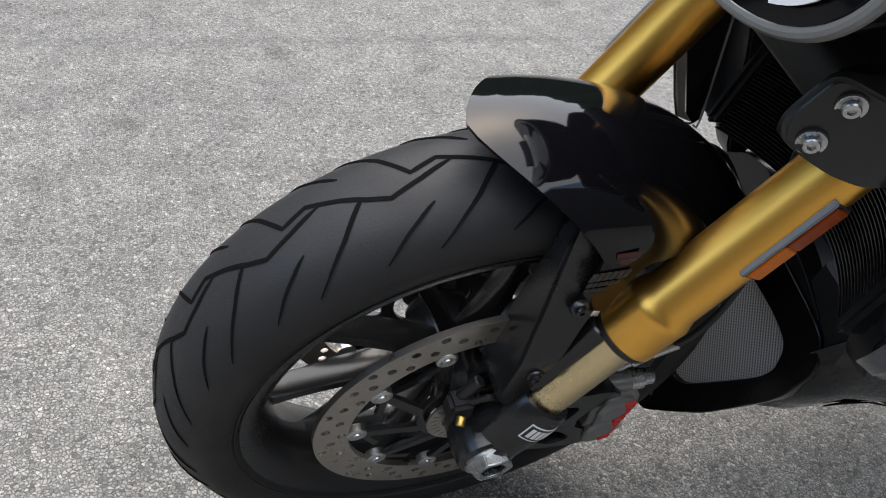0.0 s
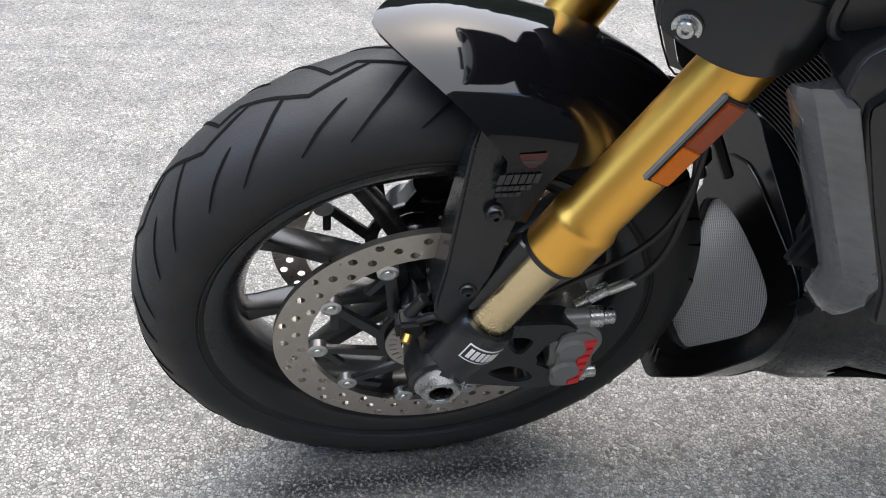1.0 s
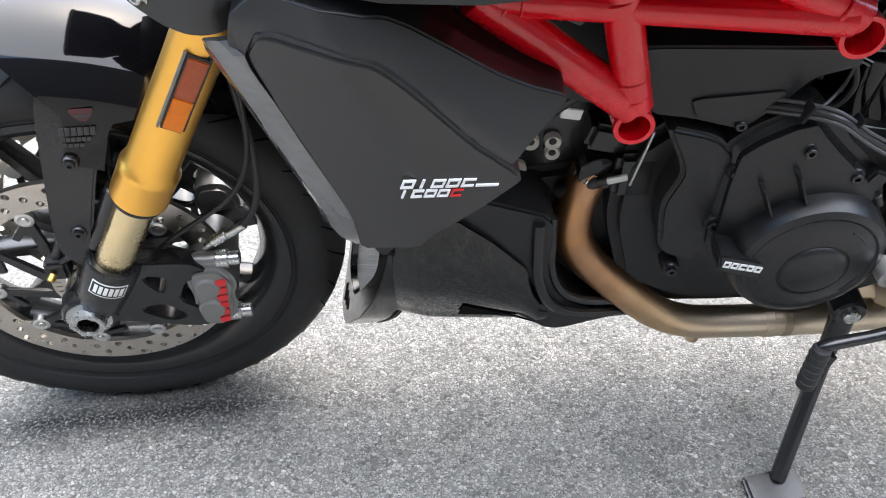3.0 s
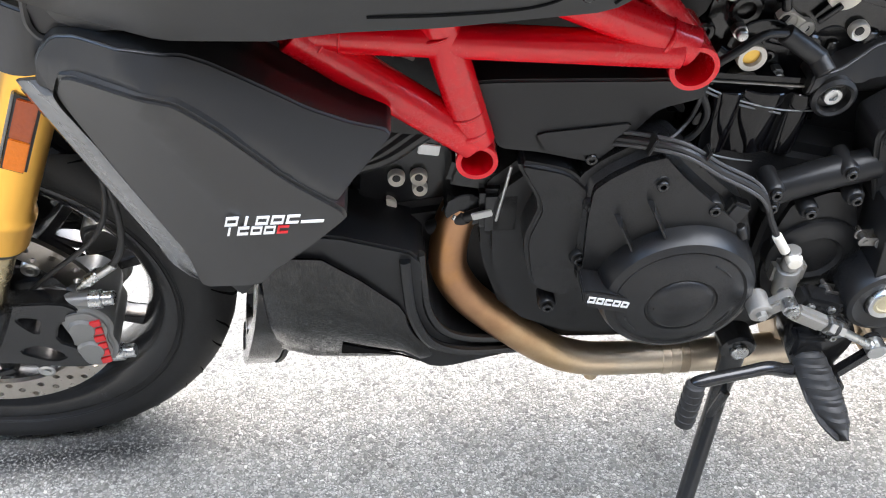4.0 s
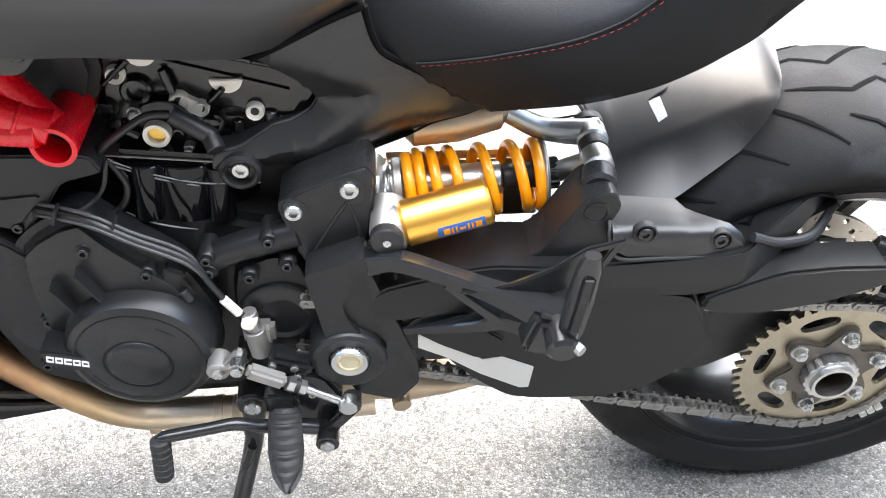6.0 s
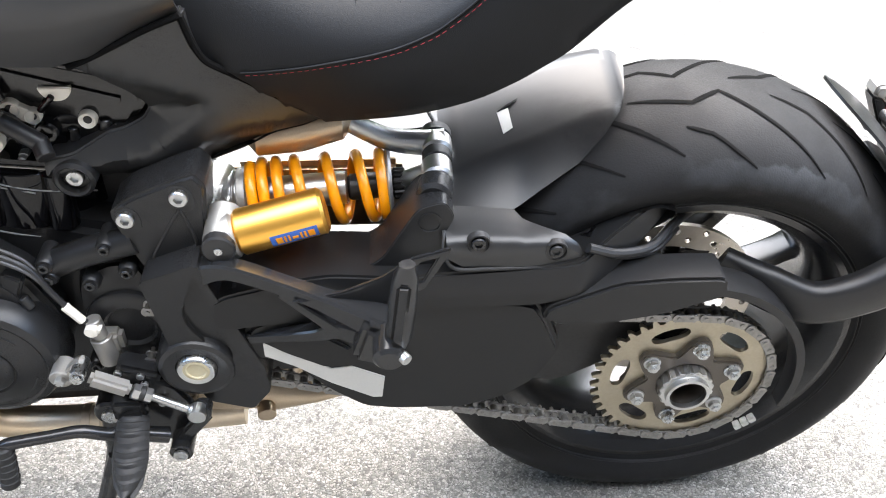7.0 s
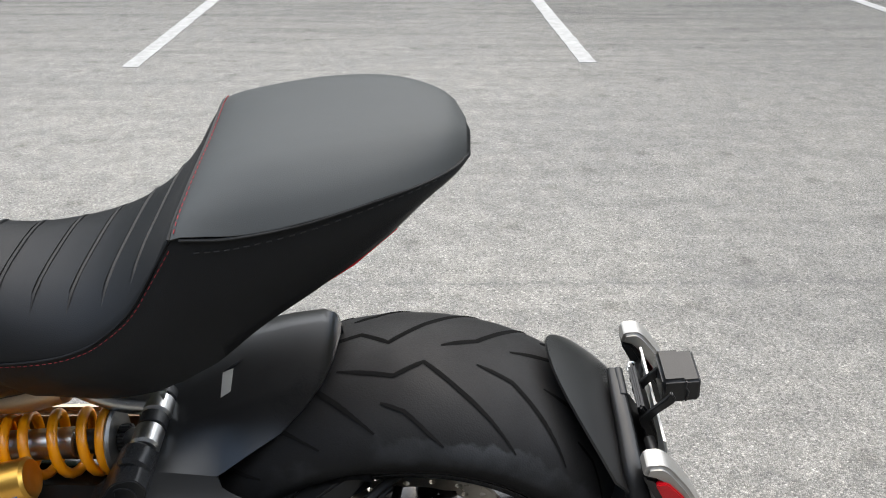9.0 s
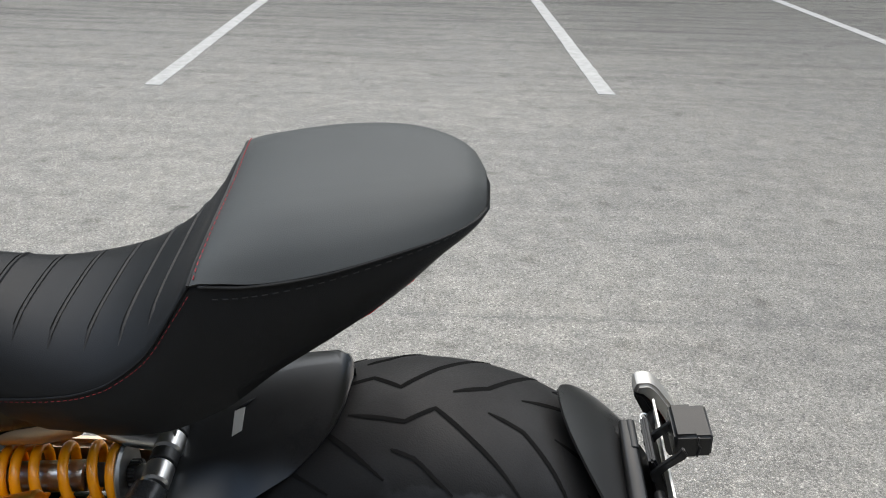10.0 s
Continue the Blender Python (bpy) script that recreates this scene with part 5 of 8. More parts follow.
for line in ([(0.636, 0.872), (0.662, 0.847), (0.679, 0.821), (0.685, 0.809), (0.681, 0.799), (0.672, 0.790)], [(0.548, 0.875), (0.593, 0.849), (0.615, 0.831), (0.632, 0.812), (0.636, 0.803), (0.630, 0.796), (0.604, 0.790), (0.549, 0.789), (0.50, 0.787)]):
    part("panel_seam", tube([on_tank(x, z, 0.0002) for x, z in line], 0.0013, 6, 5), GROOVE, tank)
part("tank_screw", socket_screw(0.005, 0.002), SATIN, tank, m=Matrix.Translation(on_tank(0.652, 0.799)))
vent = bmesh.new()
for i in range(4):
    for j in range(20):
        k = j + (0.5 if i % 2 else 0)
        if j > 16 + i:
            continue
        p = on_tank(0.470 + 0.0040 * k - 0.0026 * i, 0.8765 - 0.0026 * k - 0.0036 * i)
        vent = mix(vent, turned(0.0014, -0.0008, 0.001, 0, 8, tuple(p)))
tagged(part("vent_hole", vent, DARK, tank), "rows of small dark vent holes", kind="stuff")
part("vent_surround", tube([on_tank(x, z, 0.0002) for x, z in ((0.455, 0.884), (0.470, 0.886), (0.497, 0.869), (0.518, 0.855), (0.541, 0.837), (0.550, 0.826), (0.547, 0.817), (0.538, 0.816), (0.513, 0.839), (0.485, 0.860), (0.455, 0.884))], 0.0014, 6, 5), PLASTIC, tank)
flap = slab(rounded([(0.690, 0.775), (0.715, 0.805), (0.80, 0.812), (0.80, 0.790), (0.772, 0.760), (0.735, 0.762)], 0.15, 2), -0.165, -0.150, 0.003)
part("knee_cover", flap, MATT, tank)
screw(0.775, -0.166, 0.786, 0.010, 0.004, SATIN, tank, "knee_screw")

# ---- engine ----
cases = mix(slab(rounded([(0.60, 0.50), (0.66, 0.555), (0.86, 0.56), (1.02, 0.52), (1.04, 0.36), (0.98, 0.27), (0.72, 0.255), (0.63, 0.30), (0.60, 0.40)], 0.15, 1), -0.100, 0.13, 0.012))
engine = part("engine", cases, ENGINE, MOTO, "black V-twin engine with ribbed covers")
big = slab(rounded([(0.686, 0.500), (0.690, 0.545), (0.712, 0.566), (0.742, 0.584), (0.772, 0.592), (0.800, 0.562), (0.862, 0.506), (0.880, 0.456), (0.882, 0.40), (0.85, 0.35), (0.73, 0.345), (0.690, 0.40)], 0.15, 2), -0.146, -0.09, 0.016, face=lambda x, z: -0.012 * max(0, 1 - ((x - 0.79) ** 2 + (z - 0.47) ** 2) / 0.012), seg=3)
part("case_cover", big, ENGINE, engine)
CL = (0.801, 0, 0.414)
part("clutch_cover", lathe([(0.086, -0.135), (0.084, -0.160), (0.0815, -0.171), (0.0775, -0.178), (0.070, -0.1815), (0.067, -0.1800), (0.064, -0.1815), (0.050, -0.1865), (0.038, -0.1885), (0.0365, -0.1868), (0.0350, -0.1868), (0.0335, -0.1895), (0.028, -0.1925), (0, -0.1935)], CL, 72), ENGINE, engine, "round matt black clutch cover")
for dx in (-0.027, 0.027):
    screw(CL[0] + dx, -0.1905, CL[2], 0.0028, 0.0015, SATIN, engine, "plug_pin")
for a0 in (38, -42, 200):
    part("cover_rib", tube([(CL[0] + 0.058 * math.cos(radians(a0 + k)), -0.1838, CL[2] + 0.058 * math.sin(radians(a0 + k))) for k in (0, 8, 16, 24)], 0.0012, 6), ENGINE, engine)
part("name_boss", slab(rounded([(0.697, 0.438), (0.768, 0.418), (0.768, 0.392), (0.701, 0.412)], 0.12, 1), -0.1845, -0.150, 0.002), ENGINE, engine)
word_shapes("oo=oo/", (0.7030, 0.4205), (0.0089, -0.0023), (0.0017, 0.0084), -0.1856, -0.1840, WHITE, engine, "letter_bar", 0.26)
for (x0, z0, x1, z1) in ((0.728, 0.512, 0.744, 0.478), (0.758, 0.530, 0.775, 0.494)):
    part("cover_rib", loft([[(x - 0.0035, -0.150, z), (x - 0.001, -0.171, z), (x + 0.001, -0.171, z), (x + 0.0035, -0.150, z)] for x, z in ((x0, z0), ((x0 + x1) / 2, (z0 + z1) / 2), (x1, z1))]), ENGINE, engine)
left = slab(rounded([(0.624, 0.570), (0.680, 0.555), (0.706, 0.528), (0.699, 0.455), (0.704, 0.402), (0.694, 0.372), (0.664, 0.384), (0.650, 0.40), (0.640, 0.464), (0.655, 0.510)], 0.15, 2), -0.136, -0.08, 0.008, seg=3)
part("generator_cover", left, ENGINE, engine)
for x, z, y in ((0.767, 0.548, -0.148), (0.706, 0.514, -0.139), (0.700, 0.440, -0.139), (0.674, 0.358, -0.130), (0.824, 0.515, -0.150)):
    part("screw_boss", lathe([(0.0105, y + 0.02), (0.0105, y), (0.0085, y - 0.003), (0, y - 0.003)], (x, 0, z), 22), ENGINE, engine)
    screw(x, y - 0.002, z, 0.0062, 0.006, SATIN, engine)
gear = slab(rounded([(0.896, 0.468), (0.905, 0.505), (0.950, 0.525), (0.985, 0.520), (1.01, 0.45), (1.01, 0.37), (0.96, 0.345), (0.905, 0.355), (0.893, 0.40)], 0.15, 2), -0.130, -0.08, 0.012, seg=3)
part("gearbox_cover", gear, ENGINE, engine)
part("gearbox_cover", lathe([(0.052, -0.12), (0.050, -0.134), (0.046, -0.137), (0.030, -0.138), (0.026, -0.134), (0, -0.134)], (0.955, 0, 0.425), 40), ENGINE, engine)
part("case_tube", tube([(0.885, -0.125, 0.512), (0.93, -0.128, 0.532), (0.985, -0.128, 0.548)], 0.0165, 16), ENGINE, engine)
for x, z in ((0.886, 0.524), (0.886, 0.506), (0.928, 0.497), (0.954, 0.547), (0.970, 0.513), (0.905, 0.368)):
    part("screw_boss", lathe([(0.010, -0.11), (0.010, -0.140), (0.008, -0.143), (0, -0.143)], (x, 0, z), 20), ENGINE, engine)
    screw(x, -0.142, z, 0.006, 0.006, SATIN, engine)
# slave cylinder with its pale can
part("slave_cylinder", mix(rod((0.928, -0.150, 0.385), (0.924, -0.150, 0.425), 0.0125), rod((0.924, -0.150, 0.425), (0.921, -0.150, 0.452), 0.009), block((0.928, -0.142, 0.412), (0.036, 0.02, 0.03), 0.005)), CASTING, engine, "pale cast clutch actuator")
part("banjo_fitting", mix(rod((0.917, -0.155, 0.447), (0.929, -0.155, 0.440), 0.006), rod((0.921, -0.165, 0.444), (0.921, -0.145, 0.444), 0.0075)), IVORY, engine)
# rear cylinder, standing behind, with its head
def tilted(bm, x, z, deg):
    bm.transform(Matrix.Translation((x, 0, z)) @ Matrix.Rotation(radians(deg), 4, "Y") @ Matrix.Translation((-x, 0, -z)))
    return bm


part("rear_cylinder", tilted(block((0.862, -0.02, 0.60), (0.15, 0.15, 0.10), 0.02), 0.862, 0.60, 6), GLOSS, engine, "gloss black cylinder")
for x, y, rr in ((0.83, -0.09, 0.018), (0.905, -0.088, 0.016), (0.866, -0.06, 0.045)):
    part("cylinder_boss", tilted(rod((x, y, 0.545), (x, y, 0.616), rr), 0.862, 0.60, 6), GLOSS, engine)
part("head_gasket", tilted(block((0.865, -0.021, 0.622), (0.153, 0.153, 0.002), 0.0005), 0.862, 0.60, 6), CHAIN, engine)
head = tilted(mix(slab(rounded([(0.79, 0.628), (0.795, 0.70), (0.80, 0.735), (0.87, 0.742), (0.985, 0.718), (1.01, 0.69), (0.985, 0.65), (0.945, 0.628)], 0.15, 1), -0.071, 0.10, 0.008), rod((0.855, -0.04, 0.655), (0.855, -0.078, 0.650), 0.032), rod((0.925, -0.03, 0.655), (0.925, -0.07, 0.65), 0.020)), 0.862, 0.60, 2)
part("cylinder_head", head, WET, engine, "gloss black cylinder head with bright plugs")
for pts, w, h in (([(0.866, -0.060, 0.735), (0.915, -0.060, 0.722), (0.985, -0.060, 0.702)], 0.010, 0.009), ([(0.80, -0.066, 0.738), (0.86, -0.066, 0.722), (0.985, -0.066, 0.684)], 0.008, 0.0045), ([(0.80, -0.062, 0.751), (0.90, -0.062, 0.745), (0.985, -0.062, 0.724)], 0.010, 0.006)):
    part("cam_cover_rail", beam(pts, [(w, h), (w, h)], chamfer=0.35), SATIN, engine)
for p, q, r in (((0.866, -0.078, 0.716), (0.872, -0.080, 0.690), 0.0045), ((0.905, -0.078, 0.676), (0.922, -0.080, 0.694), 0.0035), ((0.836, -0.077, 0.726), (0.806, -0.077, 0.700), 0.0035), ((0.862, -0.077, 0.662), (0.884, -0.077, 0.656), 0.006), ((0.815, -0.077, 0.650), (0.830, -0.078, 0.640), 0.008)):
    part("head_web", rod(p, q, r, 0.001, 12), WET, engine)
for x, z0, z1, r in ((0.928, 0.622, 0.652, 0.006), (0.962, 0.630, 0.662, 0.0075), (0.976, 0.628, 0.655, 0.006)):
    part("head_stud", rod((x, -0.070, z0), (x + 0.002, -0.070, z1), r, 0.001, 16), ALLOY if x > 0.97 else SATIN, engine)
for x, z, r in ((0.836, 0.690, 0.016), (0.868, 0.640, 0.007), (0.905, 0.650, 0.012), (0.800, 0.668, 0.012)):
    part("head_boss", lathe([(r, -0.068), (r, -0.077), (r * 0.85, -0.079), (r * 0.55, -0.079), (r * 0.5, -0.074), (0, -0.074)], (x, 0, z), 24), WET, engine)


def plug(x, y, z, r, material=IVORY, hole=True):
    part("head_plug", lathe([(0, y + 0.004), (r * 0.35, y + 0.004), (r * 0.40, y - 0.001), (r * 0.62, y - 0.002), (r * 0.9, y - 0.005), (r, y - 0.002), (r, y + 0.005), (0, y + 0.005)], (x, 0, z), 24), material, engine)
    part("plug_hole", turned(r * 0.46, y - 0.0026, y + 0.004, 0.0004, 18, (x, 0, z)), DARK, engine)


for x, z, r in ((0.820, 0.709, 0.0095), (0.949, 0.664, 0.0095), (0.876, 0.678, 0.0105), (0.896, 0.669, 0.0085), (0.535, 0.487, 0.0095), (0.536, 0.471, 0.0085), (0.511, 0.4865, 0.0095), (0.510, 0.413, 0.008)):
    plug(x, -0.075 if x > 0.7 else -0.055, z, r)
part("plug_link", slab(rounded([(0.872, 0.670), (0.880, 0.686), (0.900, 0.674), (0.894, 0.661)], 0.2, 1), -0.079, -0.070, 0.001), IVORY, engine)
part("brass_plug", lathe([(0, -0.080), (0.0085, -0.080), (0.009, -0.088), (0.0135, -0.089), (0.014, -0.084), (0.014, -0.07), (0, -0.07)], (0.849, 0, 0.645), 28), IVORY, engine)
part("brass_insert", lathe([(0, -0.0835), (0.0085, -0.0835), (0.0085, -0.080)], (0.849, 0, 0.645), 20), BRASS, engine)
for x, z, y in ((0.848, 0.735, -0.078), (0.925, 0.703, -0.078), (0.498, 0.447, -0.058)):
    part("cam_cap", slab([(x + 0.0165 * math.cos(a), z + 0.0165 * math.sin(a)) for a in [math.pi * (1.02 + 0.96 * i / 14) for i in range(15)]] if x > 0.6 else [(x + 0.012 * math.cos(a), z + 0.012 * math.sin(a)) for a in [math.pi * (-0.48 + 0.96 * i / 14) for i in range(15)]], y, y + 0.012, 0.001), IVORY, engine)
for x, z in ((0.832, 0.672), (0.878, 0.625)):
    part("hex_fitting", mix(hex_prism(0.0075, -0.088, -0.076, (x, 0, z)), turned(0.0055, -0.094, -0.086, n=16, c=(x, 0, z))), ZINC, engine)
part("plug_lead", tube([(0.785, -0.105, 0.628), (0.802, -0.108, 0.648), (0.822, -0.108, 0.664), (0.848, -0.102, 0.678), (0.870, -0.098, 0.677)], 0.0042, 10, 8), HOSE, engine)
part("plug_cap", mix(rod((0.870, -0.094, 0.675), (0.908, -0.100, 0.650), 0.0095), rod((0.904, -0.098, 0.653), (0.912, -0.112, 0.642), 0.0095)), HOSE, engine)
part("coil_lead", tube([(0.800, -0.10, 0.625), (0.812, -0.105, 0.595), (0.800, -0.108, 0.57), (0.772, -0.11, 0.563), (0.745, -0.10, 0.572)], 0.0035, 8), HOSE, engine)
part("barrel_wall", loft([[(x, -0.096 + 0.5 * (x - 0.865) ** 2 / 0.06, z) for x in [0.795 + 0.012 * i for i in range(13)]] for z in (0.545, 0.575, 0.604, 0.612)], closed=False), GLOSS, engine)
# dark slabs added where the gaps beside the head lie in shade
part("rear_gap_filler", slab(rounded([(0.925, 0.50), (0.925, 0.66), (1.035, 0.67), (1.040, 0.55), (1.02, 0.50)], 0.1, 1), -0.052, 0.06, 0.006), DARK, engine)
part("front_gap_filler", slab(rounded([(0.735, 0.52), (0.740, 0.64), (0.77, 0.705), (0.802, 0.705), (0.802, 0.52)], 0.1, 1), -0.062, 0.05, 0.006), DARK, engine)
# moulded cover under the frame
box_cover = slab(rounded([(0.580, 0.650), (0.590, 0.660), (0.747, 0.656), (0.792, 0.650), (0.800, 0.628), (0.757, 0.618), (0.738, 0.592), (0.706, 0.558), (0.700, 0.558), (0.650, 0.572), (0.612, 0.578), (0.600, 0.600)], 0.12, 2), -0.128, -0.06, 0.010, face=lambda x, z: -0.10 * max(0, z - 0.60) + 0.09 * max(0, x - 0.74), seg=3)
coil_cover = part("coil_cover", box_cover, PLASTIC, MOTO, "black moulded coil cover under the frame")
part("cover_step", slab(rounded([(0.640, 0.600), (0.742, 0.610), (0.704, 0.566), (0.652, 0.575)], 0.12, 1), -0.131, -0.10, 0.003), PLASTIC, coil_cover)
screw(0.700, -0.129, 0.565, 0.006, 0.004, SATIN, coil_cover)
# wiring across the cases
for i, (dy, dz) in enumerate(((0, 0), (0.004, 0.005), (-0.003, -0.004))):
    part("cable", tube([(0.705, -0.110 + dy, 0.575 + dz), (0.735, -0.135 + dy, 0.590 + dz), (0.780, -0.150 + dy, 0.588 + dz), (0.820, -0.150 + dy, 0.562 + dz), (0.868, -0.148 + dy, 0.530 + dz), (0.888, -0.150, 0.492), (0.905, -0.152, 0.462), (0.915, -0.153, 0.450)], 0.0022 if i else 0.0036, 8, 8), WIRE if i else HOSE, engine)
part("crimp_sleeve", rod((0.897, -0.152, 0.475), (0.912, -0.153, 0.452), 0.0052), IVORY, engine)
for x, z in ((0.750, 0.594), (0.803, 0.577)):
    part("cable_tie", block((x, -0.146, z), (0.003, 0.016, 0.02), 0.001, (0, 20, 0)), DARK, engine)
part("plug_connector", mix(block((0.848, -0.145, 0.505), (0.022, 0.016, 0.028), 0.003, (0, 25, 0)), rod((0.856, -0.150, 0.488), (0.862, -0.152, 0.474), 0.006)), PLASTIC, engine)
part("gasket_line", tube([(0.800, -0.104, 0.630), (0.807, -0.104, 0.625), (0.823, -0.104, 0.617), (0.847, -0.104, 0.607), (0.891, -0.104, 0.596), (0.948, -0.100, 0.592)], 0.0009, 6), ALLOY, engine)
part("gasket_line", tube([(0.806, -0.103, 0.620), (0.823, -0.103, 0.612), (0.847, -0.103, 0.602), (0.885, -0.103, 0.592)], 0.0012, 6), CHAIN, engine)
part("cable", tube([(0.715, -0.12, 0.590), (0.76, -0.135, 0.586), (0.790, -0.12, 0.600), (0.802, -0.112, 0.635)], 0.0022, 6), HOSE, engine)
part("gasket_line", tube([(0.802, -0.100, 0.558), (0.821, -0.100, 0.545), (0.847, -0.100, 0.536), (0.873, -0.100, 0.531)], [0.0005, 0.0011, 0.0013, 0.0004], 6), ALLOY, engine)
# front cylinder seen behind the shroud
front_head = mix(slab(rounded([(0.455, 0.42), (0.47, 0.52), (0.55, 0.56), (0.63, 0.53), (0.64, 0.43), (0.58, 0.36), (0.50, 0.37)], 0.12, 1), -0.051, 0.09, 0.008), rod((0.585, -0.03, 0.465), (0.585, -0.085, 0.462), 0.024), rod((0.61, -0.02, 0.44), (0.655, -0.08, 0.425), 0.018), block((0.60, -0.065, 0.505), (0.07, 0.04, 0.035), 0.006, (0, 15, 0)), block((0.62, -0.075, 0.47), (0.045, 0.05, 0.06), 0.006))
part("front_head", front_head, SATIN, engine)
part("hex_fitting", rod((0.562, -0.07, 0.455), (0.575, -0.085, 0.452), 0.006, n=6), ZINC, engine)
part("lambda_sensor", mix(rod((0.545, -0.07, 0.425), (0.585, -0.085, 0.455), 0.0085), rod((0.58, -0.085, 0.452), (0.604, -0.092, 0.468), 0.006)), HOSE, engine)
part("clip", block((0.600, -0.100, 0.470), (0.022, 0.003, 0.010), 0.001, (0, -15, 0)), ALLOY, engine)
part("bracket", block((0.546, -0.075, 0.540), (0.022, 0.004, 0.014), 0.001, (0, 10, 0)), ALLOY, engine)
part("bracket_rod", rod((0.628, -0.10, 0.535), (0.615, -0.10, 0.46), 0.0018, n=8), ALLOY, engine)
for x0 in (0.475, 0.49, 0.505):
    part("hose_run", tube([(x0 - 0.04, -0.09, 0.53), (x0 + 0.0, -0.085, 0.54), (x0 + 0.05, -0.07, 0.565), (x0 + 0.10, -0.05, 0.57)], 0.008, 10), HOSE, engine)

part("oil_sump", slab(rounded([(0.44, 0.30), (0.46, 0.44), (0.60, 0.46), (0.72, 0.40), (1.00, 0.34), (1.00, 0.215), (0.74, 0.205), (0.62, 0.225), (0.50, 0.25)], 0.15, 1), -0.062, 0.10, 0.01), DARK, engine)

# ---- exhaust ----
exhaust = part("exhaust_pipe", tube([(0.582, -0.065, 0.455), (0.571, -0.072, 0.430), (0.565, -0.080, 0.395), (0.569, -0.085, 0.366), (0.590, -0.088, 0.328), (0.636, -0.088, 0.277), (0.690, -0.086, 0.225), (0.732, -0.085, 0.203), (0.775, -0.085, 0.198), (0.85, -0.085, 0.198), (0.945, -0.083, 0.198), (1.05, -0.075, 0.199)], 0.0218, 24, 8), PIPE, MOTO, "heat-tinted steel exhaust header pipe")
part("pipe_clamp", rod((0.838, -0.085, 0.198), (0.850, -0.085, 0.198), 0.0232), PIPE, exhaust)
part("pipe_clamp", rod((0.862, -0.085, 0.198), (0.874, -0.085, 0.198), 0.0228), CHAMBER, exhaust)
part("pipe_stub", rod((0.752, -0.086, 0.182), (0.752, -0.088, 0.166), 0.009), PIPE, exhaust)
part("second_pipe", tube([(0.60, -0.03, 0.40), (0.62, -0.04, 0.33), (0.67, -0.045, 0.28), (0.72, -0.03, 0.25)], 0.019, 16), PIPE, exhaust)
can_rows = []
for x, h, w, zc in ((0.985, 0.026, 0.035, 0.215), (1.01, 0.040, 0.05, 0.235), (1.035, 0.047, 0.062, 0.249), (1.065, 0.046, 0.066, 0.253), (1.10, 0.037, 0.064, 0.243), (1.15, 0.022, 0.058, 0.242), (1.19, 0.013, 0.05, 0.245), (1.235, 0.005, 0.04, 0.248)):
    can_rows.append([(x, -0.045 + w * math.cos(a), zc + h * math.sin(a)) for a in [2 * math.pi * i / 28 for i in range(28)]])
part("collector", loft(can_rows), CHAMBER, exhaust, "bead-blasted steel exhaust collector")
part("collector_weld", tube([(1.050, -0.108, 0.286), (1.066, -0.112, 0.281), (1.076, -0.115, 0.268), (1.074, -0.115, 0.254)], 0.005, 8), CHAMBER, exhaust)
part("collector_bung", rod((1.085, -0.105, 0.243), (1.088, -0.124, 0.241), 0.012), CHAMBER, exhaust)

# ---- side stand, gear lever, foot peg ----
stand = part("side_stand", tube([(0.904, -0.135, 0.285), (0.900, -0.146, 0.245), (0.892, -0.160, 0.200), (0.848, -0.247, 0.070)], [0.016, 0.014, 0.0115, 0.0105], 14, 6), SATIN, MOTO, "black side stand propping the motorcycle up")
part("stand_foot", block((0.842, -0.258, 0.064), (0.075, 0.045, 0.012), 0.004, (12, 0, 10)), SATIN, stand)
part("stand_pivot", lathe([(0.021, -0.12), (0.021, -0.146), (0.018, -0.149), (0, -0.149)], (0.904, 0, 0.284), 28), SATIN, stand)
part("stand_bolt", lathe([(0, -0.155), (0.0085, -0.155), (0.0105, -0.1535), (0.0105, -0.147), (0, -0.147)], (0.904, 0, 0.284), 24), ZINC, stand)
part("stand_tab", tube([(0.897, -0.165, 0.225), (0.884, -0.172, 0.190), (0.880, -0.170, 0.165)], 0.006, 10), SATIN, stand)
lever = part("gear_lever", tube([(0.818, -0.235, 0.338), (0.826, -0.235, 0.345), (0.870, -0.228, 0.347), (0.900, -0.222, 0.346), (0.925, -0.215, 0.331), (0.948, -0.205, 0.318), (0.985, -0.195, 0.300)], [0.0075, 0.0075, 0.007, 0.0075, 0.008, 0.009, 0.010], 12), SATIN, MOTO, "black gear lever with a rubber toe piece")
part("toe_rubber", mix(rod((0.818, -0.238, 0.345), (0.814, -0.247, 0.285), 0.0105, 0.002), *[rod((0.8178 - 0.0007 * k, -0.2389 - 0.0015 * k, 0.335 - 0.0095 * k), (0.8176 - 0.0007 * k, -0.2392 - 0.0015 * k, 0.332 - 0.0095 * k), 0.0116, 0.0008) for k in range(5)]), RUBBER, lever)
linkage = part("shift_linkage", mix(rod((0.886, -0.196, 0.404), (0.886, -0.170, 0.404), 0.0125), slab(rounded([(0.884, 0.396), (0.890, 0.412), (0.908, 0.430), (0.920, 0.424), (0.905, 0.402)], 0.2, 1), -0.196, -0.182, 0.003)), CASTING, MOTO, "bright quickshifter rod of the gear linkage")
part("link_pin", mix(rod((0.910, -0.207, 0.419), (0.910, -0.180, 0.419), 0.0085), hex_prism(0.0075, -0.212, -0.205, (0.910, 0, 0.419))), ZINC, linkage)
part("link_pin", rod((0.886, -0.202, 0.404), (0.886, -0.19, 0.404), 0.006, n=6), ZINC, linkage)
part("shift_sensor", tilted(block((0.938, -0.196, 0.396), (0.046, 0.016, 0.018), 0.004), 0.938, 0.396, 30), CASTING, linkage)
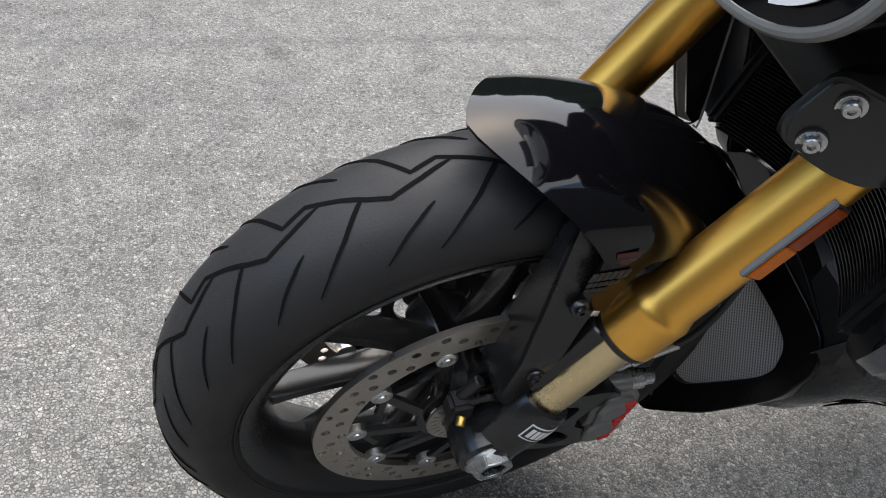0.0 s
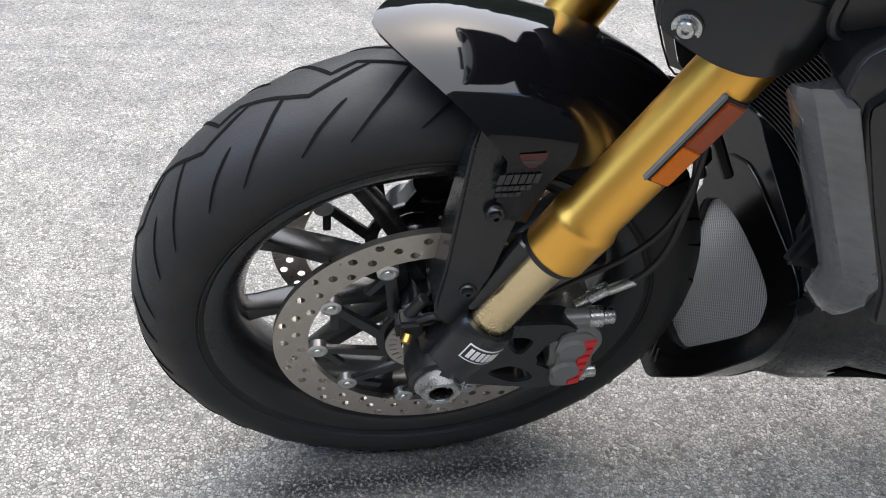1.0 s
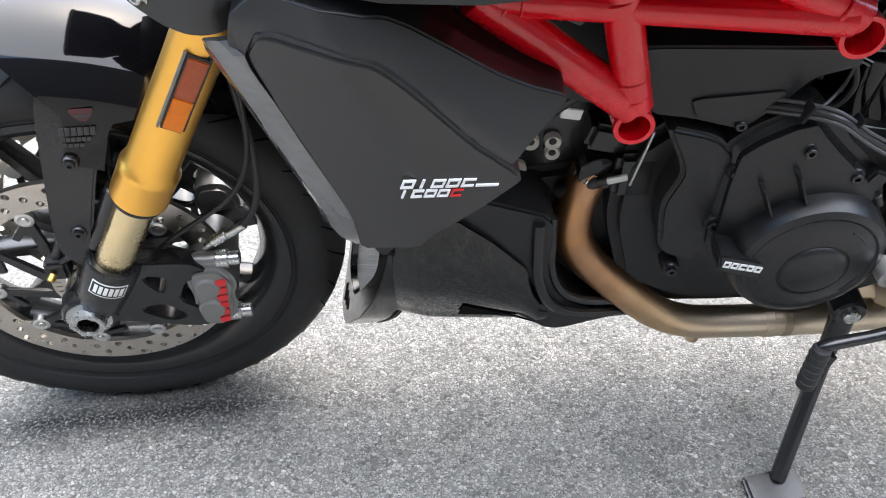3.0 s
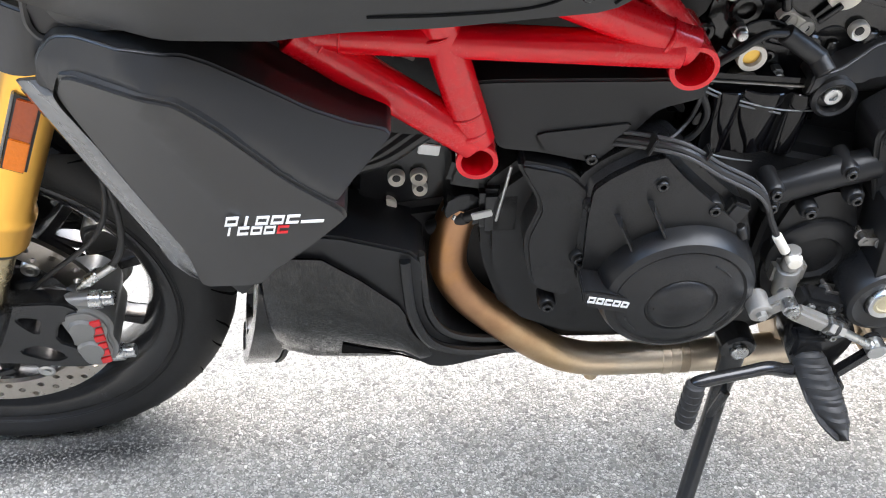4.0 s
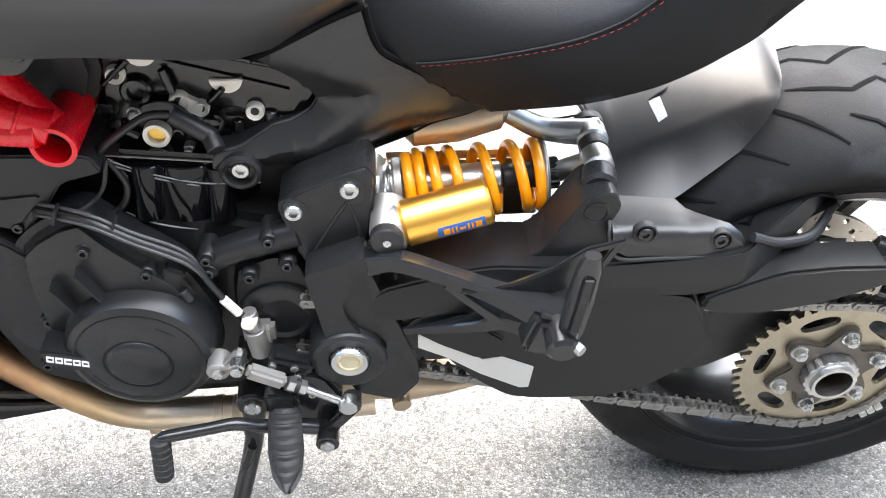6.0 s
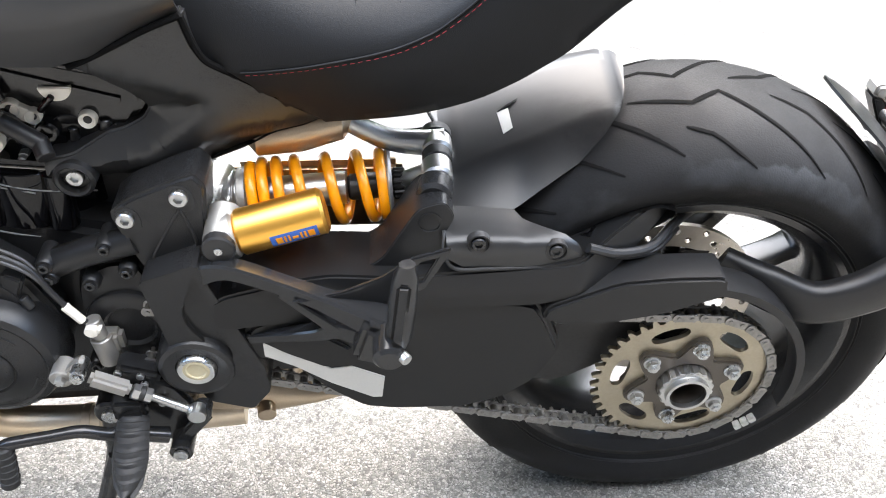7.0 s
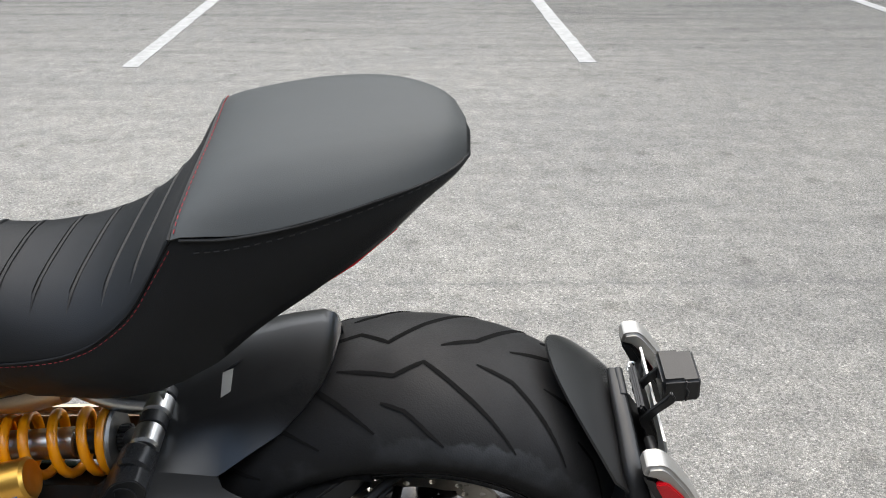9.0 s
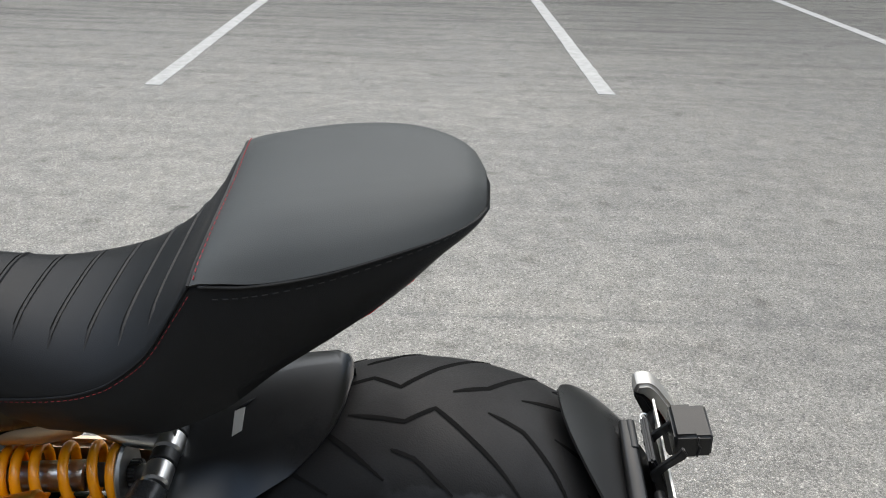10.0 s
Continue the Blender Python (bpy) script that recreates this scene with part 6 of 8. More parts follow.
part("lock_nut", mix(rod((0.960, -0.197, 0.384), (0.968, -0.197, 0.379), 0.0095, n=6), rod((0.972, -0.197, 0.377), (0.980, -0.197, 0.373), 0.009, n=6)), ZINC, linkage)
part("seal_ring", rod((0.967, -0.197, 0.380), (0.973, -0.197, 0.377), 0.0088), RUBBER, linkage)
part("link_rod", rod((0.978, -0.197, 0.374), (1.016, -0.198, 0.350), 0.0048), ZINC, linkage)
part("rod_end", mix(rod((1.026, -0.190, 0.343), (1.026, -0.206, 0.343), 0.0105), rod((1.016, -0.198, 0.350), (1.024, -0.198, 0.345), 0.006)), ZINC, linkage)
part("shift_arm", mix(tilted(block((1.014, -0.190, 0.306), (0.066, 0.010, 0.018), 0.004), 1.014, 0.306, -52), rod((0.997, -0.205, 0.276), (0.997, -0.165, 0.276), 0.014), rod((1.030, -0.198, 0.338), (1.030, -0.18, 0.338), 0.011)), SATIN, linkage)
screw(0.997, -0.206, 0.276, 0.0085, 0.004, ZINC, linkage)
bracket = mix(slab(rounded([(0.930, 0.36), (0.945, 0.385), (1.00, 0.37), (1.02, 0.33), (1.00, 0.26), (0.965, 0.27), (0.94, 0.32)], 0.15, 1), -0.178, -0.14, 0.005), block((0.962, -0.165, 0.385), (0.05, 0.03, 0.025), 0.005, (0, 20, 0)))
peg_bracket = part("peg_bracket", bracket, SATIN, MOTO, "black bracket that carries the rider's foot peg")
for x, z in ((0.944, 0.398), (0.968, 0.392), (0.970, 0.378), (0.984, 0.345), (0.955, 0.352)):
    screw(x, -0.182, z, 0.0045, 0.004, ZINC, peg_bracket)
peg_rows = []
for t in range(55):
    k = t / 54
    c = Vector((0.952, -0.200, 0.336)).lerp(Vector((0.961, -0.298, 0.318)), k)
    w = float(np.interp(k, [0, 0.08, 0.5, 0.8, 0.93, 1], [0.015, 0.019, 0.0205, 0.016, 0.009, 0.003]))
    rib = 0.0045 * max(0, math.sin(k * 2 * math.pi * 8.5)) ** 0.6 if 0.04 < k < 0.92 else 0
    row = []
    for a in [2 * math.pi * i / 24 for i in range(24)]:
        up = math.sin(a) > 0.05
        row.append(c + Vector((w * math.cos(a), -0.008 * math.sin(a) * k + (0.010 * math.cos(a) ** 2 if up else 0), (0.012 + (rib if up else 0)) * math.sin(a))))
    peg_rows.append(row)
peg = part("foot_peg", loft(peg_rows), RUBBER, MOTO, "folding foot peg with a ribbed rubber pad")
part("peg_hinge", mix(block((0.950, -0.192, 0.350), (0.036, 0.022, 0.034), 0.004), rod((0.932, -0.19, 0.348), (0.970, -0.19, 0.348), 0.006)), SATIN, peg)

# ---- frame plate with the swingarm pivot ----
plate = slab(rounded([(0.966, 0.590), (0.988, 0.608), (1.038, 0.630), (1.060, 0.637), (1.070, 0.622), (1.064, 0.575), (1.058, 0.530), (1.00, 0.49), (0.984, 0.525)], 0.12, 2), -0.140, -0.085, 0.004, seg=3)
side_plate = part("frame_plate", plate, ENGINE, MOTO, "black cast side plate round the swingarm pivot")
RECESS = [(1.046, 0.531), (1.051, 0.529), (1.075, 0.411), (1.066, 0.403), (1.023, 0.470)]
panel_poly = rounded([(0.990, 0.526), (1.053, 0.550), (1.068, 0.500), (1.106, 0.391), (1.109, 0.350), (1.085, 0.318), (1.035, 0.335), (1.010, 0.40), (0.998, 0.480)], 0.08, 2)
part("plate_panel", slab(panel_poly, -0.175, -0.09, 0.003, [rounded(RECESS, 0.18, 2)]), ENGINE, side_plate)
part("recess_floor", slab(rounded([(1.018, 0.470), (1.045, 0.538), (1.056, 0.532), (1.081, 0.412), (1.068, 0.396)], 0.1, 1), -0.1685, -0.10, 0), ENGINE, side_plate)
part("plate_groove", tube([(x, -0.1402, z) for x, z in ((1.000, 0.524), (1.006, 0.540), (1.036, 0.590), (1.042, 0.588), (1.050, 0.552), (1.046, 0.546))], 0.0018, 6, 3), DARK, side_plate)
for x, z in ((0.984, 0.586), (1.042, 0.612)):
    part("bolt_recess", slab(rounded([(x - 0.013, z + 0.013), (x + 0.013, z + 0.013), (x + 0.016, z - 0.018), (x - 0.006, z - 0.022)], 0.25, 2), -0.1408, -0.12, 0.0005), DARK, side_plate)
    screw(x, -0.1395, z, 0.0095, 0.008, ZINC, side_plate)
PV = (1.030, 0, 0.394)
part("pivot_boss", lathe([(0.047, -0.13), (0.046, -0.170), (0.042, -0.178), (0.037, -0.180), (0.024, -0.1765), (0.0225, -0.172), (0, -0.172)], PV, 48), ENGINE, side_plate)
part("pivot_ring", lathe([(0.0145, -0.174), (0.0155, -0.1805), (0.0205, -0.1815), (0.0225, -0.178), (0.0225, -0.170)], PV, 36), ZINC, side_plate)
part("pivot_core", lathe([(0.0158, -0.170), (0.0158, -0.1800), (0.0120, -0.1806), (0.0105, -0.1790), (0, -0.1790)], PV, 28), CAPCREAM, side_plate)


# ---- seat ----
def glide(x, xs, ys):
    """A smooth line through the points (xs, ys)."""
    i = max(0, min(len(xs) - 2, int(np.searchsorted(xs, x)) - 1))
    slope = [(ys[min(k + 1, len(ys) - 1)] - ys[max(k - 1, 0)]) / (xs[min(k + 1, len(xs) - 1)] - xs[max(k - 1, 0)]) for k in (i, i + 1)]
    h = xs[i + 1] - xs[i]
    t = (x - xs[i]) / h
    return ys[i] * (2 * t ** 3 - 3 * t * t + 1) + h * slope[0] * (t ** 3 - 2 * t * t + t) + ys[i + 1] * (3 * t * t - 2 * t ** 3) + h * slope[1] * (t ** 3 - t * t)


def cover_out(x, z):
    """How far out the flat of the side cover lies, which draws in towards the rear."""
    return 0.0897 - 0.192 * (x - 1.05) + 0.108 * (z - 0.7)


def seat_row(x):
    xs = [1.045, 1.08, 1.13, 1.20, 1.28, 1.34, 1.38, 1.402, 1.425, 1.47, 1.53, 1.59, 1.635, 1.662, 1.676]
    top = glide(x, xs, [0.845, 0.834, 0.820, 0.806, 0.815, 0.848, 0.889, 0.924, 0.946, 0.963, 0.973, 0.977, 0.975, 0.967, 0.949])
    ey = glide(x, xs, [0.078, 0.081, 0.094, 0.113, 0.128, 0.132, 0.131, 0.131, 0.132, 0.132, 0.128, 0.112, 0.085, 0.053, 0.014])
    ez = glide(x, xs, [0.722, 0.720, 0.726, 0.745, 0.774, 0.819, 0.876, 0.914, 0.920, 0.922, 0.934, 0.946, 0.948, 0.945, 0.938])
    ly = glide(x, xs, [0.070, 0.070, 0.069, 0.073, 0.098, 0.116, 0.124, 0.125, 0.125, 0.117, 0.104, 0.086, 0.060, 0.034, 0.008])
    lz = glide(x, xs, [0.660, 0.655, 0.650, 0.655, 0.677, 0.704, 0.729, 0.744, 0.760, 0.798, 0.838, 0.879, 0.912, 0.928, 0.934])
    half = [(0, top)]
    for k in (0.2, 0.4, 0.6, 0.8, 0.93):
        flat, round_off = k ** 4, 1 - (1 - k ** 3) ** 0.6
        front = max(0, min(1, (1.30 - x) / 0.12))
        half.append((ey * k, top - (top - ez) * (flat * (1 - front) + round_off * front)))
    half.append((ey, ez))
    for k in (0.06, 0.15, 0.35, 0.6, 0.85, 1.0):
        bulge = 0.012 * math.sin(math.pi * k) * max(0, min(1, (x - 1.15) / 0.10))
        y, z = ey + (ly - ey) * k + bulge, ez + (lz - ez) * k
        # the front tucks in behind the side cover
        tuck = cover_out(x, z) - 0.005
        gap = float(np.interp(x, [1.064, 1.078, 1.110, 1.187, 1.20], [0.785, 0.734, 0.709, 0.651, 0.62]))
        half.append((y - max(0, y - tuck) * max(0, min(1, (gap - z) / 0.015 + 0.4)), z))
    ly = half[-1][0]
    half += [(ly * 0.85, lz + 0.004), (ly * 0.4, lz + 0.012), (0, lz + 0.014)]
    return [(x, -y, z) for y, z in half] + [(x, y, z) for y, z in reversed(half[1:-1])]


XS = [1.045 + 0.008 * i for i in range(76)] + [1.650, 1.656, 1.661, 1.665, 1.669, 1.672, 1.6745, 1.676]
seat = part("seat", loft([seat_row(min(x, 1.676)) for x in XS]), LEATHER, MOTO, "black vinyl seat with ribs and red stitching", sharp=75)


def seat_skin(x, k, off=0.0012):
    """A point on the left half of the seat's top: k from the middle (0) to the edge seam (1), further down the side to 2."""
    row = seat_row(x)[:13]
    ks = [0, 0.2, 0.4, 0.6, 0.8, 0.93, 1.0, 1.06, 1.15, 1.35, 1.6, 1.85, 2.0]
    y = float(np.interp(abs(k), ks, [p[1] for p in row]))
    z = float(np.interp(abs(k), ks, [p[2] for p in row]))
    return Vector((x, (y - off * min(1, abs(k))) * (1 if k >= 0 else -1), z + off * (1.0 if abs(k) < 0.95 else 0.3)))


# the smooth rear pad, laid on the hump
pad_rows = []
for i in range(25):
    pad_rows.append([seat_skin(1.416 - 0.012 * k * k + (0.256 + 0.012 * k * k) * i / 24, k, 0.003) for k in [-1 + 2 * j / 24 for j in range(25)]])
part("pillion_pad", skin(pad_rows, 0.002), PAD, seat, "smooth grey-black pillion pad", sharp=60)
for s in (1, -1):
    part("pad_seam", tube([seat_skin(x, s * 1.02, 0.0022) for x in (1.414, 1.46, 1.52, 1.58, 1.63, 1.66, 1.672)], 0.0016, 6), THREAD, seat)
part("pad_seam", tube([seat_skin(1.416 - 0.012 * k * k, k, 0.0028) for k in [-1 + 0.1 * j for j in range(21)]], 0.0018, 6, 2), THREAD, seat)


def stitches(points, material, length=0.004, r=0.00055):
    """A run of short threads along a line."""
    line = curve(points, 24)
    bm = bmesh.new()
    acc, last = 0.0, line[0]
    for p in line[1:]:
        d = (p - last).length
        acc += d
        last = p
        if acc > length * 1.7:
            acc = 0.0
            i = line.index(p)
            t = (line[min(i + 2, len(line) - 1)] - line[max(i - 2, 0)]).normalized()
            bm = mix(bm, rod(p - t * length / 2, p + t * length / 2, r, 0, 5))
    return bm


RED_SEAM = ((1.112, 1.0), (1.13, 1.0), (1.17, 1.0), (1.20, 1.0), (1.23, 1.0), (1.26, 1.0), (1.285, 1.0), (1.31, 1.0), (1.35, 1.0), (1.385, 1.0), (1.404, 1.0))
red_line = [seat_skin(x, k, 0.0012) for x, k in RED_SEAM]
part("red_stitching", stitches([seat_skin(x, k + 0.055, 0.0022) for x, k in RED_SEAM], THREAD_RED, 0.0042, 0.0004), THREAD_RED, seat, "red stitched seam")
part("red_stitching", stitches([seat_skin(1.420 - 0.012 * k * k, k, 0.0040) for k in [-0.97 + 0.097 * j for j in range(21)]], THREAD_RED), THREAD_RED, seat)
part("side_seam", tube([p + Vector((0, 0.0004, -0.0008)) for p in red_line], 0.0012, 6), LEATHER, seat)
part("black_stitching", stitches([seat_skin(x, 1.10, 0.0022) for x in (1.418, 1.46, 1.52, 1.58, 1.63, 1.655)], THREAD, 0.005), THREAD, seat)
for xn, kn, xf in ((1.108, 0.74, 1.108), (1.146, 0.74, 1.147), (1.183, 0.72, 1.187), (1.224, 0.74, 1.231), (1.266, 0.76, 1.275), (1.308, 0.80, 1.317), (1.343, 0.84, 1.354)):
    # the near-black tube stands for the shade beside each rib
    for shift, deep, r, mt, f0 in ((0, -0.0002, 0.0009, GROOVE, 0.04), (0.0034, -0.0003, 0.0023, LEATHER, 0.0)):
        part("seat_rib", tube([seat_skin(xf + (xn - xf) * f + shift, kn * (2 * f - 1), deep) for f in [f0 + (1 - 2 * f0) * 0.1 * j for j in range(11)]], [0.3 * r] + [r] * 9 + [0.3 * r], 6), mt, seat)
tail = mix(slab([(1.500, 0.830), (1.594, 0.902), (1.605, 0.882), (1.588, 0.865), (1.560, 0.837), (1.512, 0.801)], -0.070, 0.070, 0.001))
part("tail_light", tail, RED_LENS, seat, "red tail light under the seat edge")
part("seat_pan", loft([[(p[0], p[1] * 0.9, p[2] - 0.004) for p in seat_row(x)[10:17]] for x in XS[3:44:4]], closed=False), PLASTIC, seat)

# ---- side cover under the seat ----
def cover_face(x, z):
    """The side cover's face: a scoop behind the opening and a ridge along its lower edge."""
    ridge = float(np.interp(x, [0.945, 1.004, 1.041, 1.065, 1.092, 1.187], [0.619, 0.614, 0.622, 0.634, 0.644, 0.648]))
    top = -0.875 * (z - 0.684) - 0.483 * (x - 1.078)
    back = 0.781 * (z - 0.684) - 0.625 * (x - 1.078)
    low = 0.999 * (z - 0.628) - 0.048 * (x - 1.008)
    scoop = 0.024 * max(0, min(top / 0.0406, back / 0.0335, low / 0.040, 1))
    return 0.090 - cover_out(x, z) + 0.75 * max(0, ridge - z) + scoop


COVER_TOP = [(0.956, 0.742), (0.978, 0.750), (1.005, 0.762), (1.032, 0.774), (1.064, 0.785)]
COVER_GAP = [(1.064, 0.785), (1.067, 0.767), (1.071, 0.750), (1.078, 0.734), (1.092, 0.722), (1.110, 0.709), (1.133, 0.690), (1.159, 0.669), (1.187, 0.651)]
cover_low = [(0.905, 0.634), (0.902, 0.610), (0.922, 0.594), (0.940, 0.603), (0.973, 0.598), (1.014, 0.589), (1.040, 0.590), (1.072, 0.603), (1.103, 0.616), (1.133, 0.633), (1.165, 0.641)]
opening_line = [(0.971, 0.730), (0.984, 0.716), (0.999, 0.700), (1.008, 0.684), (1.011, 0.674), (1.004, 0.664), (0.986, 0.657), (0.967, 0.654), (0.949, 0.645), (0.934, 0.638), (0.922, 0.636)]
cover = slab(rounded(cover_low + COVER_GAP[:0:-1] + COVER_TOP[::-1] + opening_line, 0.14, 2), -0.090, -0.045, 0.003, face=cover_face, seg=3)
side_cover = part("side_cover", cover, COVER, MOTO, "matt black side cover under the seat")
part("cover_boss", lathe([(0.0215, -0.085), (0.0215, -0.108), (0.018, -0.111), (0.0155, -0.109), (0.0145, -0.100), (0, -0.100)], (0.930, 0, 0.611), 32), REAR, side_cover)
screw(0.930, -0.100, 0.611, 0.0095, 0.006, ZINC, side_cover)
# near-black tubes stand for shade in the gaps round the cover
for line in (COVER_GAP, COVER_TOP):
    part("cover_gap", tube([(x + 0.0015, -cover_out(x, z) + 0.001, z + 0.001) for x, z in line], 0.0036, 8), GROOVE, side_cover)
part("sub_structure", mix(slab(rounded([(0.98, 0.66), (1.06, 0.69), (1.16, 0.715), (1.30, 0.735), (1.45, 0.80), (1.50, 0.83), (1.30, 0.765), (1.0, 0.745)], 0.1, 1), -0.045, 0.045, 0.006)), DARK, MOTO, "dark seat subframe")

# ---- rear shock absorber ----
S0, S1 = Vector((1.062, -0.058, 0.547)), Vector((1.296, -0.050, 0.559))


def on_shock(s):
    return S0.lerp(S1, s)


shock = part("shock_absorber", mix(rod(on_shock(0.06), on_shock(0.22), 0.026, 0.002, 32), rod(on_shock(0.22), on_shock(0.62), 0.019, 0.002, 28)), ALLOY, MOTO, "rear shock absorber with a yellow spring and gold reservoir")
for s in (0.075, 0.105, 0.135):
    part("collar", rod(on_shock(s), on_shock(s + 0.018), 0.0305, 0.002, 28), ALLOY, shock)
axis = (S1 - S0).normalized()
u_dir = axis.orthogonal().normalized()
v_dir = axis.cross(u_dir)
coil = []
turns = 6.6
for i in range(int(turns * 20) + 1):
    k = i / (turns * 20)
    pitch = np.interp(k, [0, 0.13, 0.29, 0.44, 0.85, 1], [0, 0.07, 0.18, 0.31, 0.94, 1])
    c = on_shock(0.170 + 0.635 * float(pitch))
    a = 2 * math.pi * turns * k + 0.6
    coil.append(c + 0.0365 * (u_dir * math.cos(a) + v_dir * math.sin(a)))
part("spring", tube(coil, 0.0062, 12, 1), SPRING, shock, "yellow coil spring")
part("bump_stop", rod(on_shock(0.62), on_shock(0.80), 0.015, 0.003), HOSE, shock)
part("spring_seat", rod(on_shock(0.805), on_shock(0.835), 0.041, 0.003, 36), CASTING, shock)
part("spring_seat", rod(on_shock(0.10), on_shock(0.15), 0.033, 0.002, 32), CASTING, shock)
knob_rows = []
for s, grow in ((0.835, 0.8), (0.845, 1.0), (0.893, 1.0), (0.900, 0.85)):
    knob_rows.append([tuple(on_shock(s) + grow * (0.0183 if i % 4 < 2 else 0.0158) * (u_dir * math.cos(2 * math.pi * i / 64) + v_dir * math.sin(2 * math.pi * i / 64))) for i in range(64)])
part("adjuster_knob", loft(knob_rows), HOSE, shock)
part("shock_eye", mix(rod((1.306, -0.098, 0.594), (1.306, -0.068, 0.594), 0.017, 0.003, 28), rod(on_shock(0.88), (1.302, -0.075, 0.590), 0.012)), ALLOY, shock)
part("shock_mount", mix(rod((1.058, -0.10, 0.552), (1.058, -0.02, 0.552), 0.022, 0.003), block((1.068, -0.085, 0.552), (0.022, 0.05, 0.040), 0.008)), ALLOY, shock)
R0, R1 = Vector((1.094, -0.140, 0.5625)), Vector((1.186, -0.128, 0.5815))
part("reservoir", mix(rod(R0, R1, 0.0250, 0.0035, 40)), GOLD, shock, "gold gas reservoir with a blue sticker")
part("reservoir_cap", lathe([(0, 0.0), (0.010, 0.0), (0.012, 0.001), (0.0205, 0.0005)], n=32), GOLD, shock, m=along(R1 + (R1 - R0).normalized() * 0.0003, R1 + (R1 - R0)))
part("reservoir_head", mix(rod(R0 - (R1 - R0).normalized() * 0.014, R0, 0.0255, 0.003, 36), rod((1.080, -0.115, 0.575), (1.078, -0.158, 0.562), 0.0185, 0.003)), CASTING, shock)
part("adjuster", mix(turned(0.0175, -0.170, -0.156, 0.002, 28, (1.078, 0, 0.5635))), HOSE, shock)
part("adjuster_screw", turned(0.0045, -0.1725, -0.168, 0.0005, 16, (1.078, 0, 0.5635)), ZINC, shock)


def sticker(r, a0, a1, s0, s1):
    rows = []
    for i in range(7):
        a = radians(a0 + (a1 - a0) * i / 6)
        rows.append([(r * math.cos(a), s, r * math.sin(a)) for s in (s0, s1)])
    bm = skin(rows, 0.0003)
    bm.transform(along(R0, R1))
    return bm


def res_angle():
    """The angle round the reservoir that faces left and down."""
    m = along(R0, R1).to_3x3().inverted()
    d = m @ Vector((0, -0.97, -0.25))
    return math.degrees(math.atan2(d.z, d.x))


FACE = res_angle()
part("maker_sticker", sticker(0.0253, FACE - 19, FACE + 19, 0.034, 0.084), BLUE, shock)
for k, (w0, w1, tall) in enumerate(((0.0, 0.8, 11), (1.0, 1.25, 11), (1.5, 1.75, 11), (2.0, 2.75, 4), (3.0, 3.25, 11), (3.5, 3.75, 11), (4.0, 4.8, 11))):
    part("sticker_bar", sticker(0.0256, FACE - tall, FACE + tall, 0.0395 + 0.0085 * w0, 0.0395 + 0.0085 * w1), SPRING, shock)
part("rocker_arm", tube([(1.150, -0.03, 0.645), (1.200, -0.03, 0.632), (1.250, -0.03, 0.605), (1.290, -0.03, 0.598), (1.318, -0.03, 0.600)], [0.010, 0.011, 0.013, 0.015, 0.014], 14), ALLOY, shock)
part("rocker_eye", rod((1.308, -0.051, 0.596), (1.308, -0.024, 0.596), 0.0175, 0.003, 28), ALLOY, shock)
part("rocker_bush", mix(rod((1.308, -0.024, 0.596), (1.308, -0.010, 0.596), 0.018), rod((1.307, -0.068, 0.595), (1.307, -0.051, 0.595), 0.0165)), HOSE, shock)
silencer_rows = [[(x, -0.005 + w * math.cos(a), z + h * math.sin(a)) for a in [2 * math.pi * i / 24 for i in range(24)]] for x, w, h, z in ((1.09, 0.02, 0.012, 0.61), (1.11, 0.05, 0.03, 0.612), (1.16, 0.055, 0.034, 0.622), (1.205, 0.05, 0.03, 0.632), (1.222, 0.02, 0.012, 0.636))]
part("silencer_body", loft(silencer_rows), CHAMBER, exhaust)
part("heat_shield", block((1.17, 0.01, 0.50), (0.20, 0.02, 0.10), 0.008), CHAMBER, exhaust)

# ---- swingarm ----
RC = (1.609, 0, 0.328)
cover_poly = [(1.10, 0.465), (1.30, 0.486), (1.412, 0.480), (1.432, 0.445), (1.449, 0.400), (1.422, 0.345), (1.385, 0.316), (1.338, 0.300), (1.254, 0.301), (1.215, 0.308), (1.178, 0.338), (1.128, 0.395), (1.07, 0.40)]
part("pivot_filler", block((1.115, -0.06, 0.37), (0.09, 0.10, 0.13), 0.01), DARK, MOTO)
swing = part("swingarm", slab(rounded(cover_poly, 0.14, 2), -0.172, -0.075, 0.008, seg=3), ARM, MOTO, "black single-sided swingarm with a chain cover")
beam_poly = [(1.06, 0.50), (1.18, 0.524), (1.26, 0.519), (1.325, 0.523), (1.455, 0.528), (1.490, 0.549), (1.545, 0.571), (1.572, 0.562), (1.50, 0.508), (1.455, 0.486), (1.41, 0.477), (1.30, 0.477), (1.18, 0.466), (1.06, 0.45)]
part("arm_beam", slab(rounded(beam_poly, 0.14, 2), -0.176, -0.090, 0.017, face=lambda x, z: 0.45 * max(0, x - 1.46) + 0.35 * max(0, z - 0.500), seg=4), ARM, swing)
part("arm_horn", slab(rounded([(1.215, 0.512), (1.243, 0.528), (1.264, 0.565), (1.283, 0.597), (1.311, 0.605), (1.322, 0.585), (1.308, 0.555), (1.318, 0.520)], 0.18, 2), -0.150, -0.09, 0.010, seg=3), ENGINE, swing)
part("horn_lug", rod((1.300, -0.128, 0.592), (1.304, -0.099, 0.593), 0.019, 0.004, 28), ENGINE, swing)
part("horn_hole", lathe([(0.013, -0.140), (0.0135, -0.1515), (0.011, -0.1518), (0.0095, -0.145), (0, -0.145)], (1.295, 0, 0.578), 28), ENGINE, swing)
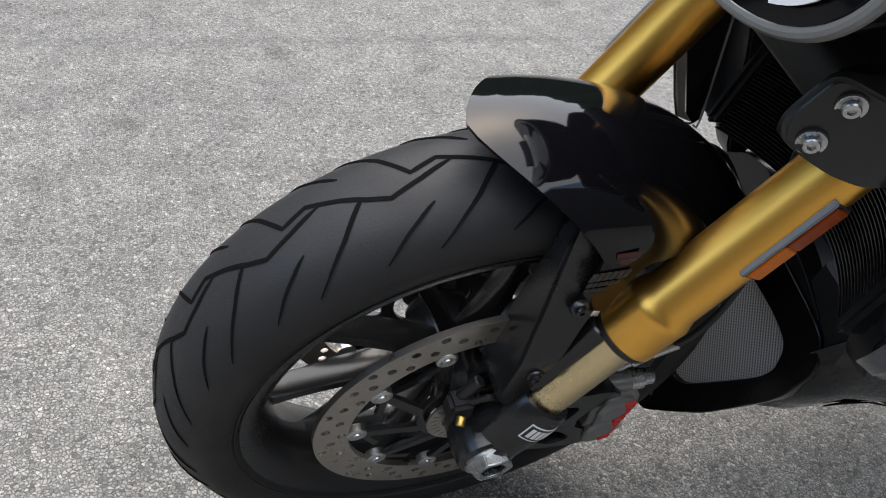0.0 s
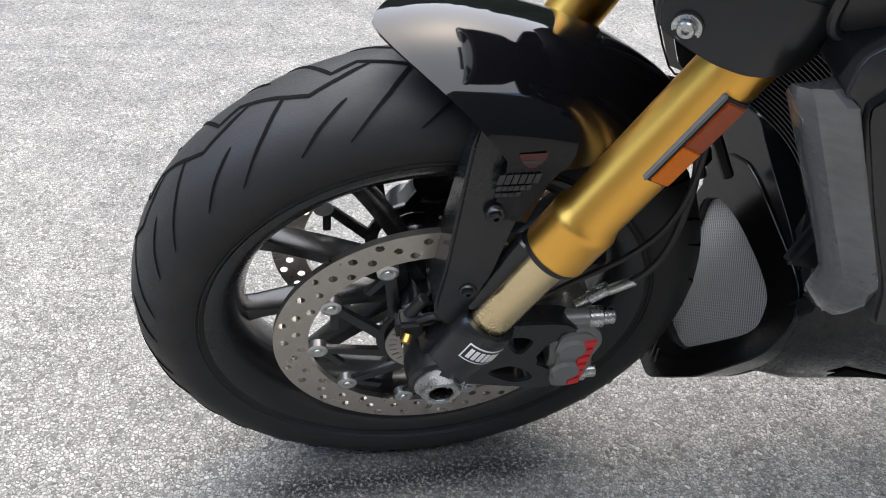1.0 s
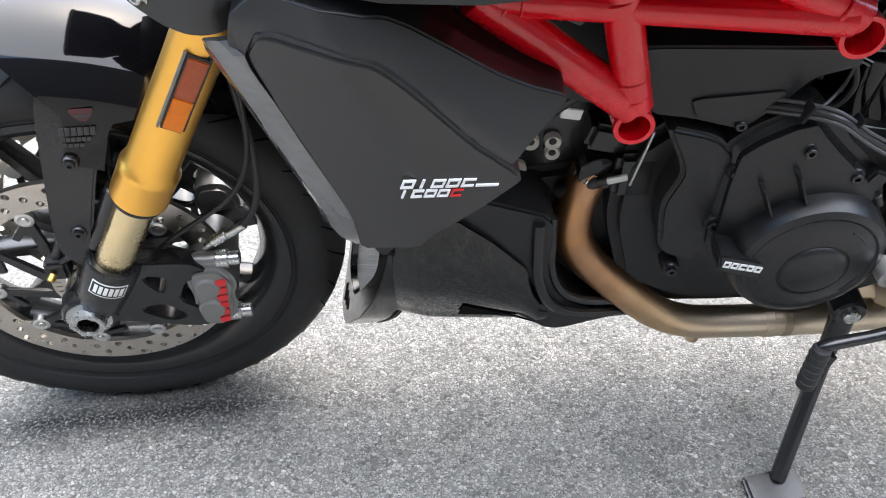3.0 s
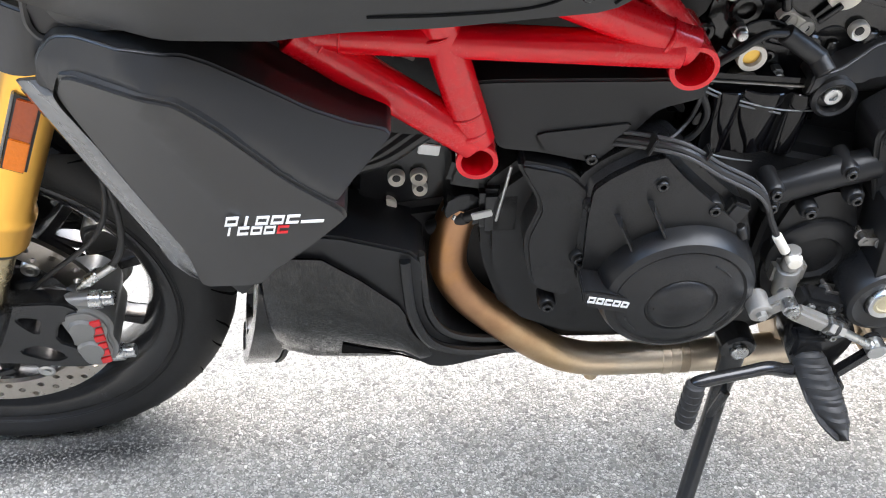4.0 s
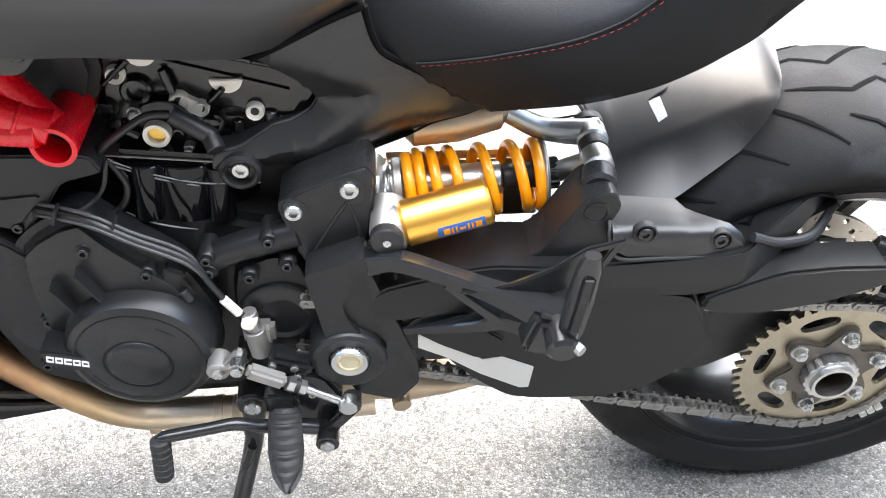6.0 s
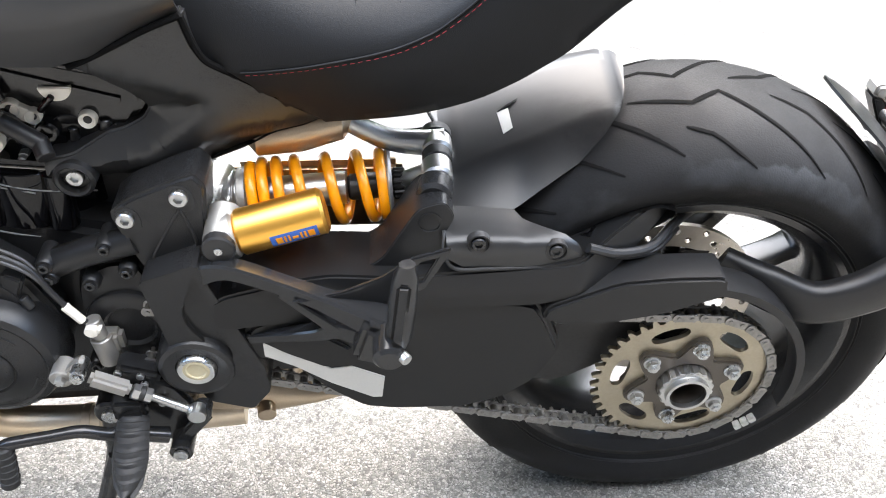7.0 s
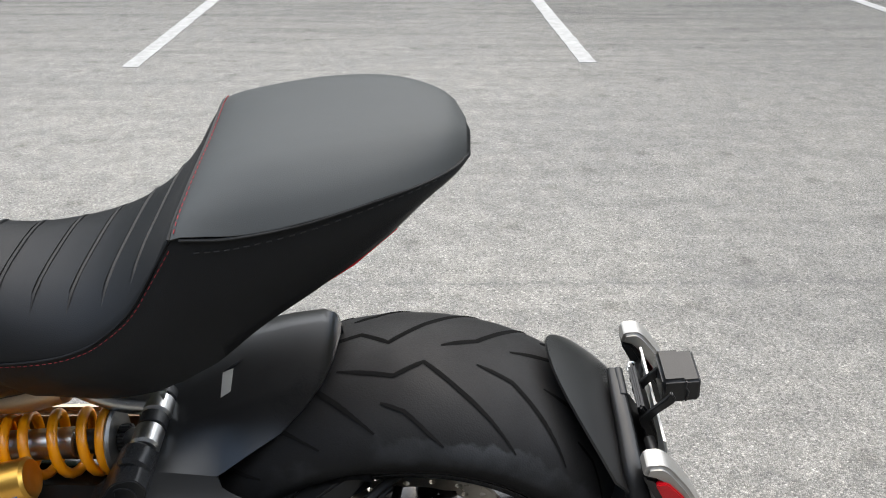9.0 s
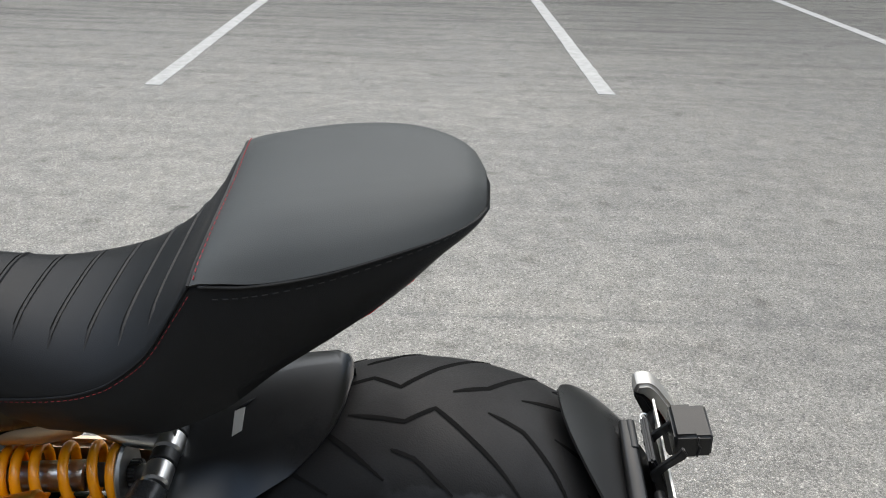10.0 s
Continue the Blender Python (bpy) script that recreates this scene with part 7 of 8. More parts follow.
part("arm_core", mix(rod((1.04, 0.0, 0.40), (1.30, -0.04, 0.40), 0.05, 0.01), tube([(1.25, -0.05, 0.42), (1.40, -0.09, 0.43), (1.52, -0.085, 0.40), (1.60, -0.07, 0.345)], [0.06, 0.05, 0.042, 0.055], 18)), SATIN, swing)
# dark slab added to stand for the shaded gap behind the arm
part("arm_gap_filler", slab(rounded([(1.40, 0.31), (1.40, 0.48), (1.56, 0.50), (1.60, 0.44), (1.56, 0.36), (1.46, 0.30)], 0.12, 1), -0.135, -0.095, 0.006), DARK, swing)
part("arm_foil", slab([(1.108, 0.407), (1.108, 0.428), (1.126, 0.430), (1.140, 0.412), (1.182, 0.383), (1.205, 0.386), (1.243, 0.366), (1.239, 0.330), (1.228, 0.330), (1.180, 0.358), (1.140, 0.389)], -0.1732, -0.150, 0.0005), TAPE, swing)
part("arm_inset", slab(rounded([(1.108, 0.431), (1.126, 0.441), (1.181, 0.438), (1.206, 0.418), (1.202, 0.398), (1.176, 0.387), (1.133, 0.412)], 0.10, 1), -0.1765, -0.150, 0.003), ARM, swing)
guard_rear = slab(rounded([(1.418, 0.462), (1.424, 0.478), (1.500, 0.512), (1.560, 0.517), (1.618, 0.516), (1.622, 0.488), (1.555, 0.462), (1.490, 0.450), (1.440, 0.452)], 0.12, 1), -0.182, -0.135, 0.005)
part("chain_guard", guard_rear, TAIL, swing)
tail_guard = []
for i in range(15):
    a = radians(92 - 108 * i / 14)
    r = 0.140 - 0.012 * i / 14
    w = 0.026 * (1 - 0.55 * (i / 14) ** 2)
    tail_guard.append([(RC[0] + (r + dr) * math.cos(a), y, RC[2] + (r + dr) * math.sin(a) + 0.02 * (1 - i / 14)) for dr, y in ((0.0, -0.178), (0.010, -0.178), (0.010, -0.178 + w * 1.6), (0.0, -0.178 + w * 1.6))])
part("chain_guard", loft(tail_guard), TAIL, swing)
HX = [1.312, 1.316, 1.322, 1.330, 1.336, 1.344, 1.358, 1.372, 1.388]
hug_a, hug_b = [], []


def hug_edge(x):
    """The lower edge of the hugger's near wall."""
    xs = [1.312, 1.33, 1.389, 1.419, 1.461, 1.49, 1.508, 1.518, 1.524]
    return float(np.interp(x, xs, [0.113, 0.112, 0.115, 0.105, 0.085, 0.065, 0.045, 0.016, -0.022])), float(np.interp(x, xs, [0.572, 0.570, 0.566, 0.585, 0.6045, 0.628, 0.644, 0.653, 0.660]))


def hug_crease(x):
    xs = [1.312, 1.347, 1.51, 1.518, 1.524]
    return float(np.interp(x, xs, [0.069, 0.062, 0.031, 0.008, -0.026])), float(np.interp(x, xs, [0.581, 0.594, 0.6445, 0.655, 0.661]))


for x in [1.524, 1.521, 1.518, 1.514, 1.508, 1.500, 1.490, 1.475, 1.461, 1.446, 1.432, 1.419, 1.405, 1.396] + HX[::-1]:
    (ye, ze), (yc, zc) = hug_edge(x), hug_crease(x)
    yf = float(np.interp(x, [1.312, 1.46, 1.50, 1.515, 1.524], [0.075, 0.075, 0.070, 0.058, 0.034]))
    ridge = 0.003 * max(0, min(1, (1.340 - x) / 0.010))
    zf = zc + 0.17 * (yf + yc)
    wall = Vector((x, -ye, ze)) - Vector((x, -yc, zc))
    over = Vector((x, yf, zf)) - Vector((x, -yc, zc))
    k = min(0.006, wall.length * 0.3)
    c = Vector((x, -yc, zc))
    row = [c + wall + Vector((0, 0.004, -0.004)), c + wall, c + wall * 0.66, c + wall * 0.33, c + wall.normalized() * k, c + wall.normalized() * k * 0.25 + over.normalized() * k * 0.25, c + over.normalized() * k]
    row += [c + over * f + Vector((0, 0, ridge * min(1, f * 4))) for f in (0.3, 0.55, 0.8)] + [c + over + Vector((0, 0, ridge)), Vector((x, yf + 0.012, zf - 0.010)), Vector((x, yf + 0.018, zf - 0.034))]
    hug_a.append([tuple(p) for p in row])
for x in HX + [1.396, 1.405, 1.425, 1.44, 1.455, 1.463]:
    y0 = hug_edge(x)[0] if x < 1.39 else float(np.interp(x, [1.388, 1.396, 1.41, 1.44, 1.463], [0.115, 0.128, 0.137, 0.148, 0.153]))
    z0 = hug_edge(x)[1] if x < 1.39 else float(np.interp(x, [1.388, 1.396, 1.41, 1.44, 1.455, 1.463], [0.566, 0.5635, 0.562, 0.557, 0.546, 0.532]))
    out = float(np.interp(x, [1.312, 1.40, 1.463], [0.166, 0.164, 0.157]))
    low = float(np.interp(x, [1.312, 1.33, 1.45, 1.463], [0.543, 0.530, 0.525, 0.529]))
    line = curve([(x, -y0, z0), (x, -(y0 + (out - y0) * 0.45), z0 - 0.003), (x, -(y0 + (out - y0) * 0.85), z0 - 0.008), (x, -out, z0 - (z0 - low) * 0.5), (x, -out - 0.001, low)], 4)
    hug_b.append([tuple(p) for p in line])
bm = mix(loft(hug_a, closed=False), loft(hug_b, closed=False))
bmesh.ops.remove_doubles(bm, verts=bm.verts[:], dist=0.0006)
bmesh.ops.recalc_face_normals(bm, faces=bm.faces)
bmesh.ops.solidify(bm, geom=bm.faces[:], thickness=0.003)
hugger = part("tyre_hugger", bm, REAR, MOTO, "matt black rear tyre hugger on the swingarm", sharp=60)
part("hugger_tongue", skin([[(x, y, z) for y in (0.030, 0.04, 0.05, 0.06)] for x, z in ((1.326, 0.585), (1.285, 0.578), (1.235, 0.575))], 0.003), REAR, hugger)
part("hugger_slot", skin([[(1.383, -0.0334, 0.6098), (1.394, -0.0273, 0.6141)], [(1.381, -0.015, 0.6122), (1.393, -0.011, 0.6167)], [(1.379, 0.004, 0.6148), (1.392, 0.0055, 0.6195)]], 0.0006), TAPE, hugger)
part("slot_slit", tube([(1.380, 0.004, 0.6152), (1.392, 0.010, 0.6205), (1.403, 0.017, 0.6245)], [0.0012, 0.0022, 0.0006], 6, 4), DARK, hugger)
part("hugger_seam", tube([(1.300, 0.030, 0.604), (1.311, -0.010, 0.598), (1.3105, -0.060, 0.587), (1.3105, -0.112, 0.574), (1.310, -0.150, 0.566), (1.310, -0.166, 0.548), (1.322, -0.168, 0.529), (1.36, -0.167, 0.5265), (1.44, -0.161, 0.5225)], 0.0022, 8, 5), DARK, hugger)
for x, z, y in ((1.346, 0.559, -0.1645), (1.430, 0.544, -0.1615)):
    part("screw_recess", lathe([(0.0125, y + 0.008), (0.0125, y - 0.0005), (0.0112, y - 0.001), (0.010, y + 0.003), (0, y + 0.003)], (x, 0, z), 26), DARK, hugger)
    screw(x, y + 0.002, z, 0.0082, 0.004, SATIN, hugger)
# ---- pillion peg on its stay ----
stay = mix(beam([(1.055, -0.162, 0.530), (1.086, -0.172, 0.541), (1.138, -0.185, 0.530), (1.181, -0.198, 0.519), (1.224, -0.212, 0.507), (1.255, -0.222, 0.500)], [(0.012, 0.013), (0.010, 0.010), (0.009, 0.009), (0.010, 0.010), (0.014, 0.014), (0.016, 0.016)]), beam([(1.085, -0.160, 0.430), (1.139, -0.178, 0.449), (1.175, -0.190, 0.463), (1.199, -0.198, 0.476), (1.234, -0.210, 0.474), (1.260, -0.220, 0.470)], [(0.010, 0.006), (0.009, 0.006), (0.009, 0.008), (0.009, 0.012), (0.013, 0.014), (0.014, 0.016)]), beam([(1.140, -0.186, 0.522), (1.170, -0.193, 0.497), (1.200, -0.199, 0.474)], [(0.008, 0.006), (0.008, 0.006), (0.009, 0.008)]), block((1.241, -0.222, 0.488), (0.048, 0.046, 0.050), 0.006, (0, 18, 0)))
peg_stay = part("pillion_stay", stay, SATIN, MOTO, "black stay with a folded pillion foot peg")
part("stay_panel", slab(rounded([(1.074, 0.506), (1.130, 0.503), (1.180, 0.460), (1.175, 0.449), (1.092, 0.434)], 0.12, 2), -0.166, -0.140, 0.004), PLASTIC, peg_stay)
folded = []
for z, w, d in ((0.500, 0.010, 0.010), (0.515, 0.014, 0.013), (0.555, 0.015, 0.013), (0.595, 0.0125, 0.011), (0.610, 0.008, 0.007)):
    cx = 1.258 + 0.10 * (z - 0.50)
    folded.append([(cx + w * math.cos(a), -0.250 + d * math.sin(a), z) for a in [2 * math.pi * i / 16 for i in range(16)]])
part("pillion_peg", loft(folded), SATIN, peg_stay)
part("peg_pad", block((1.262, -0.262, 0.556), (0.014, 0.006, 0.075), 0.003, (0, 6, 0)), RUBBER, peg_stay)
part("peg_joint", rod((1.250, -0.225, 0.500), (1.250, -0.268, 0.496), 0.017, 0.004), SATIN, peg_stay)
part("joint_pin", rod((1.262, -0.262, 0.500), (1.268, -0.270, 0.499), 0.006), ALLOY, peg_stay)
part("heel_guard", slab([(1.150, 0.520), (1.205, 0.533), (1.245, 0.552), (1.275, 0.576), (1.314, 0.588), (1.311, 0.578), (1.288, 0.535), (1.268, 0.524), (1.235, 0.514)], -0.205, -0.199, 0.0015, [[(1.276, 0.562), (1.284, 0.571), (1.300, 0.576), (1.286, 0.546), (1.277, 0.542)]]), SATIN, peg_stay)

# ---- rear wheel ----
rim_prof = [(0.229, -0.104), (0.229, -0.098), (0.217, -0.093), (0.206, -0.07), (0.200, -0.03), (0.200, 0.03), (0.206, 0.07), (0.217, 0.093), (0.229, 0.098), (0.229, 0.104), (0.221, 0.104), (0.207, 0.09), (0.196, 0.065), (0.190, 0.03), (0.190, -0.03), (0.196, -0.065), (0.207, -0.09), (0.221, -0.104)]
rear_wheel = part("rear_wheel", lathe(rim_prof, RC, 96, closed=True), SATIN, MOTO, "wide satin black cast rear rim")
REAR_TYRE = [(0.324, 0.0), (0.3225, 0.03), (0.3165, 0.062), (0.305, 0.090), (0.288, 0.111), (0.270, 0.1205), (0.252, 0.118), (0.236, 0.108), (0.224, 0.099), (0.218, 0.096)]
part("rear_tyre", tyre_mesh(REAR_TYRE, RC, 180), SCUFFED, rear_wheel, "very wide black rear tyre with zigzag grooves")
for r in (0.2385, 0.2345):
    part("sidewall_ring", lathe([(r - 0.0008, -0.1092), (r, -0.1112), (r + 0.0008, -0.1108)], RC, 96), RUBBER, rear_wheel)
ZIGR = [[(18.4, 0.17), (6.2, 0.29), (0, 0.13), (-7.7, 0.42), (-15, 0.66), (-21.8, 0.89)], [(-11.2, 0.10), (-19.1, 0.22), (-26.9, 0.52), (-34.7, 0.83)], [(8.8, 0.56), (3.8, 0.64), (-0.8, 0.80), (-5.1, 0.94)]]
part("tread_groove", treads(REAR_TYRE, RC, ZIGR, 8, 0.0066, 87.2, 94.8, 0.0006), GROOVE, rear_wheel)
for i in range(5):
    for s in (-1, 1):
        a = radians(75 + 72 * i)
        part("wheel_spoke", spoke(a, s * radians(16), 0.04, 0.197, 0.026, 0.016, 0.05, 0.04, (RC[0], 0.02, RC[2])), SATIN, rear_wheel)
part("wheel_hub", lathe([(0.02, -0.11), (0.055, -0.11), (0.060, -0.05), (0.060, 0.04), (0.02, 0.05)], RC, 40, closed=True), SATIN, rear_wheel)
part("rear_disc", brake_disc(RC, -0.018, 0.098, 0.1325, 40, 0.1), STEEL, rear_wheel, "drilled rear brake disc")
hub_ring, arms = carrier(RC, -0.019, 8, 0.060, 0.102, 0.2)
part("rear_carrier", hub_ring, SATIN, rear_wheel)
for bm in arms:
    part("carrier_arm", bm, SATIN, rear_wheel)
balance = [slab([(RC[0] + 0.2190 * math.cos(radians(-46 - 3.0 * k + d)), RC[2] + 0.2190 * math.sin(radians(-46 - 3.0 * k + d))) for d in (0, -2.6)] + [(RC[0] + 0.2110 * math.cos(radians(-46 - 3.0 * k + d)), RC[2] + 0.2110 * math.sin(radians(-46 - 3.0 * k + d))) for d in (-2.6, 0)], -0.1065, -0.0950, 0.001) for k in range(3)]
for b in balance:
    part("balance_weight", b, TAPE, rear_wheel)
# sprocket, its carrier and nut
tooth = []
N = 43
for k in range(N):
    a0 = 2 * math.pi * k / N
    for d, r in ((-0.30, 0.1040), (-0.13, 0.1125), (0.0, 0.1140), (0.13, 0.1125), (0.30, 0.1040)):
        tooth.append((RC[0] + r * math.cos(a0 + d * 2 * math.pi / N), RC[2] + r * math.sin(a0 + d * 2 * math.pi / N)))
slots = []
for k in range(6):
    c0 = 2 * math.pi * k / 6 + radians(80 + 30)
    loop = [(RC[0] + r * math.cos(c0 + d), RC[2] + r * math.sin(c0 + d)) for r, d in [(0.089, -0.26), (0.091, -0.13), (0.0915, 0), (0.091, 0.13), (0.089, 0.26), (0.082, 0.30), (0.074, 0.24), (0.072, 0.0), (0.074, -0.24), (0.082, -0.30)]]
    slots.append(rounded(loop, 0.3, 2))
sprocket = part("rear_sprocket", slab(tooth, -0.158, -0.152, 0, [ring(0.040, (RC[0], RC[2]), 40)] + slots), SPROCKET, rear_wheel, "steel chain sprocket")
star = []
for k in range(72):
    a = 2 * math.pi * k / 72
    star.append((RC[0] + (0.062 + 0.013 * math.cos(6 * (a - radians(80)))) * math.cos(a), RC[2] + (0.062 + 0.013 * math.cos(6 * (a - radians(80)))) * math.sin(a)))
part("sprocket_carrier", slab(star, -0.166, -0.135, 0.004, [ring(0.033, (RC[0], RC[2]), 36)]), BRONZE, rear_wheel, "bronze-black sprocket carrier")
for k in range(6):
    a = radians(80 + 60 * k)
    bx, bz = RC[0] + 0.060 * math.cos(a), RC[2] + 0.060 * math.sin(a)
    part("carrier_nut", mix(turned(0.0105, -0.1685, -0.165, 0.001, 22, (bx, 0, bz)), hex_prism(0.0085, -0.176, -0.168, (bx, 0, bz)), turned(0.0045, -0.179, -0.175, 0.0008, 14, (bx, 0, bz))), ZINC, rear_wheel)
nut = [(RC[0] + (0.0345 if k % 2 else 0.0315) * math.cos(math.pi * k / 18 + 0.05), RC[2] + (0.0345 if k % 2 else 0.0315) * math.sin(math.pi * k / 18 + 0.05)) for k in range(36)]
part("hub_nut", mix(slab(nut, -0.180, -0.150, 0.0012, [ring(0.0225, (RC[0], RC[2]), 32)]), lathe([(0.0225, -0.187), (0.0265, -0.187), (0.0275, -0.180), (0.0275, -0.15), (0.0225, -0.15)], RC, 36, closed=True)), ALLOY, rear_wheel, "notched alloy hub nut")
part("axle_bore", lathe([(0.0225, -0.180), (0.020, -0.15), (0.020, -0.05), (0, -0.05)], RC, 32), BRONZE, rear_wheel)

# ---- chain: links that share two meshes ----
PITCH = 0.015875


def link_mesh(width):
    """Two side plates with waisted sides, centred at the origin along x."""
    out = []
    for k in range(28):
        a = 2 * math.pi * k / 28
        cx = PITCH / 2 if math.cos(a) > 0 else -PITCH / 2
        r = 0.0072
        x, z = cx + r * math.cos(a), r * math.sin(a)
        if abs(math.cos(a)) < 0.35:
            z *= 0.80
        out.append((x, z))
    return out


def chain_link(y_in, thick, pins):
    meshes = [slab(link_mesh(0), s * y_in - thick / 2, s * y_in + thick / 2, 0.0004, seg=1) for s in (-1, 1)]
    for x in (-PITCH / 2, PITCH / 2):
        meshes.append(turned(0.0051 if not pins else 0.0026, -y_in - (0.0022 if pins else -0.001), y_in + (0.0022 if pins else -0.001), 0.0004, 10, (x, 0, 0)))
    return mix(*meshes)


def chain_path():
    """Pin places: along the lower run, round the sprocket and back along the top run."""
    r = 0.1087
    cx, cz = RC[0], RC[2]
    fx, fz, fr = 0.985, 0.430, 0.0405
    d = math.hypot(cx - fx, cz - fz)
    base = math.atan2(cz - fz, cx - fx)
    al = math.asin((r - fr) / d)
    low_a, top_a = base - math.pi / 2 - al, base + math.pi / 2 + al
    pl = (fx + fr * math.cos(low_a), fz + fr * math.sin(low_a)), (cx + r * math.cos(low_a), cz + r * math.sin(low_a))
    pt = (cx + r * math.cos(top_a), cz + r * math.sin(top_a)), (fx + fr * math.cos(top_a), fz + fr * math.sin(top_a))
    pts = []
    n = int(math.dist(*pl) / PITCH)
    for i in range(n):
        t = i / n
        pts.append((pl[0][0] + (pl[1][0] - pl[0][0]) * t, pl[0][1] + (pl[1][1] - pl[0][1]) * t - 0.003 * math.sin(math.pi * t)))
    span = (top_a - low_a) % (2 * math.pi)
    m = round(span * r / PITCH)
    for i in range(m):
        a = low_a + span * i / m
        pts.append((cx + r * math.cos(a), cz + r * math.sin(a)))
    n = int(math.dist(*pt) / PITCH)
    for i in range(n + 1):
        t = i / n
        pts.append((pt[0][0] + (pt[1][0] - pt[0][0]) * t, pt[0][1] + (pt[1][1] - pt[0][1]) * t))
    return pts


pins = chain_path()
chain = part("drive_chain", mix(*[turned(0.0026, -0.163, -0.139, 0.0003, 8, (x, 0, z)) for x, z in pins]), CHAIN, MOTO, "greasy steel drive chain of riveted links")
firsts = {}
for i, ((x0, z0), (x1, z1)) in enumerate(zip(pins, pins[1:])):
    outer = i % 2
    if x0 < 1.0 and z0 > 0.44:
        continue  # hidden inside the engine case
    m = Matrix.Translation(((x0 + x1) / 2, -0.155, (z0 + z1) / 2)) @ Matrix.Rotation(-math.atan2(z1 - z0, x1 - x0), 4, "Y")
    if outer not in firsts:
        firsts[outer] = part("chain_link", chain_link(0.0078 if outer else 0.0055, 0.0022, bool(outer)), CHAIN, chain, m=m)
    else:
        again(firsts[outer], m, chain)

# ---- rear mudguard on its arm, number plate holder, lights ----
arm_rows = beam([(1.640, -0.105, 0.475), (1.690, -0.130, 0.455), (1.745, -0.145, 0.440), (1.800, -0.147, 0.455), (1.850, -0.142, 0.482), (1.880, -0.130, 0.488)], [(0.010, 0.018), (0.012, 0.027), (0.013, 0.026), (0.014, 0.028), (0.016, 0.033), (0.018, 0.034)], chamfer=0.3)
carrier_arm = part("mudguard_arm", arm_rows, TAIL, MOTO, "black arm that carries the rear mudguard", sharp=70)
part("arm_box", slab(rounded([(1.846, 0.503), (1.872, 0.528), (1.894, 0.516), (1.917, 0.480), (1.906, 0.456), (1.864, 0.454)], 0.1, 1), -0.158, 0.07, 0.010, seg=4), TAIL, carrier_arm, sharp=70)
flap_rows = []
for i in range(17):
    t = i / 16
    row = []
    for j in range(17):
        u = -1 + 2 * j / 16
        top = 61.8 - (15.8 if u < 0 else 10.0) * abs(u) ** 2
        a = radians(top + (38 - top) * t)
        r = 0.350 - 0.012 * abs(u) ** 2
        row.append((RC[0] + r * math.cos(a), 0.035 + (0.165 if u < 0 else 0.042) * u, RC[2] + r * math.sin(a)))
    flap_rows.append(row)
flap_guard = part("rear_mudguard", skin(flap_rows, 0.0035), REAR, MOTO, "matt black tongue-shaped rear mudguard", sharp=60)
part("guard_spine", beam([(1.862, 0.03, 0.588), (1.862, -0.02, 0.586), (1.864, -0.07, 0.576), (1.866, -0.112, 0.562), (1.876, -0.136, 0.530), (1.890, -0.146, 0.490)], [(0.008, 0.006), (0.009, 0.008), (0.010, 0.010), (0.011, 0.012), (0.012, 0.014), (0.013, 0.016)], chamfer=0.35), TAIL, flap_guard, sharp=70)
part("guard_bolt", mix(hex_prism(0.0105, -0.030, -0.016, (1.863, 0, 0.581)), rod((1.867, -0.016, 0.590), (1.867, 0.03, 0.590), 0.006), block((1.868, 0.0, 0.578), (0.012, 0.030, 0.024), 0.003)), TAIL, flap_guard)
holder = mix(slab(rounded([(1.889, 0.588), (1.899, 0.592), (1.925, 0.53), (1.935, 0.44), (1.924, 0.44), (1.911, 0.53)], 0.15, 1), -0.030, 0.045, 0.003))
plate_holder = part("plate_holder", holder, TAIL, MOTO, "black number plate holder with a plate lamp")
plate_holder.location = (-0.008, 0, -0.003)
part("number_plate", slab([(1.914, 0.580), (1.917, 0.580), (1.950, 0.440), (1.947, 0.440)], -0.075, 0.085, 0.0005), TAPE, plate_holder)
for y in (-0.034, 0.018):
    part("holder_arm", slab(rounded([(1.893, 0.572), (1.905, 0.590), (1.920, 0.608), (1.926, 0.620), (1.934, 0.606), (1.912, 0.582), (1.900, 0.556)], 0.15, 1), y - 0.003, y + 0.003, 0.0015), TAIL, plate_holder)
part("lamp_block", mix(block((1.936, 0.010, 0.602), (0.030, 0.056, 0.040), 0.004, (0, -6, 0), 3), block((1.955, 0.010, 0.603), (0.024, 0.054, 0.036), 0.003, (0, -6, 0), 3)), TAIL, plate_holder, sharp=60)
part("lamp_joint", tube([(1.947, -0.0182, 0.621), (1.948, -0.0182, 0.609), (1.952, -0.0182, 0.604), (1.951, -0.0182, 0.588)], 0.0014, 6, 2), DARK, plate_holder)
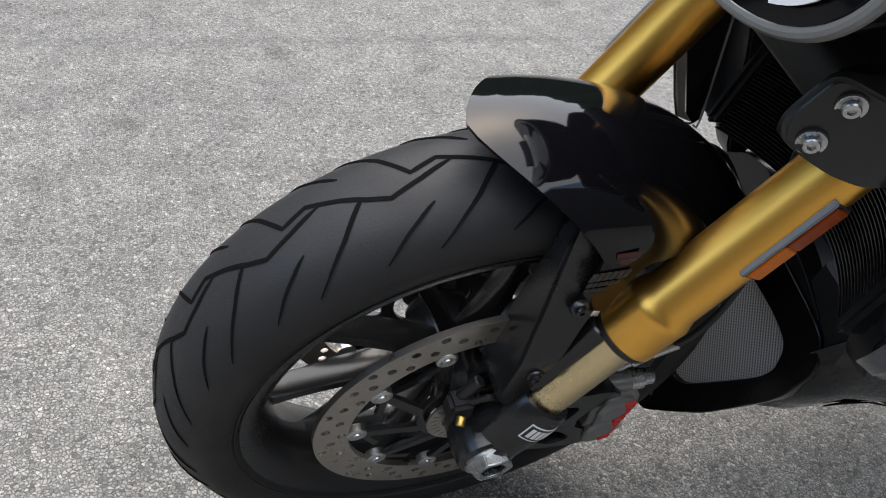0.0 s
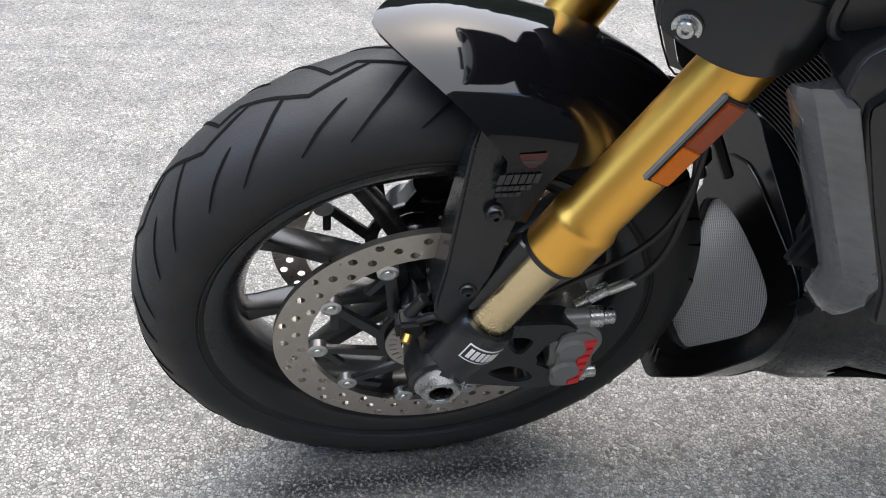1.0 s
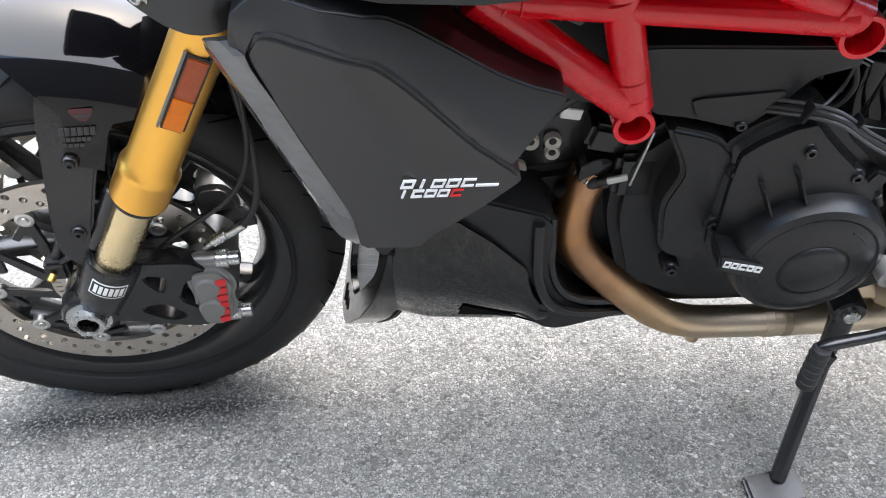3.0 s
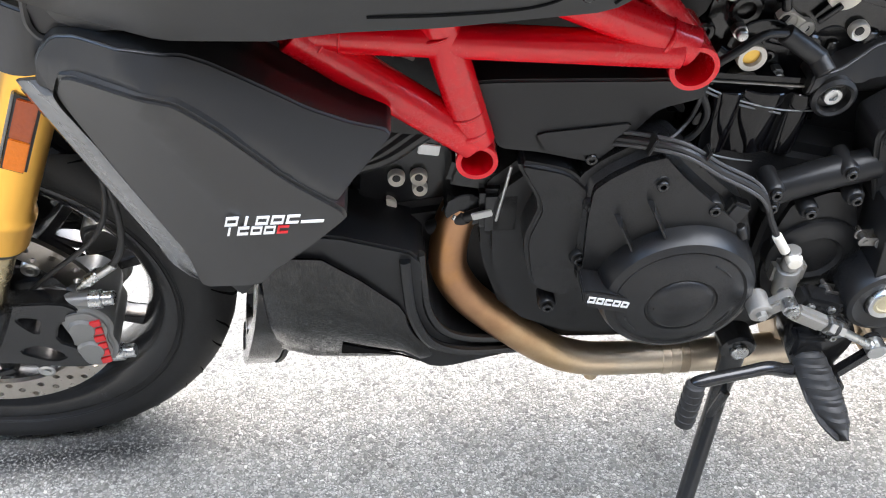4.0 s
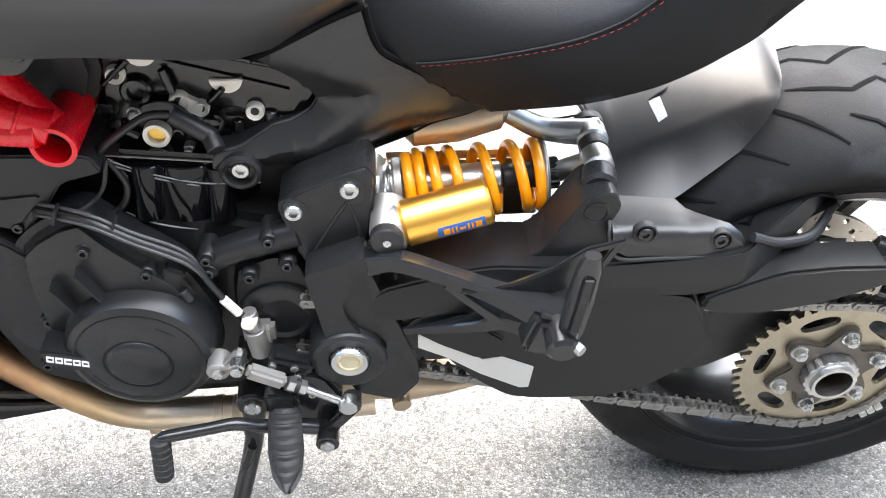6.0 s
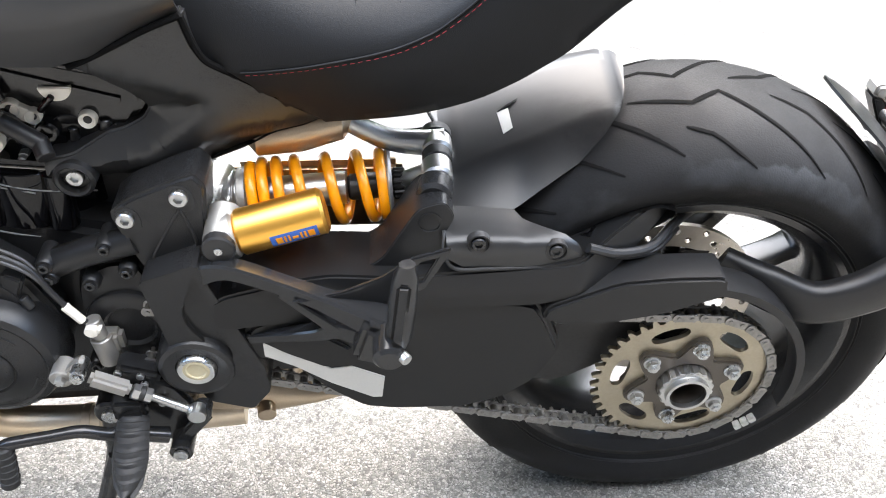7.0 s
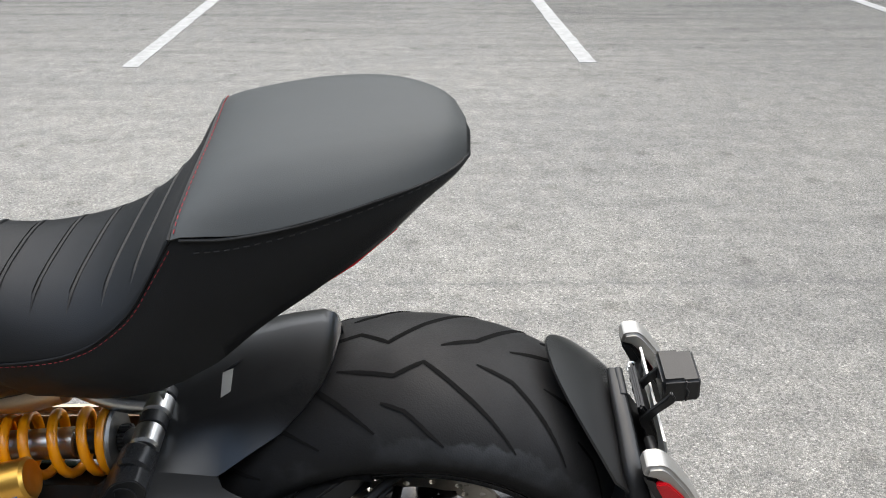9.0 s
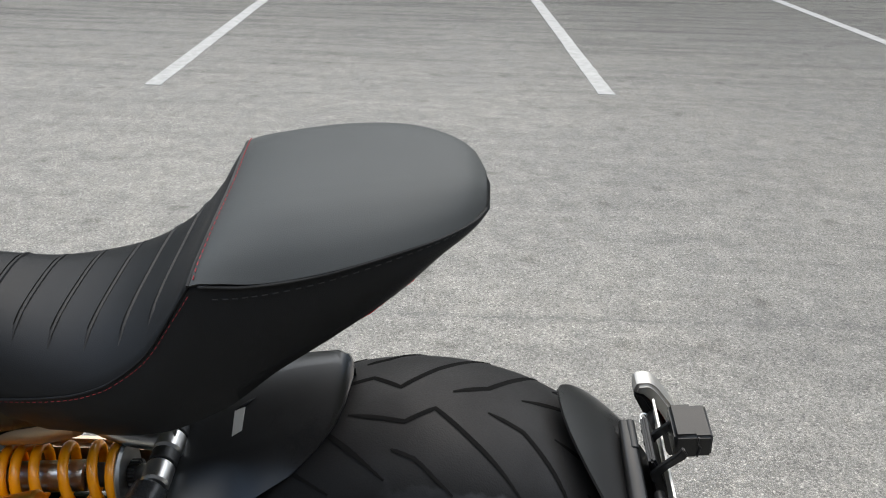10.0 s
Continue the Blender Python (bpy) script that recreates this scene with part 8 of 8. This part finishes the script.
for s, y0, dx, dz in ((-1, -0.128, 0.008, 0.003), (1, 0.120, 0.026, -0.024)):
    def moved(poly):
        return [(x + dx, z + dz) for x, z in rounded(poly, 0.15, 1)]
    yy = sorted((y0 + s * 0.012, y0 - s * 0.016))
    light = part("tail_indicator", slab(moved([(1.866, 0.594), (1.884, 0.588), (1.906, 0.552), (1.952, 0.478), (1.948, 0.470), (1.934, 0.472), (1.900, 0.530)]), yy[0], yy[1], 0.003, seg=2), TAIL, plate_holder, "slim tail indicator with a red reflector")
    yy = sorted((y0 + s * 0.0135, y0 - s * 0.017))
    part("indicator_rim", slab(moved([(1.868, 0.594), (1.871, 0.609), (1.888, 0.611), (1.899, 0.603), (1.925, 0.568), (1.960, 0.502), (1.964, 0.486), (1.956, 0.474), (1.914, 0.552), (1.886, 0.588)]), yy[0], yy[1], 0.004, seg=3), CASTING, plate_holder, "pale silver indicator housing")
    yy = sorted((y0 + s * 0.0165, y0 + s * 0.009))
    part("indicator_lens", slab(moved([(1.882, 0.584), (1.896, 0.587), (1.919, 0.560), (1.941, 0.524), (1.960, 0.490), (1.961, 0.478), (1.951, 0.475), (1.926, 0.508), (1.899, 0.550)]), yy[0], yy[1], 0.0015), RED_LENS, plate_holder)
    part("indicator_stalk", rod((1.900 + dx, y0 - s * 0.015, 0.555 + dz), (1.905, s * 0.05, 0.555), 0.007), TAIL, plate_holder)
part("spring_screw", tube([(1.9 + 0.004 * math.cos(k), 0.06 + 0.004 * math.sin(k), 0.575 - 0.0012 * k) for k in range(16)], 0.0014, 6, 2), ZINC, plate_holder)
# brake line along the arm
part("rear_hose", tube([(1.465, -0.158, 0.545), (1.500, -0.152, 0.531), (1.540, -0.138, 0.527), (1.575, -0.10, 0.527), (1.61, -0.06, 0.515)], 0.0055, 10), HOSE, swing)
part("rear_hose", tube([(1.465, -0.153, 0.538), (1.505, -0.148, 0.522), (1.548, -0.132, 0.517), (1.585, -0.09, 0.513)], 0.0035, 8), HOSE, swing)
